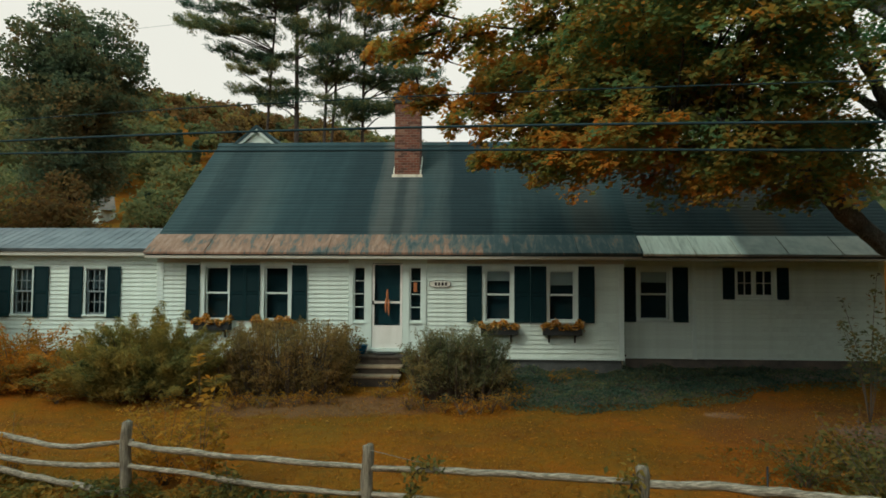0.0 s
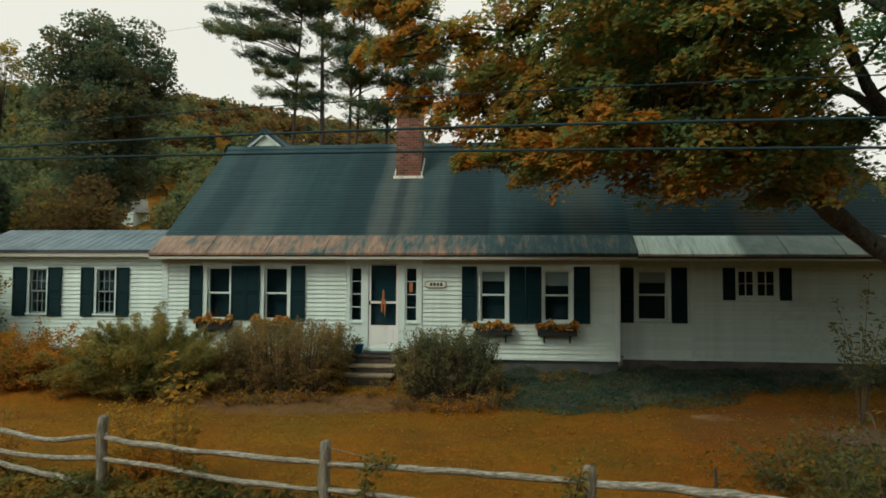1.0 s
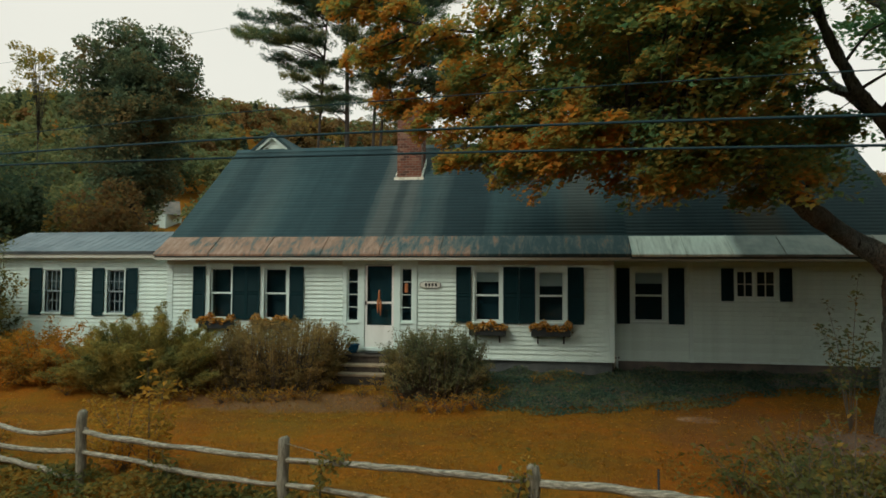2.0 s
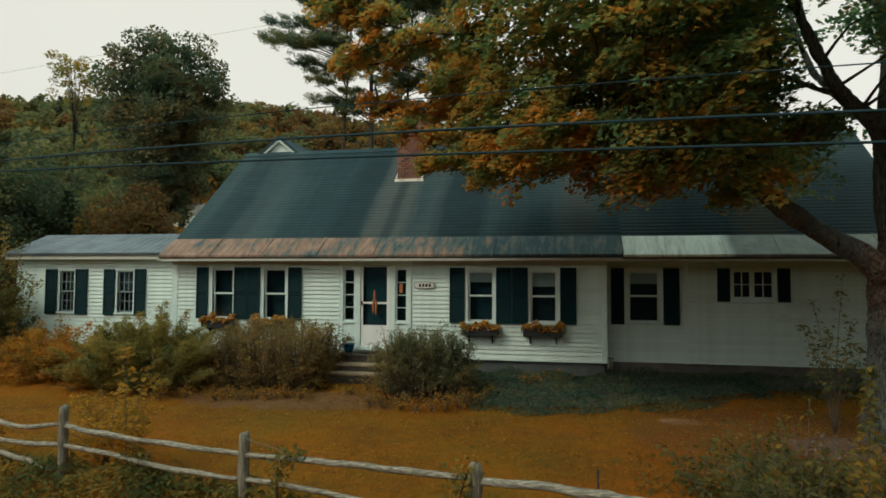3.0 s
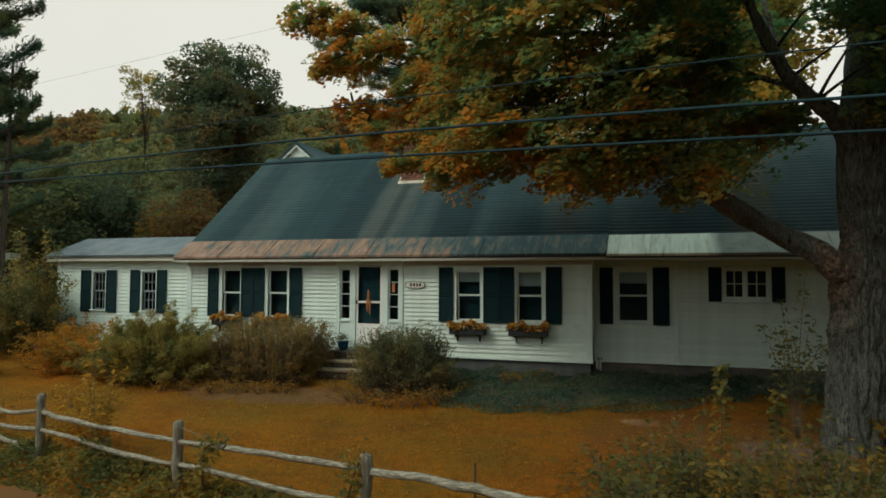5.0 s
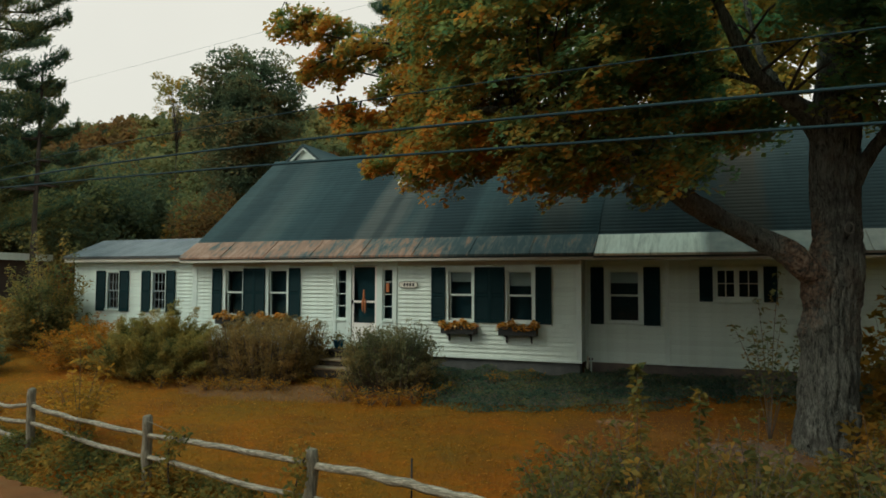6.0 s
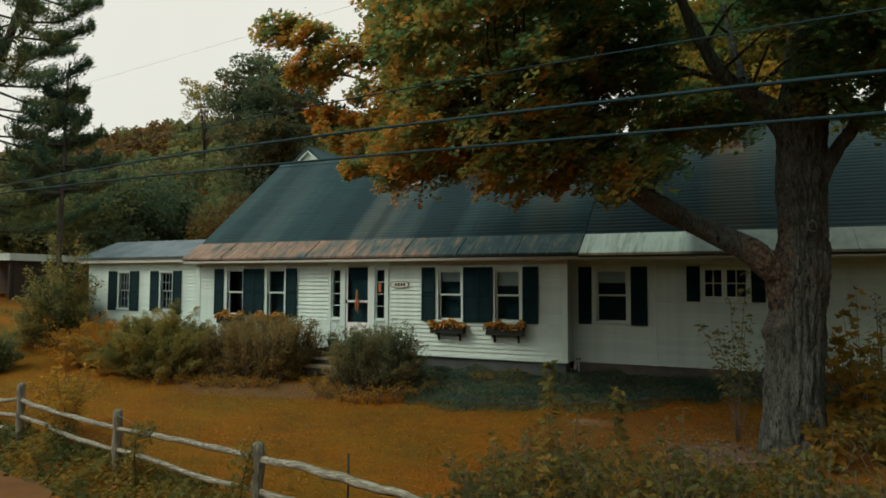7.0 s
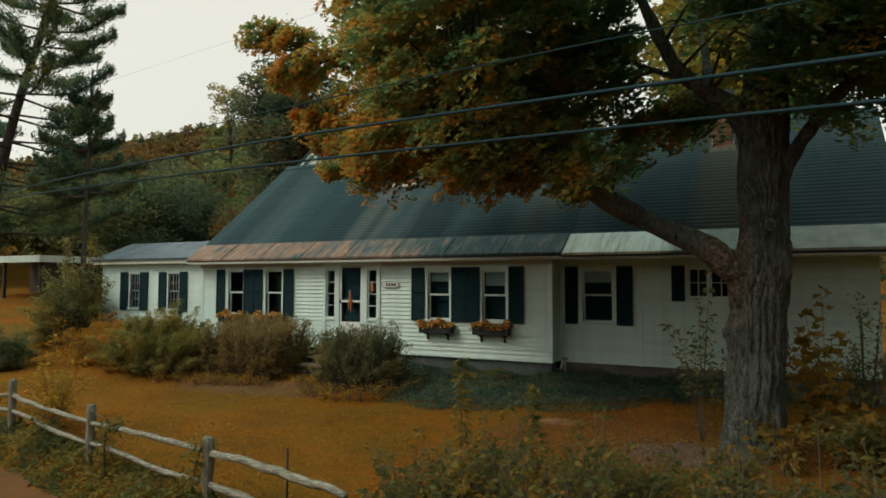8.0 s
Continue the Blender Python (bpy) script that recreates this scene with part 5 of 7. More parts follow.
# twigs from the limbs to the sprays
tubes = []
for i, c in enumerate(C[::14]):
    cv = Vector(c)
    p, r = min(limb_cloud, key=lambda q: (q[0] - cv).length + (0.8 if q[0].z > cv.z + 0.5 else 0))
    if (p - cv).length > 2.6 or p.z > cv.z + 0.6:
        continue
    mid = (p + cv) / 2 + Vector((0, 0, 0.25)) + Vector(rng.normal(0, 0.15, 3))
    tubes.append(([tuple(q) for q in curve_points([p, mid, cv], 6)], [min(r * 0.6, 0.035), 0.026, 0.02, 0.015, 0.010, 0.006], 5, 0.0, i))
part("twig_growth", tube_mesh("twig_growth", M_BARK_FAR, tubes), M_BARK_FAR, maple)["kind"] = "stuff"


# ---- shrubs ----
def shrub(name, label, category, mat, x0, x1, y0, y1, height, n, size, shape, seed, rise=0.4, stems=30, lumps=0.25, plumes=160, plume_r=0.12, power=2.6, inner=0.35, flat=0.1, clipped=0.0):
    """A bush of arching sprays, each a twig with leaves towards its tip, filling an uneven mound."""
    r = np.random.default_rng(seed)
    xc, yc, rx, ry = (x0 + x1) / 2, (y0 + y1) / 2, (x1 - x0) / 2, (y1 - y0) / 2
    zb = gz(xc, yc)
    bush = thing(name, label, category, at=(xc, yc, zb))
    d = r.normal(size=(plumes, 3))
    d /= np.linalg.norm(d, axis=1)[:, None]
    d[:, 2] = np.abs(d[:, 2])
    lump = 1 + lumps * r.normal(0, 0.45, plumes) + lumps * fbm(d + seed * 3.1, 1.9, seed)
    sup = (np.abs(d[:, 0]) ** power + np.abs(d[:, 1]) ** power + np.abs(d[:, 2]) ** power) ** (-1 / power)
    rad = lump * sup * (1 - inner * r.random(plumes) ** 2.2)
    tip = np.stack([xc + d[:, 0] * rad * rx, yc + d[:, 1] * rad * ry, d[:, 2] * rad * height], 1)
    if clipped:
        # a clipped hedge: shoots end on the faces of a block with soft corners
        face = r.integers(0, 5, plumes)
        q = np.stack([r.uniform(-1, 1, plumes), r.uniform(-1, 1, plumes), r.uniform(0.05, 1, plumes)], 1)
        q[face < 2, 2] = 1.0
        q[face == 2, 1] = -1.0
        q[face == 3, 0] = -1.0
        q[face == 4, 0] = 1.0
        q *= (1 - 0.10 * r.random(plumes) + lumps * 0.5 * fbm(q + seed, 1.4, seed))[:, None]
        block = np.stack([xc + q[:, 0] * rx * 0.97, yc + q[:, 1] * ry, q[:, 2] * height], 1)
        tip = tip * (1 - clipped) + block * clipped
    tip[:, 2] += ground_z(tip[:, 0], tip[:, 1]) + 0.10
    hold = 0.45 + 0.42 * clipped
    foot = np.stack([xc + hold * (tip[:, 0] - xc), yc + hold * (tip[:, 1] - yc), 0 * rad], 1)
    foot[:, 2] = ground_z(foot[:, 0], foot[:, 1]) + 0.15 * (tip[:, 2] - zb)
    idx = r.integers(0, plumes, n)
    s = 1.03 - 0.80 * r.random(n) ** 1.15
    P = foot[idx] * (1 - s)[:, None] + tip[idx] * s[:, None]
    P[:, 2] += rise * height * 0.35 * s * (1 - s) * 2
    P += r.normal(0, 1, (n, 3)) * (plume_r * (1.25 - 0.85 * s))[:, None] * np.array([1, 1, 0.65])
    P[:, 2] = np.maximum(P[:, 2], ground_z(P[:, 0], P[:, 1]) + 0.02)
    way = tip - foot
    way /= np.linalg.norm(way, axis=1)[:, None] + 1e-6
    v, f = leaves_np(r, P, r.uniform(0.7, 1.3, n) * size, shape, flat, 0.0, way[idx] * 1.2 + (0, 0, rise * 0.5), face=d[idx] * 0.5 + (0, 0, 0.3))
    part("foliage", mesh_np("foliage", v, f, mat), mat, bush)["kind"] = "stuff"
    tb = []
    for i in range(min(stems, plumes)):
        a_, b_ = foot[i], tip[i]
        g = (xc + 0.35 * (a_[0] - xc), yc + 0.35 * (a_[1] - yc))
        tb.append(([(g[0], g[1], gz(*g) - 0.05), tuple(a_), tuple(a_ * 0.4 + b_ * 0.6 + (0, 0, 0.1 * rise * height)), tuple(b_)], [0.02, 0.014, 0.009, 0.003], 5, 0.0, i))
    part("twig_growth", tube_mesh("twig_growth", M_TWIG, tb), M_TWIG, bush)["kind"] = "stuff"
    return bush


M_TWIG = Mat("grey_brown_twig", 0.9).color((0.11, 0.085, 0.065)).m
shrub("juniper_bush", "wide olive-green juniper bush before the house wall", "shrub", M_JUNIPER, -9.45, -5.2, 13.2, 15.6, 1.62, 70000, 0.115, STRAW_LEAF, 21, 0.30, 60, 0.22, 230, 0.12, 3.0, clipped=0.25)
shrub("hedge_bush", "brown half-bare rounded hedge beside the front steps", "shrub", M_HEDGE, -5.75, -2.66, 13.9, 15.9, 1.34, 36000, 0.056, OVAL_LEAF, 22, 0.5, 420, 0.12, 520, 0.09, 6.5, clipped=0.9)
shrub("rounded_bush", "grey-green rounded bush beside the front steps", "shrub", M_GREYSHRUB, -1.60, 0.88, 13.45, 15.2, 1.40, 36000, 0.056, OVAL_LEAF, 23, 0.6, 380, 0.22, 460, 0.10, 4.6, clipped=0.62)
shrub("orange_bush", "low bush turning orange beside the wing wall", "shrub", M_ORANGE, -12.4, -8.7, 14.0, 15.8, 1.12, 17000, 0.075, OVAL_LEAF, 24, 0.6, 60, 0.3, 180, 0.13, 3.2)


# ---- background trees ----
def broad_tree(name, label, mat, x, y, height, rx, rz, z_low, n, size, seed, lean=0.0, spread=0.5, blob_count=80, power=3.2, girth=1.0):
    r = np.random.default_rng(seed)
    zb = gz(x, y)
    t = thing(name, label, "tree", at=(x, y, zb))
    tb = [([(x, y, zb - 0.3), (x + lean, y, zb + height * 0.4), (x + lean * 1.5, y, zb + height * 0.85)], [0.35 * girth, 0.26 * girth, 0.06 * girth], 8, 0.1, seed)]
    blobs = []
    zc = z_low + (height - z_low) / 2
    for i in range(blob_count):
        d = r.normal(size=3)
        d /= np.linalg.norm(d)
        u = r.uniform(0.3, 0.9) * (np.abs(d) ** power).sum() ** (-1 / power)
        c = np.array([x + lean + d[0] * rx * u, y + d[1] * rx * u, zb + zc + d[2] * (height - z_low) / 2 * u])
        if c[2] < zb + zc:
            c[0] = x + lean + (c[0] - x - lean) * rz
        blobs.append(c)
        tb.append(([(x + lean * 0.8, y, zb + min(height * 0.7, max(z_low * 0.7, (c[2] - zb) * 0.65))), tuple((c + (x, y, c[2])) / 2), tuple(c)], [0.09 * girth, 0.06 * girth, 0.02 * girth], 5, 0.0, i))
    part("trunk", tube_mesh("trunk", M_BARK_FAR, tb), M_BARK_FAR, t)
    blobs = np.array(blobs)
    idx = r.integers(0, len(blobs), n)
    d = r.normal(size=(n, 3))
    d /= np.linalg.norm(d, axis=1)[:, None]
    p = blobs[idx] + d * (r.uniform(0.45, 1.0, n) ** 0.6)[:, None] * rx * spread * np.array([1, 1, 0.7]) * r.uniform(0.6, 1.1, len(blobs))[idx][:, None]
    v, f = leaves_np(r, p, r.uniform(0.6, 1.3, n) * size, BROAD_LEAF, 0.2, 0.2)
    part("crown", mesh_np("crown", v, f, mat), mat, t)["kind"] = "stuff"
    return t


def polar(az, r):
    a = radians(az)
    return -r * math.sin(a), r * math.cos(a)


broad_tree("maple_tree", "dark dense maple behind the wing of the house", M_DARKLEAF, -26.9, 42.6, 19.3, 4.55, 0.62, 4.0, 66000, 0.22, 38, spread=0.30, blob_count=320, power=2.8)


def white_pine(label, x, y, top, lean, girth, boughs, seed, fork=0.0):
    """An open white pine: a bare dark stem and level boughs that end in broad pads of needles. boughs: (out along x, height of the pad, its size)."""
    r = np.random.default_rng(seed)
    zb = gz(x, y)
    t = thing("pine_tree", label, "tree", at=(x, y, zb))

    def stem_x(z):
        return x + lean * (z - zb) / (top - zb)

    tb = [([(stem_x(z), y, z) for z in np.linspace(zb - 0.5, top, 12)], [float(np.interp(i, [0, 11], [0.30 * girth, 0.05])) for i in range(12)], 8, 0.12, seed)]
    if fork:
        tb.append(([(x, y, zb + 0.5), (x + fork * 0.5, y, zb + (top - zb) * 0.35), (x + fork * 0.8, y + 0.3, zb + (top - zb) * 0.7), (x + fork, y + 0.3, top * 0.97)], [0.26 * girth, 0.2 * girth, 0.13 * girth, 0.04], 8, 0.1, seed))
    upper = [(r.uniform(-3.2, 3.2), r.uniform(28.5, top - 0.5), r.uniform(1.0, 1.7)) for _ in range(16)]
    P, A = [], []
    for i, (out, z, size) in enumerate(list(boughs) + upper):
        dy = r.uniform(-1.8, 1.8)
        tip = np.array([x + out, y + dy, z])
        z0 = z - 0.30 * math.hypot(out, dy) - r.uniform(0.0, 0.8)
        root = np.array([stem_x(z0), y, z0])
        mid = (root + tip) / 2 + (0, r.normal(0, 0.3), r.uniform(-0.02, 0.10) * math.hypot(out, dy))
        way = tip - root
        far = np.linalg.norm(way) + 0.01
        way = way / far
        tip = tip + way * size * 0.5
        tb.append(([tuple(root), tuple(mid), tuple(tip)], [0.085, 0.055, 0.015], 5, 0.0, i))
        level = np.array([way[0], way[1], 0.0]) / (math.hypot(way[0], way[1]) + 0.01)
        side = np.array([-level[1], level[0], 0.0])
        # shoots along the bough's outer part, each a brush of needles that turns up
        size *= 1.12
        n_shoot = int(20 * size + 6)
        for _ in range(n_shoot):
            u, w = r.uniform(-1.7, 0.75), r.normal(0, 0.46)
            c = tip + level * (u * size) + side * (w * size) + (0, 0, 0.10 * size * r.normal() + 0.06 * size)
            d = level * 0.7 + side * np.sign(w) * 0.6 + (0, 0, 0.55)
            m = 46
            s = r.random(m)[:, None]
            P.append(c + d * (s - 0.3) * 0.55 + r.normal(0, 1, (m, 3)) * (0.19, 0.19, 0.11))
            A.append(np.tile(d, (m, 1)) + r.normal(0, 0.5, (m, 3)))
            if r.random() < 0.35:
                tb.append(([tuple(tip - level * size * 0.9), tuple(c)], [0.025, 0.008], 4, 0.0, 0))
    P, A = np.concatenate(P), np.concatenate(A)
    part("trunk", tube_mesh("trunk", M_BARK_FAR, tb), M_BARK_FAR, t, "dark bare trunk with long level branches")
    v, f = leaves_np(r, P, r.uniform(0.7, 1.3, len(P)) * 0.34, STRAW_LEAF, 0.0, 0.0, A)
    part("needles", mesh_np("needles", v, f, M_PINE), M_PINE, t)["kind"] = "stuff"
    return t


white_pine("slender leaning white pine with foliage heavy on one side", -19.54, 58.0, 33.0, 1.6, 0.62,
           [(-5.4, 28.2, 1.6), (-5.9, 26.6, 1.2), (-4.5, 25.7, 1.7), (-3.0, 25.2, 1.7), (-1.2, 25.3, 1.8), (0.4, 25.0, 1.5), (-1.9, 23.8, 1.5), (-0.4, 23.4, 1.3), (-3.3, 24.1, 1.0), (-2.0, 28.2, 1.5), (-1.0, 26.9, 1.4), (0.9, 27.8, 1.3), (-1.1, 21.6, 0.9), (-1.3, 20.3, 1.0), (1.0, 22.1, 0.8)], 40)
white_pine("tall thick-trunked white pine behind the house", -16.06, 58.3, 36.0, -0.4, 1.15,
           [(-1.6, 28.5, 1.5), (-2.7, 20.1, 1.4), (-1.2, 19.7, 1.6), (-0.5, 26.5, 0.9), (1.3, 25.6, 1.7), (2.4, 25.0, 1.7), (1.6, 24.2, 1.3), (-1.5, 23.6, 0.8), (-1.7, 18.9, 1.3), (0.8, 28.3, 1.6), (-2.0, 21.0, 0.8)], 41)
white_pine("twin-stemmed white pine behind the house", -13.9, 57.6, 33.0, 0.9, 0.7,
           [(-0.9, 22.1, 1.4), (0.6, 22.6, 1.7), (1.9, 23.0, 1.8), (0.1, 21.0, 1.3), (1.7, 21.2, 1.7), (3.0, 21.0, 1.6), (1.4, 25.1, 1.4), (2.4, 23.6, 1.2), (0.8, 27.2, 1.5), (1.8, 28.0, 1.5)], 42, 1.9)
white_pine("white pine with low spreading boughs behind the house", -10.38, 58.6, 32.0, 0.3, 0.75,
           [(1.1, 26.7, 1.7), (2.6, 25.6, 1.8), (0.6, 24.6, 1.5), (2.4, 24.3, 1.9), (3.7, 24.6, 1.5), (1.4, 22.8, 1.5), (3.2, 23.0, 1.8), (5.0, 21.4, 1.8), (2.7, 20.9, 1.9), (4.2, 20.4, 1.7), (0.9, 21.2, 1.3), (-1.9, 18.9, 1.6), (-0.4, 18.4, 1.7), (1.2, 18.6, 1.7), (2.7, 18.1, 1.4), (-0.9, 17.6, 1.5), (1.6, 27.7, 1.6), (3.4, 22.0, 1.5)], 43)


def pad_pine(name, label, x, y, lean, height, low, seed, reach=6.0, girth=0.34):
    """A white pine close by: level boughs with upturned tips, each a long pad of needles with gaps between."""
    r = np.random.default_rng(seed)
    zb = gz(x, y)
    t = thing(name, label, "tree", at=(x, y, zb))
    stem = [(x, y, zb - 0.5), (x + lean * 0.3, y, zb + height * 0.35), (x + lean * 0.75, y, zb + height * 0.7), (x + lean, y, zb + height)]
    sp = curve_points(stem, 40)
    tb = [([tuple(p) for p in sp], [float(np.interp(j, [0, 39], [girth, 0.05])) for j in range(40)], 9, 0.08, seed)]
    P, A = [], []
    z = zb + low
    while z < zb + height - 0.6:
        u = (z - zb - low) / (height - low)
        a0 = r.uniform(0, 2 * np.pi)
        for j in range(5):
            a = a0 + j * 2 * np.pi / 5 + r.normal(0, 0.25)
            L = (reach * (1 - u) ** 0.8 + 0.4) * r.uniform(0.72, 1.08)
            j0 = min(39, int(39 * (z - zb + 0.5) / (height + 0.5)))
            o = np.array(tuple(sp[j0]))
            o[2] = z + r.normal(0, 0.15)
            out = np.array([math.cos(a), math.sin(a), 0])
            side = np.array([-math.sin(a), math.cos(a), 0])
            rise = r.uniform(0.02, 0.16) * L
            tip = o + out * L + (0, 0, rise + 0.10 * L)
            mid = o + out * L * 0.55 + (0, 0, rise * 0.4 - 0.05 * L)
            cp = np.array([tuple(q) for q in curve_points([tuple(o), tuple(mid), tuple(tip)], 12)])
            tb.append(([tuple(q) for q in cp], [float(np.interp(q, [0, 11], [0.075, 0.012])) for q in range(12)], 5, 0.0, j))
            m = int(250 * L)
            s = 1.04 - 0.72 * r.random(m) ** 1.1
            base = np.stack([np.interp(s * 11, range(12), cp[:, c]) for c in range(3)], 1)
            lat = r.normal(0, 0.5, m)
            wide = 0.17 * L * np.sqrt(np.clip(1.08 - s, 0, 1)) + 0.12
            shoot = np.abs(lat) ** 0.7
            P.append(base + side * (lat * wide)[:, None] + np.stack([0 * s, 0 * s, 0.18 * shoot + r.normal(0.06, 0.16, m)], 1))
            A.append(out * 0.8 + side * np.sign(lat)[:, None] * 0.55 + np.stack([0 * s, 0 * s, 0.35 + 0.6 * s], 1))
        z += r.uniform(0.95, 1.4)
    P, A = np.concatenate(P), np.concatenate(A)
    part("trunk", tube_mesh("trunk", M_BARK_FAR, tb), M_BARK_FAR, t, "dark leaning trunk with level boughs")
    v, f = leaves_np(r, P, r.uniform(0.7, 1.3, len(P)) * 0.30, STRAW_LEAF, 0.0, 0.0, A)
    part("needles", mesh_np("needles", v, f, M_PINE), M_PINE, t)["kind"] = "stuff"
    return t


pad_pine("pine_tree", "tall white pine with layered boughs at the edge of the yard", -32.4, 22.0, 10.5, 27.0, 4.0, 47)
pad_pine("pine_tree", "young blue-green white pine beside a taller pine", -25.4, 23.9, 0.3, 12.6, 6.0, 48, 2.8, 0.16)

broad_tree("maple_tree", "yellowing maple behind the house", M_YELLOWTREE, 7.3, 31.5, 19.5, 4.5, 0.95, 4.0, 42000, 0.25, 34, spread=0.32, blob_count=140, power=2.6)

# ---- hill forest ----
M_HILL_ORANGE = foliage("orange_hill_leaf", [(0.3, (0.112, 0.082, 0.034)), (0.5, (0.180, 0.104, 0.038)), (0.7, (0.245, 0.122, 0.040))], 0.12)
M_HILL_GREEN = foliage("green_hill_leaf", [(0.3, (0.090, 0.125, 0.062)), (0.5, (0.165, 0.180, 0.078)), (0.7, (0.26, 0.215, 0.076))], 0.12)
M_HILL_DARK = foliage("dark_conifer_needle", [(0.3, (0.045, 0.080, 0.055)), (0.5, (0.080, 0.110, 0.062)), (0.7, (0.13, 0.140, 0.065))], 0.12)
M_HILL_GOLD = foliage("golden_hill_leaf", [(0.3, (0.15, 0.115, 0.036)), (0.5, (0.24, 0.155, 0.040)), (0.7, (0.33, 0.185, 0.042))], 0.12)


def tree_cloud(r, x, y, z, h, wide, count, size, conifer):
    """Leaves of one far tree: billows heaped on one another, or a conifer's ragged cone."""
    if conifer:
        u = r.random(count) ** 0.8
        a = r.uniform(0, 2 * np.pi, count)
        rad = h * wide * 0.62 * (1 - u) * (0.75 + 0.25 * np.sin(u * h * 2.2)) * r.uniform(0.6, 1.05, count) + 0.15
        p = np.stack([x + rad * np.cos(a), y + rad * np.sin(a), z + 0.3 + h * u - 0.12 * rad], 1)
        return p, r.uniform(0.7, 1.3, count) * size
    k3 = max(5, int(9 * wide * h / 2.4))
    d = r.normal(size=(k3, 3))
    d /= np.linalg.norm(d, axis=1)[:, None]
    c = np.array([x, y, z + h * 0.60]) + d * np.array([h * wide * 0.62, h * wide * 0.62, h * 0.30]) * r.uniform(0.45, 1.0, (k3, 1))
    br = h * wide * r.uniform(0.30, 0.50, k3)
    i = r.integers(0, k3, count)
    e = r.normal(size=(count, 3))
    e[:, 2] = np.abs(e[:, 2]) * 0.9 - 0.35
    e /= np.linalg.norm(e, axis=1)[:, None]
    return c[i] + e * (br[i] * r.uniform(0.75, 1.05, count))[:, None], r.uniform(0.7, 1.3, count) * size


r = np.random.default_rng(5)
WOODS = {"green": [], "orange": [], "gold": [], "dark": []}
for i in range(3600):
    az = r.uniform(-45, 82)
    rr = 52 + 120 * r.random() ** 0.75
    x, y = polar(az, rr)
    if (0 < y < 30 and x < 14) or (abs(x) < 12 and y < 46) or math.hypot(x + 36.5, y - 63) < 6 or (28.3 < az < 31.6 and rr < 76) or (5 < az < 22 and rr < 64):
        continue
    tone = noise.noise(Vector((x * 0.022, y * 0.022, 3.0))) + r.normal(0, 0.16)
    kind = "dark" if r.random() < (0.30 if az > 33 and rr < 88 else 0.12) else "green" if az > 33 and rr < 88 and r.random() < 0.85 else "orange" if tone > 0.10 else "gold" if tone > 0.05 else "green"
    h = r.uniform(4.6, 6.2) if rr > 75 else r.uniform(4.0, 6.5)
    count = 260 if rr < 90 else 130
    WOODS[kind].append(tree_cloud(r, x, y, gz(x, y), h * (0.85 if kind == "dark" else 1.0), r.uniform(0.36, 0.48), count, 0.42 if rr < 90 else 0.66, kind == "dark"))
# a nearer belt of tall trees beyond the yard, green below and dark between
for i in range(150):
    az, rr = r.uniform(22, 74), r.uniform(40, 58)
    x, y = polar(az, rr)
    if x > -19.5 or (az > 50 and rr < 53) or 28.4 < az < 31.4 or math.hypot(x + 26.3, y - 42.6) < 4.5:
        continue
    kind = ("green", "green", "dark", "green", "green", "dark")[i % 6] if az > 36 else ("orange", "green", "green", "gold", "dark", "orange")[i % 6]
    h = r.uniform(5.0, 8.5) * (1.25 if az > 40 else 0.9)
    WOODS[kind].append(tree_cloud(r, x, y, gz(x, y) - 0.3, h, r.uniform(0.36, 0.46), 1500, 0.25, kind == "dark" and i % 4 == 0))
for kind, mat, text in (("green", M_HILL_GREEN, "olive-green broadleaf trees on the hillside"), ("orange", M_HILL_ORANGE, "rust-orange autumn trees on the hillside"),
                        ("gold", M_HILL_GOLD, "golden autumn trees on the hillside"), ("dark", M_HILL_DARK, "dark green conifers on the hillside")):
    P, S = np.concatenate([p for p, q_ in WOODS[kind]]), np.concatenate([q_ for p, q_ in WOODS[kind]])
    v, f = leaves_np(r, P, S, BROAD_LEAF, 0.25)
    tagged(part("forest", mesh_np("forest", v, f, mat), mat), text, "forest", kind="stuff")
# unseen trees added behind the eye, to block low sky and darken window reflections
P, S = [], []
for i in range(420):
    x, y = polar(r.uniform(95, 300), r.uniform(17, 34))
    h = r.uniform(9, 15)
    p, q_ = tree_cloud(r, x, y, gz(x, y) - 0.28 * h, h, 0.40, 190, 1.0, False)
    P.append(p)
    S.append(q_)
v, f = leaves_np(r, np.concatenate(P), np.concatenate(S), BROAD_LEAF, 0.4)
tagged(part("treeline", mesh_np("treeline", v, f, M_DARKLEAF), M_DARKLEAF), "unseen dark green trees added across the road to block low sky", "trees", kind="stuff")


# ---- wires ----
def wire(label, radius, y0, z0, slope_y, slope_z, sag, x0=-42, x1=48):
    pts = []
    for i in range(61):
        x = x0 + (x1 - x0) * i / 60
        pts.append((x, y0 + slope_y * x, z0 + slope_z * x + sag * (x - 4) ** 2))
    me = tube_mesh("power_line", M_WIRE, [(pts, [radius] * 61, 6, 0.0, 0)])
    tagged(part("power_line", me, M_WIRE), label, "cable", group="overhead wires")


wire("thick dark overhead cable along the road", 0.018, 9.64, 5.213, -0.2145, -0.0512, -0.0007)
wire("thick dark overhead cable along the road", 0.018, 9.17, 5.469, -0.2584, -0.0623, -0.0016)
wire("thin overhead wire along the road", 0.008, 9.49, 6.03, -0.2611, -0.0565, -0.0018)
wire("faint thin wire rising to the maple crown", 0.0016, 10.5, 8.0, 0.18, 0.18, 0.0, -16, 7)


# ---- garden details ----
def leaf_layer(name, label, category, mat, pts, sizes, shape, seed, flat=0.6, droop=0.0):
    r = np.random.default_rng(seed)
    v, f = leaves_np(r, pts, sizes, shape, flat, droop)
    return tagged(part(name, mesh_np(name, v, f, mat), mat), label, category, kind="stuff")


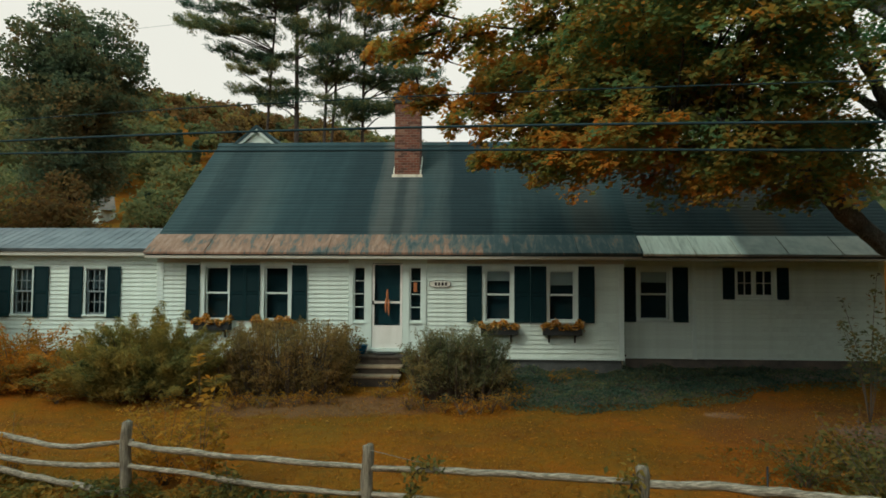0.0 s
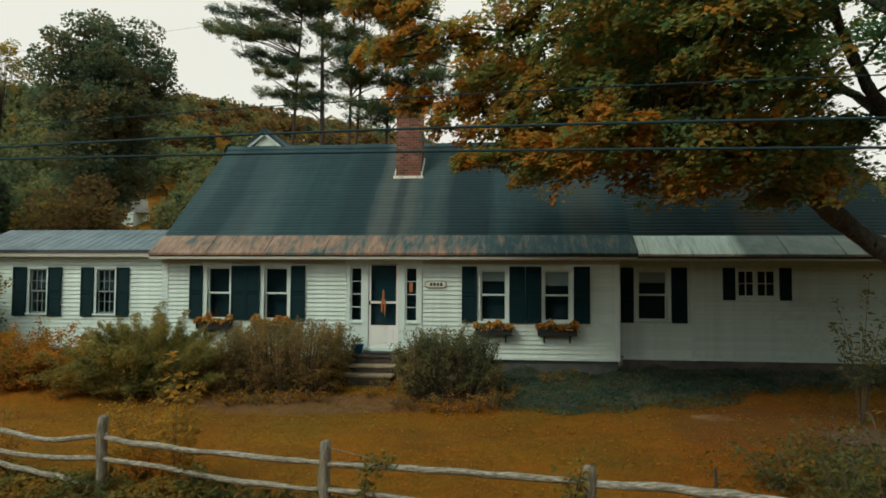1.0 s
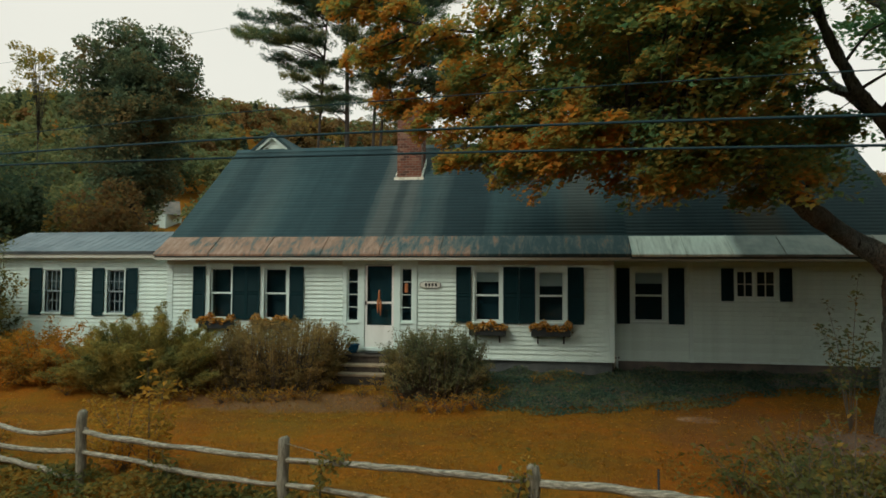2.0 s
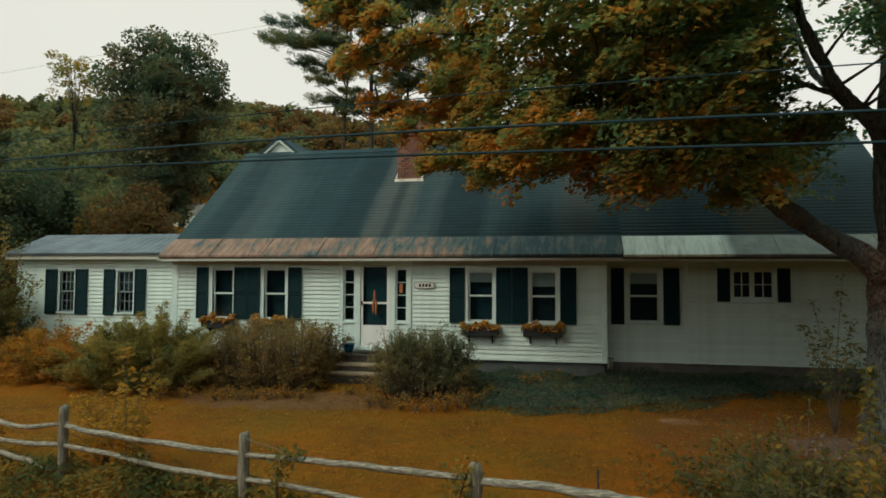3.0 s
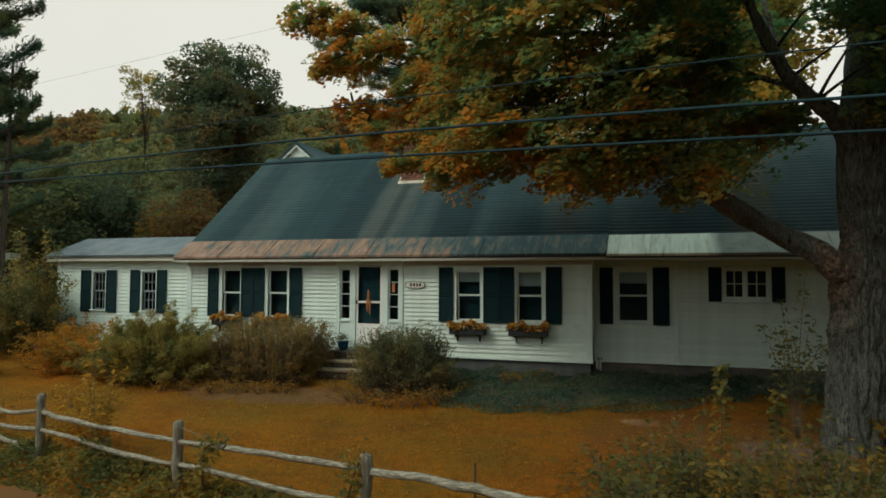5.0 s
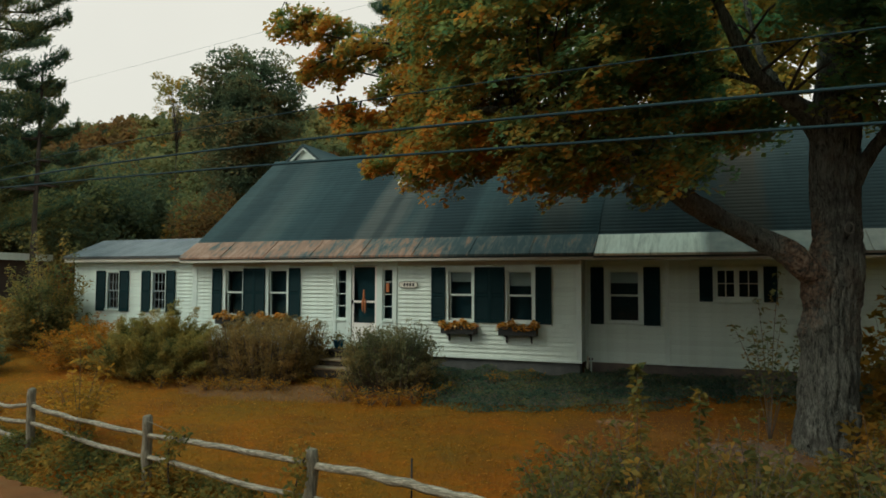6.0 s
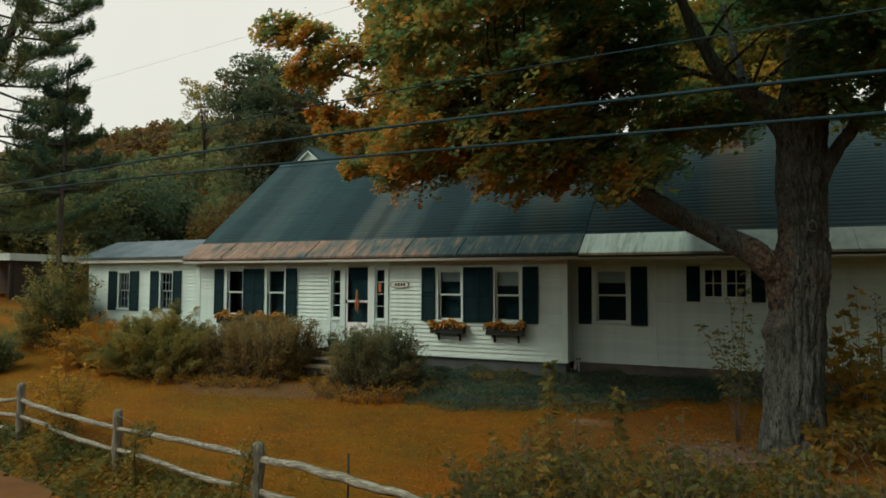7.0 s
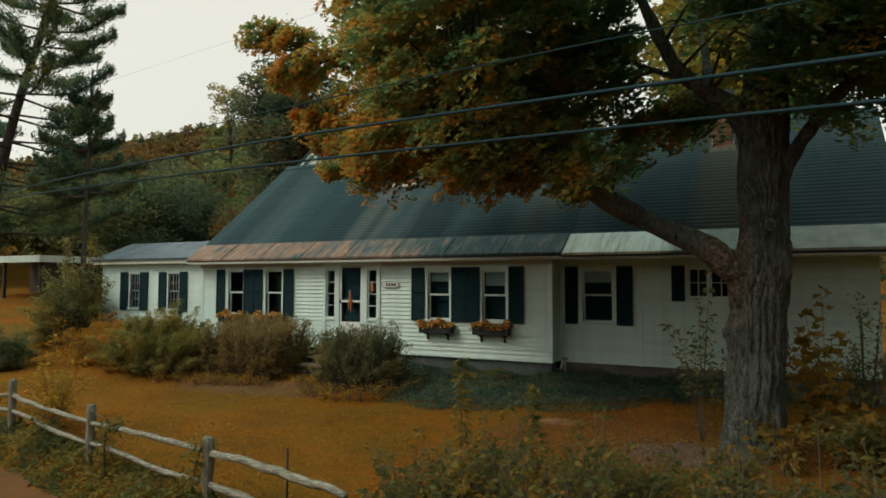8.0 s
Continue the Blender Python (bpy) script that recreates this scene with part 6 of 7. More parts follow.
def bed_edge(x):
    return np.interp(x, [-0.5, 0.2, 0.9, 2.0, 3.5, 5.0, 6.1, 7.7, 10.5], [14.5, 14.2, 13.4, 13.3, 13.55, 14.1, 14.7, 15.3, 15.6])


r = np.random.default_rng(61)
n = 52000
x, y = r.uniform(-0.3, 10.4, n), r.uniform(13.1, 17.0, n)
wob = 0.15 * np.sin(x * 2.1) + 0.08 * np.sin(x * 5.3)
ok = (y > bed_edge(x) + wob + 0.25 * np.abs(r.normal(0, 1, n)) - 0.15) & (y < np.where(x < 3.7, 16.4, 17.0)) & (r.random(n) < np.where(x > 7, 0.5, 1.0))
x, y = x[ok], y[ok]
h = 0.17 * smooth01((y - bed_edge(x)) / 0.4) * (0.7 + 1.1 * np.array([noise.noise(Vector((a * 1.8, b * 1.8, 2))) for a, b in zip(x, y)]))
z = ground_z(x, y) + 0.02 + np.maximum(h, 0.02) * r.uniform(0.4, 1.0, len(x))
leaf_layer("groundcover", "low blue-green groundcover along the foundation", "groundcover", M_IVY, np.stack([x, y, z], 1), r.uniform(0.035, 0.095, len(x)), OVAL_LEAF, 62, 0.5)


def bed_inside(X, Y):
    return (Y > bed_edge(X) + 0.4) & (Y < np.where(X < 3.7, 16.45, 17.1)) & (X > -0.2) & (X < 10.3)


sheet("planting_bed", "dark soil bed under the groundcover", "flower bed", M_FOUND, (-0.4, 10.4, 13.0, 17.2, 0.1, bed_inside), 0.02)


n = 260
a, u = r.uniform(0, 2 * np.pi, n), np.sqrt(r.random(n))
x, y = 7.0 + 1.05 * u * np.cos(a), 11.9 + 0.8 * u * np.sin(a)
k = Mat("pebble", 0.8)
k.color(k.ramp(k.random(True), [(0, (0.08, 0.055, 0.04)), (1, (0.19, 0.145, 0.11))]))
leaf_layer("pebbles", "scattered pebbles beside the trunk", "gravel", k.m, np.stack([x, y, ground_z(x, y) + 0.04], 1), r.uniform(0.025, 0.06, n), CLUMP_LEAF, 63, 1.0)

# fallen leaves and dry grass on the lawn
n = 26000
x, y = r.uniform(-17, 12, n), 7.6 + 8.0 * r.random(n)
ok = (y > 7.65 - 0.2 * (x - 1.9)) & (fbm(np.stack([x, y, 0 * x], 1), 0.6, 5) + r.normal(0, 0.35, n) > -0.05)
x, y = x[ok], y[ok]
k = foliage("fallen_leaf", [(0.25, (0.16, 0.10, 0.03)), (0.5, (0.33, 0.15, 0.026)), (0.66, (0.45, 0.17, 0.022)), (0.8, (0.5, 0.27, 0.05))], 0.8, 0.35)
leaf_layer("fallen_leaves", "fallen orange and brown leaves on the lawn", "leaves", k, np.stack([x, y, ground_z(x, y) + 0.035], 1), r.uniform(0.035, 0.085, len(x)), OVAL_LEAF, 64, 2.2)
n = 34000
x, y = r.uniform(-17, 12, n), 7.4 + 9.0 * r.random(n) ** 1.2
ok = y > 7.4 - 0.2 * (x - 1.9)
x, y = x[ok], y[ok]
k = foliage("dry_grass", [(0.25, (0.27, 0.155, 0.020)), (0.5, (0.37, 0.17, 0.016)), (0.75, (0.46, 0.165, 0.012))], 0.5, 0.6)
rr = np.random.default_rng(65)
v, f = leaves_np(rr, np.stack([x, y, ground_z(x, y) + 0.02], 1), rr.uniform(0.04, 0.085, len(x)), STRAW_LEAF, 0.0, 0.0, np.tile([0.0, 0.0, 1.0], (len(x), 1)) + rr.normal(0, 0.4, (len(x), 3)))
tagged(part("grass", mesh_np("grass", v, f, k), k), "short dry grass of the lawn", "grass", kind="stuff")

# ---- weeds on the bank between road and fence, and vines on the fence ----
n = 17000
x = r.uniform(-9.5, 5.2, n)
fy = 7.6 - 0.2 * (x - 1.9)
off = r.uniform(-0.75, 0.35, n)
y = fy + off
hgt = 0.34 * (0.55 + 0.8 * np.clip(fbm(np.stack([x, y, 0 * x], 1), 1.1, 9) + 0.3, 0, 1.2)) * smooth01((0.42 - np.abs(off + 0.2)) / 0.3 + 0.35)
z = ground_z(x, y) + 0.02 + hgt * r.random(n) ** 0.6
leaf_layer("bank_weeds", "tangled green and orange weeds on the bank below the fence", "weeds", M_BANK, np.stack([x, y, z], 1), r.uniform(0.05, 0.125, n), OVAL_LEAF, 66, 0.5)


def vine(label, pts, spread, n, seed, size=0.08, mat=None):
    """Leaves wound round a stem that climbs over the fence."""
    q = np.random.default_rng(seed)
    cp = curve_points(pts, 24)
    v = thing("vine", label, "vine", at=tuple(cp[0]))
    part("stem", tube_mesh("stem", M_BARK_FAR, [([tuple(p) for p in cp], [0.012] * 24, 5, 0.0, seed)]), M_BARK_FAR, v)
    base = np.array([tuple(p) for p in cp])[q.integers(0, 24, n)]
    vv, ff = leaves_np(q, base + q.normal(0, spread, (n, 3)), q.uniform(0.7, 1.3, n) * size, OVAL_LEAF, 0.1, 0.5)
    part("leaves", mesh_np("leaves", vv, ff, mat or M_WEED), mat or M_WEED, v)["kind"] = "stuff"
    return v


vine("green vine climbing over the fence rail", [(-0.72, 7.98, 0.2), (-0.76, 7.98, 0.6), (-0.72, 7.98, 0.95), (-0.45, 7.95, 1.06)], 0.085, 300, 71, 0.08, M_BANK)
vine("orange-green vine wrapped round the fence post", [(1.62, 7.55, 0.15), (1.66, 7.55, 0.6), (1.75, 7.55, 0.95), (1.80, 7.6, 1.10)], 0.10, 340, 72, 0.08, M_BANK)


def tall_weed(name, label, x, y, height, spread, n, size, mat, seed, shape=OVAL_LEAF, stems=5, low=0.15):
    """A loose plant of thin stems with leaves set along them."""
    q = np.random.default_rng(seed)
    zb = gz(x, y)
    plant = thing(name, label, "weed" if "weed" in name else "sapling", at=(x, y, zb))
    tb, P, A = [], [], []
    for i in range(stems):
        a = q.uniform(0, 2 * np.pi)
        top = height * (1.0 if i == 0 else q.uniform(0.45, 0.9))
        rch = spread * (0.2 if i == 0 else q.uniform(0.4, 1.0))
        pts = [(x, y, zb - 0.05), (x + 0.4 * rch * math.cos(a), y + 0.4 * rch * math.sin(a), zb + top * 0.55), (x + rch * math.cos(a), y + rch * math.sin(a), zb + top)]
        cp = curve_points(pts, 9)
        tb.append(([tuple(p) for p in cp], [float(np.interp(j, [0, 8], [0.008, 0.003])) for j in range(9)], 5, 0.0, i))
        m = max(6, int(n / stems))
        s = q.uniform(low, 1.02, m)
        base = np.stack([np.interp(s * 8, range(9), [p[c] for p in cp]) for c in range(3)], 1)
        ang = q.uniform(0, 2 * np.pi, m)
        ln = (0.30 * spread + 0.06) * (1.15 - s) + 0.05
        d = np.stack([np.cos(ang), np.sin(ang), q.uniform(-0.2, 0.5, m)], 1)
        P.append(base + d * (ln * q.uniform(0.3, 1.0, m))[:, None])
        A.append(d)
    part("stem_growth", tube_mesh("stem_growth", M_TWIG, tb), M_TWIG, plant)["kind"] = "stuff"
    P, A = np.concatenate(P), np.concatenate(A)
    v, f = leaves_np(q, P, q.uniform(0.7, 1.35, len(P)) * size, shape, 0.35, 0.3, A)
    part("leaves", mesh_np("leaves", v, f, mat), mat, plant)["kind"] = "stuff"
    return plant


# wispy saplings behind the fence
tall_weed("sapling", "spindly sapling with yellow-orange leaves behind the fence", -3.75, 9.0, 1.95, 0.55, 460, 0.115, M_GOLD, 81, stems=7)
tall_weed("sapling", "loose orange-leaved sapling behind the fence", -4.5, 9.5, 1.2, 0.9, 1900, 0.07, M_GOLD, 82, stems=18)
tall_weed("sapling", "small reddish sapling beside the fence post", -6.9, 9.6, 1.0, 0.5, 260, 0.08, M_ORANGE, 83, stems=7)
tall_weed("sapling", "small green sapling behind the fence rail", -3.2, 8.55, 0.75, 0.45, 260, 0.085, M_WEED, 84, stems=7)
# tall weeds on the verge near the maple
q = random.Random(9)
WEEDS = [(5.77, 7.16, 2.20, 0.26, 210), (6.30, 7.69, 1.85, 0.24, 190), (5.0, 7.5, 1.35, 0.5, 260)]
for i in range(66):
    x = 4.5 + 6.2 * q.random() ** 0.8
    y = q.uniform(6.7, 9.6) + 0.10 * (x - 4)
    hh = q.uniform(0.85, 1.55) * min(1.05, 0.70 + 0.26 * (x - 4.3)) * (0.72 if y > 8.6 else 1.0)
    WEEDS.append((x, y, hh, q.uniform(0.45, 0.8), q.randint(240, 420)))
for i, (x, y, hh, sp, cnt) in enumerate(WEEDS):
    tall_weed("weed", "tall single-stemmed weed with pale yellow leaves" if i < 2 else "tall leafy green weed with orange tips on the verge", x, y, hh, sp, cnt, 0.092, M_WEED if i > 2 else M_BANK, 100 + i, stems=1 if i < 2 else 13)
n = 22000
x, y = r.uniform(3.8, 12.0, n), r.uniform(6.4, 11.2, n)
hgt = 0.58 * np.clip(fbm(np.stack([x, y, 0 * x], 1), 0.9, 12) + 0.45, 0.1, 1.2) * smooth01((x - 3.9) / 2.6) * smooth01((11.4 - y) / 2.2)
thin = r.random(n) < 0.25 + 0.75 * smooth01((x - 3.9) / 2.4) * smooth01((11.4 - y) / 1.6)
x, y, hgt = x[thin], y[thin], hgt[thin]
n = len(x)
leaf_layer("verge_weeds", "low tangle of green and orange weeds on the verge", "weeds", M_WEED, np.stack([x, y, ground_z(x, y) + 0.02 + hgt * r.random(n) ** 0.7], 1), r.uniform(0.04, 0.09, n), OVAL_LEAF, 67, 0.5)
# young maples round the trunk
tall_weed("sapling", "young maple with large yellow leaves beside the trunk", 9.15, 12.9, 2.5, 0.75, 330, 0.165, M_YELLOW, 91, MAPLE_LEAF, 12, 0.2)
tall_weed("sapling", "young maple with yellow leaves at the foot of the trunk", 8.55, 11.55, 0.8, 0.5, 80, 0.15, M_YELLOW, 92, MAPLE_LEAF, 7, 0.2)
tall_weed("sapling", "slender green sapling beside the trunk", 7.38, 12.75, 2.75, 0.9, 480, 0.10, M_THICKET, 93, OVAL_LEAF, 9, 0.35)
tall_weed("sapling", "low yellow-leaved sapling beside the maple trunk", 9.6, 11.7, 0.9, 0.6, 110, 0.13, M_YELLOW, 94, MAPLE_LEAF, 7, 0.2)
shrub("understory_bush", "dark undergrowth beside the maple trunk", "shrub", M_WEED, 8.7, 11.6, 11.3, 13.6, 0.75, 6000, 0.09, OVAL_LEAF, 95, 0.5, 30, 0.5, 70, 0.14)
# plants at the foot of the shrubs
for i, (x, y, s) in enumerate([(-5.3, 13.9, 0.35), (-4.7, 13.8, 0.3), (-4.1, 13.75, 0.3), (-3.4, 13.9, 0.3), (-1.3, 13.5, 0.4), (-0.6, 13.3, 0.35), (0.1, 13.2, 0.4), (0.6, 13.5, 0.4), (1.0, 14.3, 0.35), (-1.75, 14.6, 0.35), (-2.9, 14.5, 0.25), (-5.0, 13.6, 0.3), (-4.4, 13.6, 0.34), (-3.75, 13.7, 0.32), (-3.1, 13.85, 0.3), (-1.0, 13.35, 0.42), (-0.25, 13.15, 0.42), (0.35, 13.3, 0.45), (0.9, 13.8, 0.4), (-2.0, 14.2, 0.3), (-5.8, 13.7, 0.3), (-9.0, 13.9, 0.35), (-6.4, 13.5, 0.3), (1.9, 15.4, 0.3), (2.6, 15.8, 0.25)]):
    tall_weed("fern_weed", "small yellow-orange fern at the foot of the shrubs", x, y, s, 0.4, 130, 0.10, M_GOLD, 120 + i, STRAW_LEAF, 9, 0.1)
# bushes at the far end of the wing
M_LILAC = foliage("yellowing_bush_leaf", [(0.3, (0.085, 0.115, 0.050)), (0.5, (0.21, 0.19, 0.068)), (0.7, (0.40, 0.25, 0.06))], 0.8)
shrub("lilac_bush", "tall yellow-green bush at the corner of the wing", "shrub", M_LILAC, -15.7, -12.3, 14.9, 17.3, 3.1, 17000, 0.11, OVAL_LEAF, 96, 0.4, 70, 0.5, 130, 0.2, 2.1)
shrub("green_bush", "green rounded bush on the lawn", "shrub", M_THICKET, -13.9, -12.4, 12.6, 14.0, 1.3, 7000, 0.09, OVAL_LEAF, 97, 0.5, 30, 0.4, 70, 0.14)
shrub("sapling_bush", "thin leafy bush at the corner of the recessed wall", "shrub", M_THICKET, 9.3, 10.5, 15.4, 16.4, 1.7, 900, 0.10, OVAL_LEAF, 98, 0.8, 16, 0.6, 24, 0.14)

# ---- entrance details ----
for i, (y0, y1, z1) in enumerate([(15.75, 16.40, 1.45), (15.35, 15.76, 1.26), (14.95, 15.36, 1.09)]):
    bm = box(-2.98, -1.75, y0, y1, 0.5 if i == 2 else z1 - 0.30, z1 - 0.055)
    st = part("step", bm, M_RISER, None)
    part("tread", box(-3.02, -1.70, y0 - 0.03, y1 - 0.005, z1 - 0.052, z1, 0.012), M_STEP if i else M_RISER, st, "worn pale stone tread" if i else "dark landing slab")
    tagged(st, "rough stone front step before the door", "step", group="front steps")
mat_ = part("doormat", box(-2.45, -1.95, 15.95, 16.30, 1.471, 1.487, 0.004), M_IRON, None)
tagged(mat_, "black rubber doormat on the top step", "doormat")


def lathe(profile, sides=20):
    bm = bmesh.new()
    rings = []
    for rad, z in profile:
        rings.append([bm.verts.new((rad * math.cos(2 * math.pi * j / sides), rad * math.sin(2 * math.pi * j / sides), z)) for j in range(sides)])
    for a_, b_ in zip(rings, rings[1:]):
        for j in range(sides):
            bm.faces.new((a_[j], a_[(j + 1) % sides], b_[(j + 1) % sides], b_[j]))
    bm.faces.new(rings[0][::-1])
    bm.faces.new(rings[-1])
    return bm


pot = thing("flower_pot", "blue glazed flower pot with a small plant on the step", "flower pot", at=(-2.78, 16.1, 1.47), local=True)
part("pot", lathe([(0.10, 0), (0.135, 0.10), (0.15, 0.19), (0.165, 0.19), (0.165, 0.215), (0.14, 0.215), (0.13, 0.17), (0.02, 0.165)]), M_BLUEPOT, pot, smooth=True)
q2 = np.random.default_rng(77)
pp = q2.normal(0, 1, (160, 3)) * (0.07, 0.07, 0.06) + (0, 0, 0.30)
v, f = leaves_np(q2, pp, q2.uniform(0.04, 0.08, 160), OVAL_LEAF, 0.2)
part("plant", mesh_np("plant", v, f, M_WEED), M_WEED, pot)["kind"] = "stuff"


def flower_box(x0, x1, z_top, depth, label, seed, box_h=0.20, brackets=True):
    """A window box full of orange flowers, on brackets."""
    y1 = Y_MAIN - 0.04
    y0 = y1 - depth
    fb = thing("flower_box", label, "window box", group="window boxes", at=((x0 + x1) / 2, y1, z_top - box_h))
    bm = bmesh.new()
    t = 0.02
    add_box(bm, x0, x1, y0, y0 + t, z_top - box_h, z_top)
    add_box(bm, x0, x1, y1 - t, y1, z_top - box_h, z_top)
    add_box(bm, x0, x0 + t, y0 + t, y1 - t, z_top - box_h, z_top)
    add_box(bm, x1 - t, x1, y0 + t, y1 - t, z_top - box_h, z_top)
    add_box(bm, x0 + t, x1 - t, y0 + t, y1 - t, z_top - box_h, z_top - 0.05)
    add_box(bm, x0 - 0.012, x1 + 0.012, y0 - 0.012, y0 - 0.001, z_top - 0.045, z_top)
    part("box", bm, M_PLANTER, fb)
    if brackets:
        for xb in (x0 + 0.14, x1 - 0.17):
            bm = bmesh.new()
            prof = [(y1, z_top - box_h - 0.001), (y0 + 0.04, z_top - box_h - 0.001), (y0 + 0.04, z_top - box_h - 0.03), (y1 - 0.06, z_top - box_h - 0.06), (y1 - 0.05, z_top - box_h - 0.19), (y1, z_top - box_h - 0.19)]
            part("bracket", prism(prof, xb, xb + 0.035), M_IRON, fb)
    q = np.random.default_rng(seed)
    m = 620
    P = np.stack([q.uniform(x0 - 0.05, x1 + 0.05, m), q.uniform(y0 - 0.06, y1 - 0.02, m), 0 * q.random(m)], 1)
    crest = 0.11 + 0.07 * np.sin(P[:, 0] * 9 + seed) + 0.05 * np.sin(P[:, 0] * 23 + seed * 2)
    P[:, 2] = z_top - 0.02 + np.maximum(crest, 0.04) * q.random(m) ** 0.7
    over = P[:, 1] < y0
    P[over, 2] -= 0.09 * q.random(over.sum())
    v, f = leaves_np(q, P, q.uniform(0.035, 0.07, m), CLUMP_LEAF, 0.2)
    part("bloom_mass", mesh_np("bloom_mass", v, f, M_FLOWER), M_FLOWER, fb, "orange and rust flowers")["kind"] = "stuff"
    m = 160
    P = np.stack([q.uniform(x0 - 0.03, x1 + 0.03, m), q.uniform(y0 - 0.05, y1 - 0.02, m), z_top + 0.06 * q.random(m)], 1)
    v, f = leaves_np(q, P, q.uniform(0.04, 0.08, m), OVAL_LEAF, 0.2)
    part("leaves", mesh_np("leaves", v, f, M_WEED), M_WEED, fb)["kind"] = "stuff"


flower_box(-7.05, -6.15, 2.20, 0.22, "window box full of bright orange flowers", 201)
flower_box(-5.55, -4.55, 2.20, 0.22, "window box full of bright orange flowers", 202)
flower_box(0.15, 1.05, 2.15, 0.24, "dark window box with orange and rust flowers", 203)
flower_box(1.68, 2.62, 2.15, 0.24, "dark window box with orange and rust flowers", 204)

# sign with a scrolled outline beside the door; its figures are plain bars
sign = thing("sign", "small pale sign board with dark figures on the clapboards", "sign", at=(-0.865, Y_MAIN - 0.04, 3.10))
bm = bmesh.new()
pts = []
for i in range(40):
    a = 2 * math.pi * i / 40
    ex = 0.27 * math.copysign(abs(math.cos(a)) ** 0.35, math.cos(a))
    ez = 0.082 * math.copysign(abs(math.sin(a)) ** 0.45, math.sin(a)) * (1 + 0.10 * math.cos(4 * a))
    pts.append((ex, ez))
for y in (Y_MAIN - 0.062, Y_MAIN - 0.04):
    bm.faces.new([bm.verts.new((-0.865 + a, y, 3.185 + b)) for a, b in pts])
bm.verts.ensure_lookup_table()
for i in range(40):
    j = (i + 1) % 40
    bm.faces.new((bm.verts[i], bm.verts[j], bm.verts[40 + j], bm.verts[40 + i]))
part("board", bm, M_SIGN, sign)
bm = bmesh.new()
ringpts = [[bm.verts.new((-0.865 + a * s, Y_MAIN - 0.066, 3.185 + b * s2)) for a, b in pts] for s, s2 in ((1.0, 1.0), (0.95, 0.86))]
for i in range(40):
    j = (i + 1) % 40
    bm.faces.new((ringpts[0][i], ringpts[0][j], ringpts[1][j], ringpts[1][i]))
part("border", bm, M_INK, sign)
for xx in (-1.0, -0.915, -0.83, -0.745):
    part("bar", box(xx, xx + 0.055, Y_MAIN - 0.067, Y_MAIN - 0.063, 3.145, 3.225), M_INK, sign)

# dried corn on the door and a small lantern ornament in the sidelight
corn = thing("corn_bundle", "bundle of dried orange corn hanging on the door", "decoration", at=(-2.19, yd, 3.05))
for i, (dx, z1, ln) in enumerate([(0, 3.05, 0.34), (-0.035, 2.82, 0.38), (0.04, 2.80, 0.42)]):
    pts = [(-2.19 + dx, yd - 0.045, z1 - ln * j / 7) for j in range(8)]
    part("corn_cob", tube_mesh("corn_cob", M_CORN, [(pts, [0.008, 0.022, 0.028, 0.030, 0.028, 0.024, 0.016, 0.006], 10, 0.1, i)]), M_CORN, corn)
orn = thing("ornament", "small orange ornament hanging in the sidelight", "decoration", at=(-1.49, Y_MAIN - 0.005, 3.05))
part("body", box(-1.535, -1.445, Y_MAIN - 0.03, Y_MAIN - 0.002, 2.98, 3.22, 0.02), M_CORN, orn)

# downspout elbow at the inner corner
dsp = [(X_M + 0.07, Y_SIDE - 0.09, 1.45), (X_M + 0.07, Y_SIDE - 0.10, 1.30), (X_M + 0.07, Y_SIDE - 0.16, 1.20), (X_M + 0.07, Y_SIDE - 0.25, 1.14)]
tagged(part("downspout", tube_mesh("downspout", M_GALV, [([tuple(p) for p in curve_points(dsp, 10)], [0.035] * 10, 8, 0.0, 3)]), M_GALV), "short grey downspout elbow at the wall corner", "downspout")

# ---- shed and far cottage ----
sx, sy = -33.0, 27.0
szg = gz(sx, sy)
shed = thing("shed", "low open shed with a white-edged flat roof", "shed", at=(sx, sy, szg))
part("roof", box(sx - 6, sx + 2.2, sy - 2.2, sy + 2.2, 4.75, 4.83), M_GALV, shed)
part("fascia", box(sx - 6.02, sx + 2.22, sy - 2.25, sy - 2.2, 4.45, 4.86), M_TRIM, shed, "broad white fascia board")
part("fascia", box(sx + 2.2, sx + 2.25, sy - 2.2, sy + 2.2, 4.45, 4.86), M_TRIM, shed, "broad white fascia board")
M_SHED = paint("brown_shed_boards", (0.045, 0.032, 0.024), (0.03, 0.022, 0.018), 0.8)
part("wall", box(sx - 5.8, sx + 1.9, sy + 1.9, sy + 2.05, szg - 0.4, 4.74), M_SHED, shed, "dark brown board wall")
part("wall", box(sx + 1.75, sx + 1.9, sy - 1.8, sy + 1.9, szg - 0.4, 4.74), M_SHED, shed, "dark brown board wall")
for xx in (sx - 5.6, sx - 2.0, sx + 1.7):
    part("post", box(xx, xx + 0.16, sy - 2.0, sy - 1.84, szg - 0.3, 4.74), M_SHED, shed)
cxx, cyy = -37.9, 62.8
czg = gz(cxx, cyy) - 1.2
cot = thing("cottage", "small pale cottage among trees on the hillside", "house", at=(cxx, cyy, czg))
part("wall", box(cxx - 1.7, cxx + 1.7, cyy - 1.5, cyy + 1.5, czg - 1.0, czg + 1.9), M_TRIM, cot)
bm = prism([(-2.0, 0), (0, 1.6), (2.0, 0)], -2.0, 2.0)
bmesh.ops.rotate(bm, verts=bm.verts, cent=(0, 0, 0), matrix=Matrix.Rotation(radians(35), 3, "Z"))
bmesh.ops.translate(bm, verts=bm.verts, vec=(cxx, cyy, czg + 1.9))
part("roof", bm, M_FOUND, cot, "grey roof")
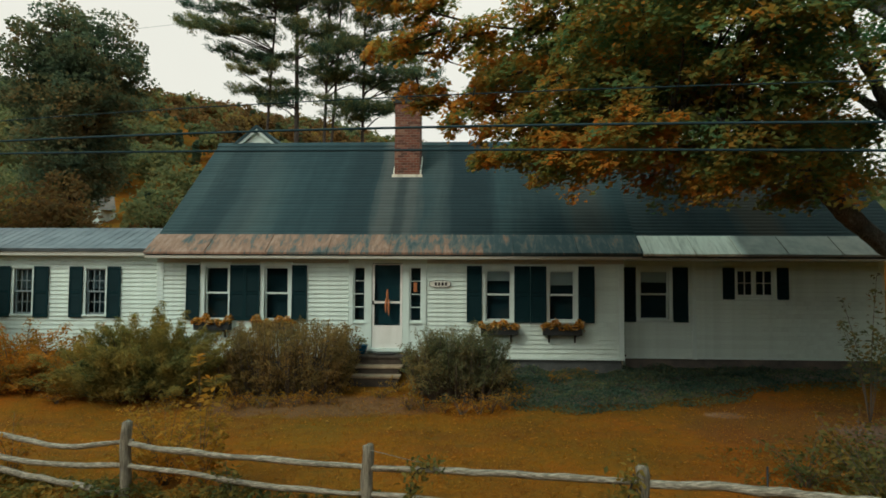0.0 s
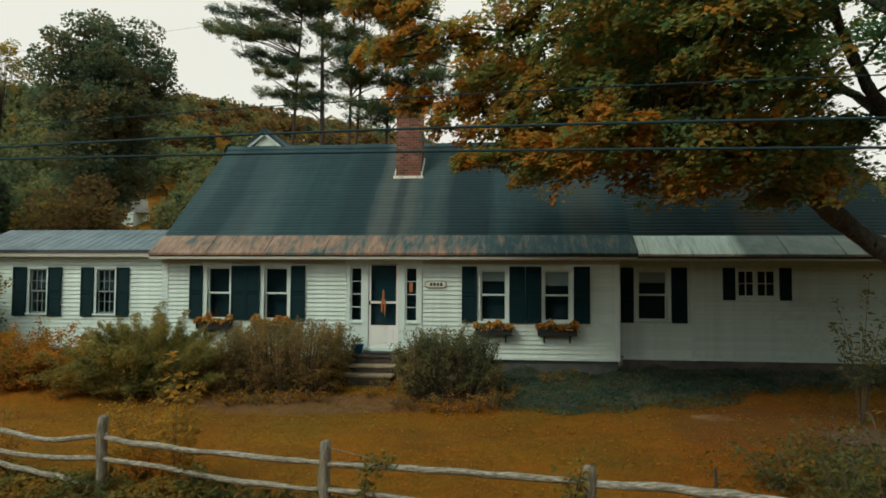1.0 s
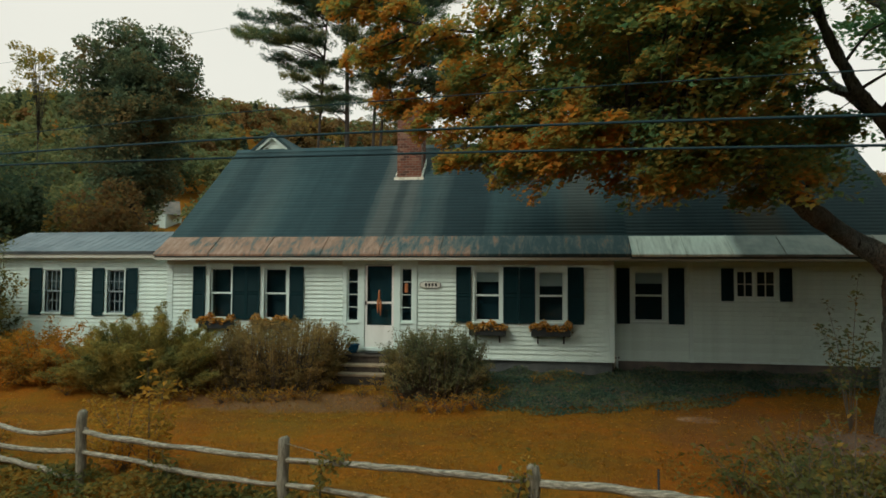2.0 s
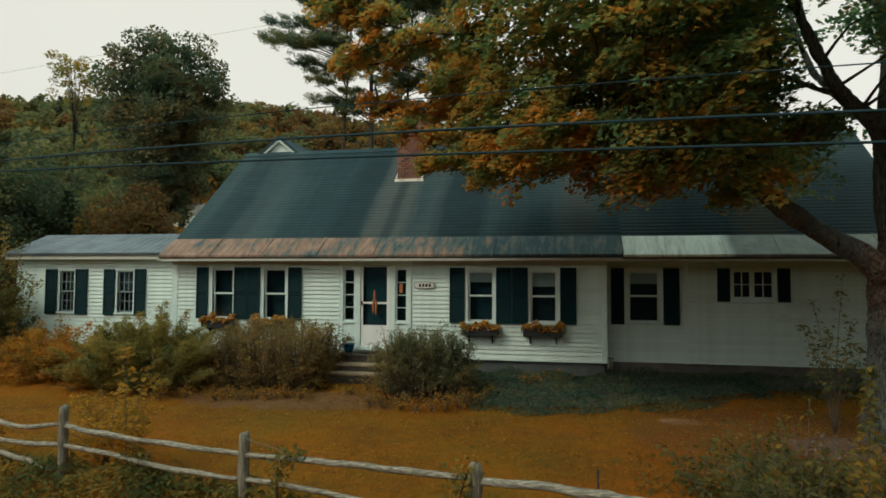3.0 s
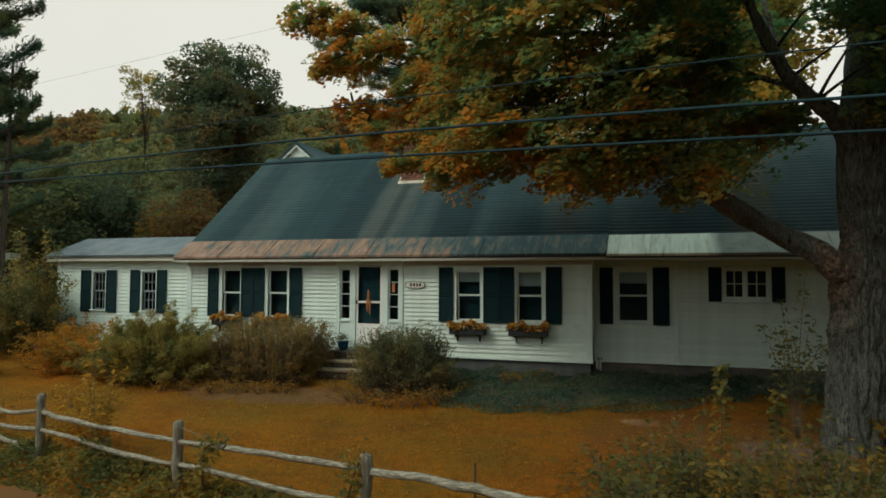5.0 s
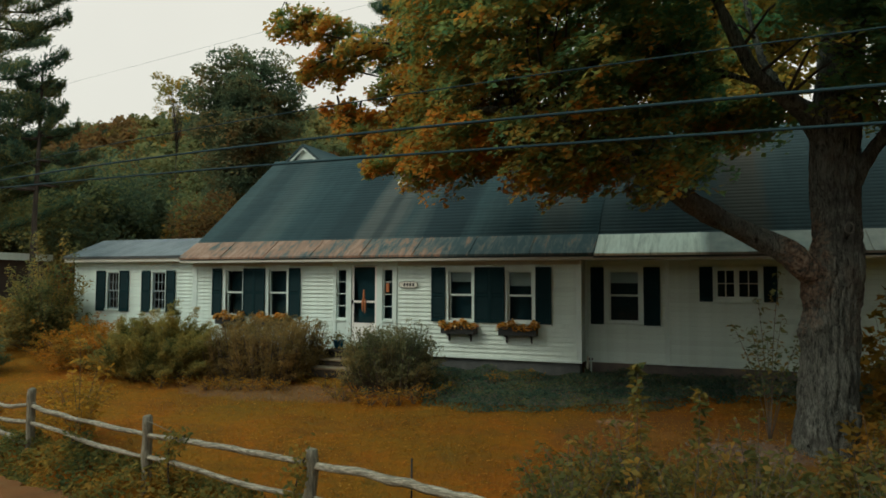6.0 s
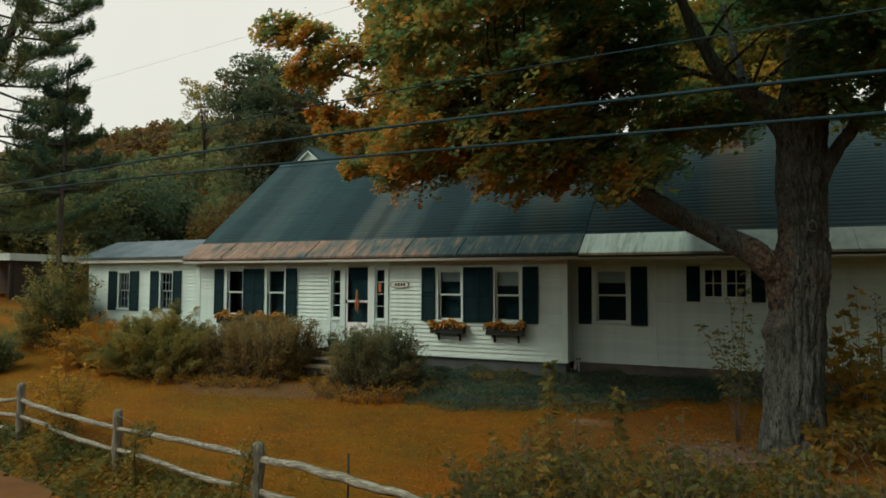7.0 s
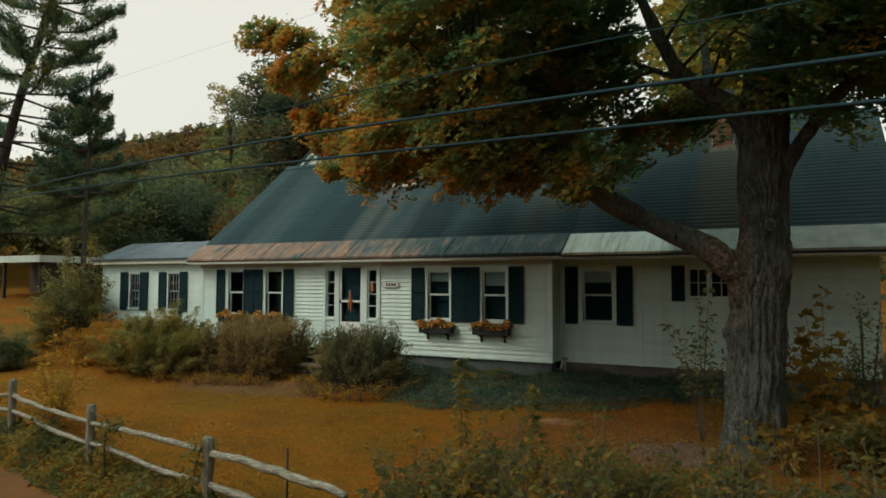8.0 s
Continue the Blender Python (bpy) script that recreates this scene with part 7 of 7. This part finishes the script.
part("window", box(cxx - 0.35, cxx + 0.35, cyy - 1.53, cyy - 1.501, czg + 0.5, czg + 1.4), M_SHUTTER, cot)
# thin half-bare tree on the hill crest
broad_tree("birch_tree", "thin half-bare tree on the hillside", M_YELLOWTREE, -41.5, 50.2, 18.0, 3.0, 0.95, 12.5, 3000, 0.18, 33, spread=0.26, blob_count=50, power=2.2, girth=0.14)
# metal stake by the fence
tagged(part("stake", tube_mesh("stake", M_IRON, [([(3.25, 7.55, 0.1), (3.25, 7.55, 1.22)], [0.012, 0.012], 6, 0.0, 1)]), M_IRON), "thin dark metal stake beside the rail", "stake")


# ---- pieces: bricks and boards ----
def brick_mesh(w, d, h):
    b = 0.004
    me = bpy.data.meshes.new("brick")
    bm = box(0, w, 0, d, 0, h)
    bmesh.ops.bevel(bm, geom=bm.edges[:], offset=b, segments=1, affect="EDGES")
    bm.to_mesh(me)
    bm.free()
    me.materials.append(M_BRICK)
    return me


for core, x0, x1, y0, y1, z0, z1 in CHIMNEYS:
    rows = round((z1 - z0) / 0.075)
    h = (z1 - z0) / rows
    nb = round((x1 - x0) / 0.19)
    nd = round((y1 - y0) / 0.19)
    w, d = (x1 - x0) / nb, (y1 - y0) / nd
    front = brick_mesh(w - 0.012, 0.04, h - 0.012)
    half = brick_mesh(w / 2 - 0.012, 0.04, h - 0.012)
    side = brick_mesh(0.04, d - 0.012, h - 0.012)
    first = max(0, int((4.40 + (y0 - 16.68) * 0.8161 - 0.15 - z0) / h))
    for i in range(first, rows):
        z = z0 + i * h + 0.006
        if i % 2:
            spans = [(x0 + 0.002, half)] + [(x0 + w / 2 + w * j + 0.006, front) for j in range(nb - 1)] + [(x1 - w / 2 + 0.006, half)]
        else:
            spans = [(x0 + w * j + 0.006, front) for j in range(nb)]
        for x, me in spans:
            ob = part("brick", me, M_BRICK, core)
            ob.location = (x, y0, z)
        for xs in (x0, x1 - 0.04):
            for j in range(1, nd):
                ob = part("brick", side, M_BRICK, core)
                ob.location = (xs, y0 + d * j + (d / 2 if i % 2 and j < nd - 1 else 0), z)
for wall, s0, s1, z, h, y in board_list:
    key = (round(s1 - s0, 3), round(h, 4))
    if key not in BOARDS:
        BOARDS[key] = board_mesh(key[0], h - 0.009, 0.036, 0.010)
    ob = part("clapboard", BOARDS[key], M_SIDING, wall)
    ob.location = (s0, y, z)
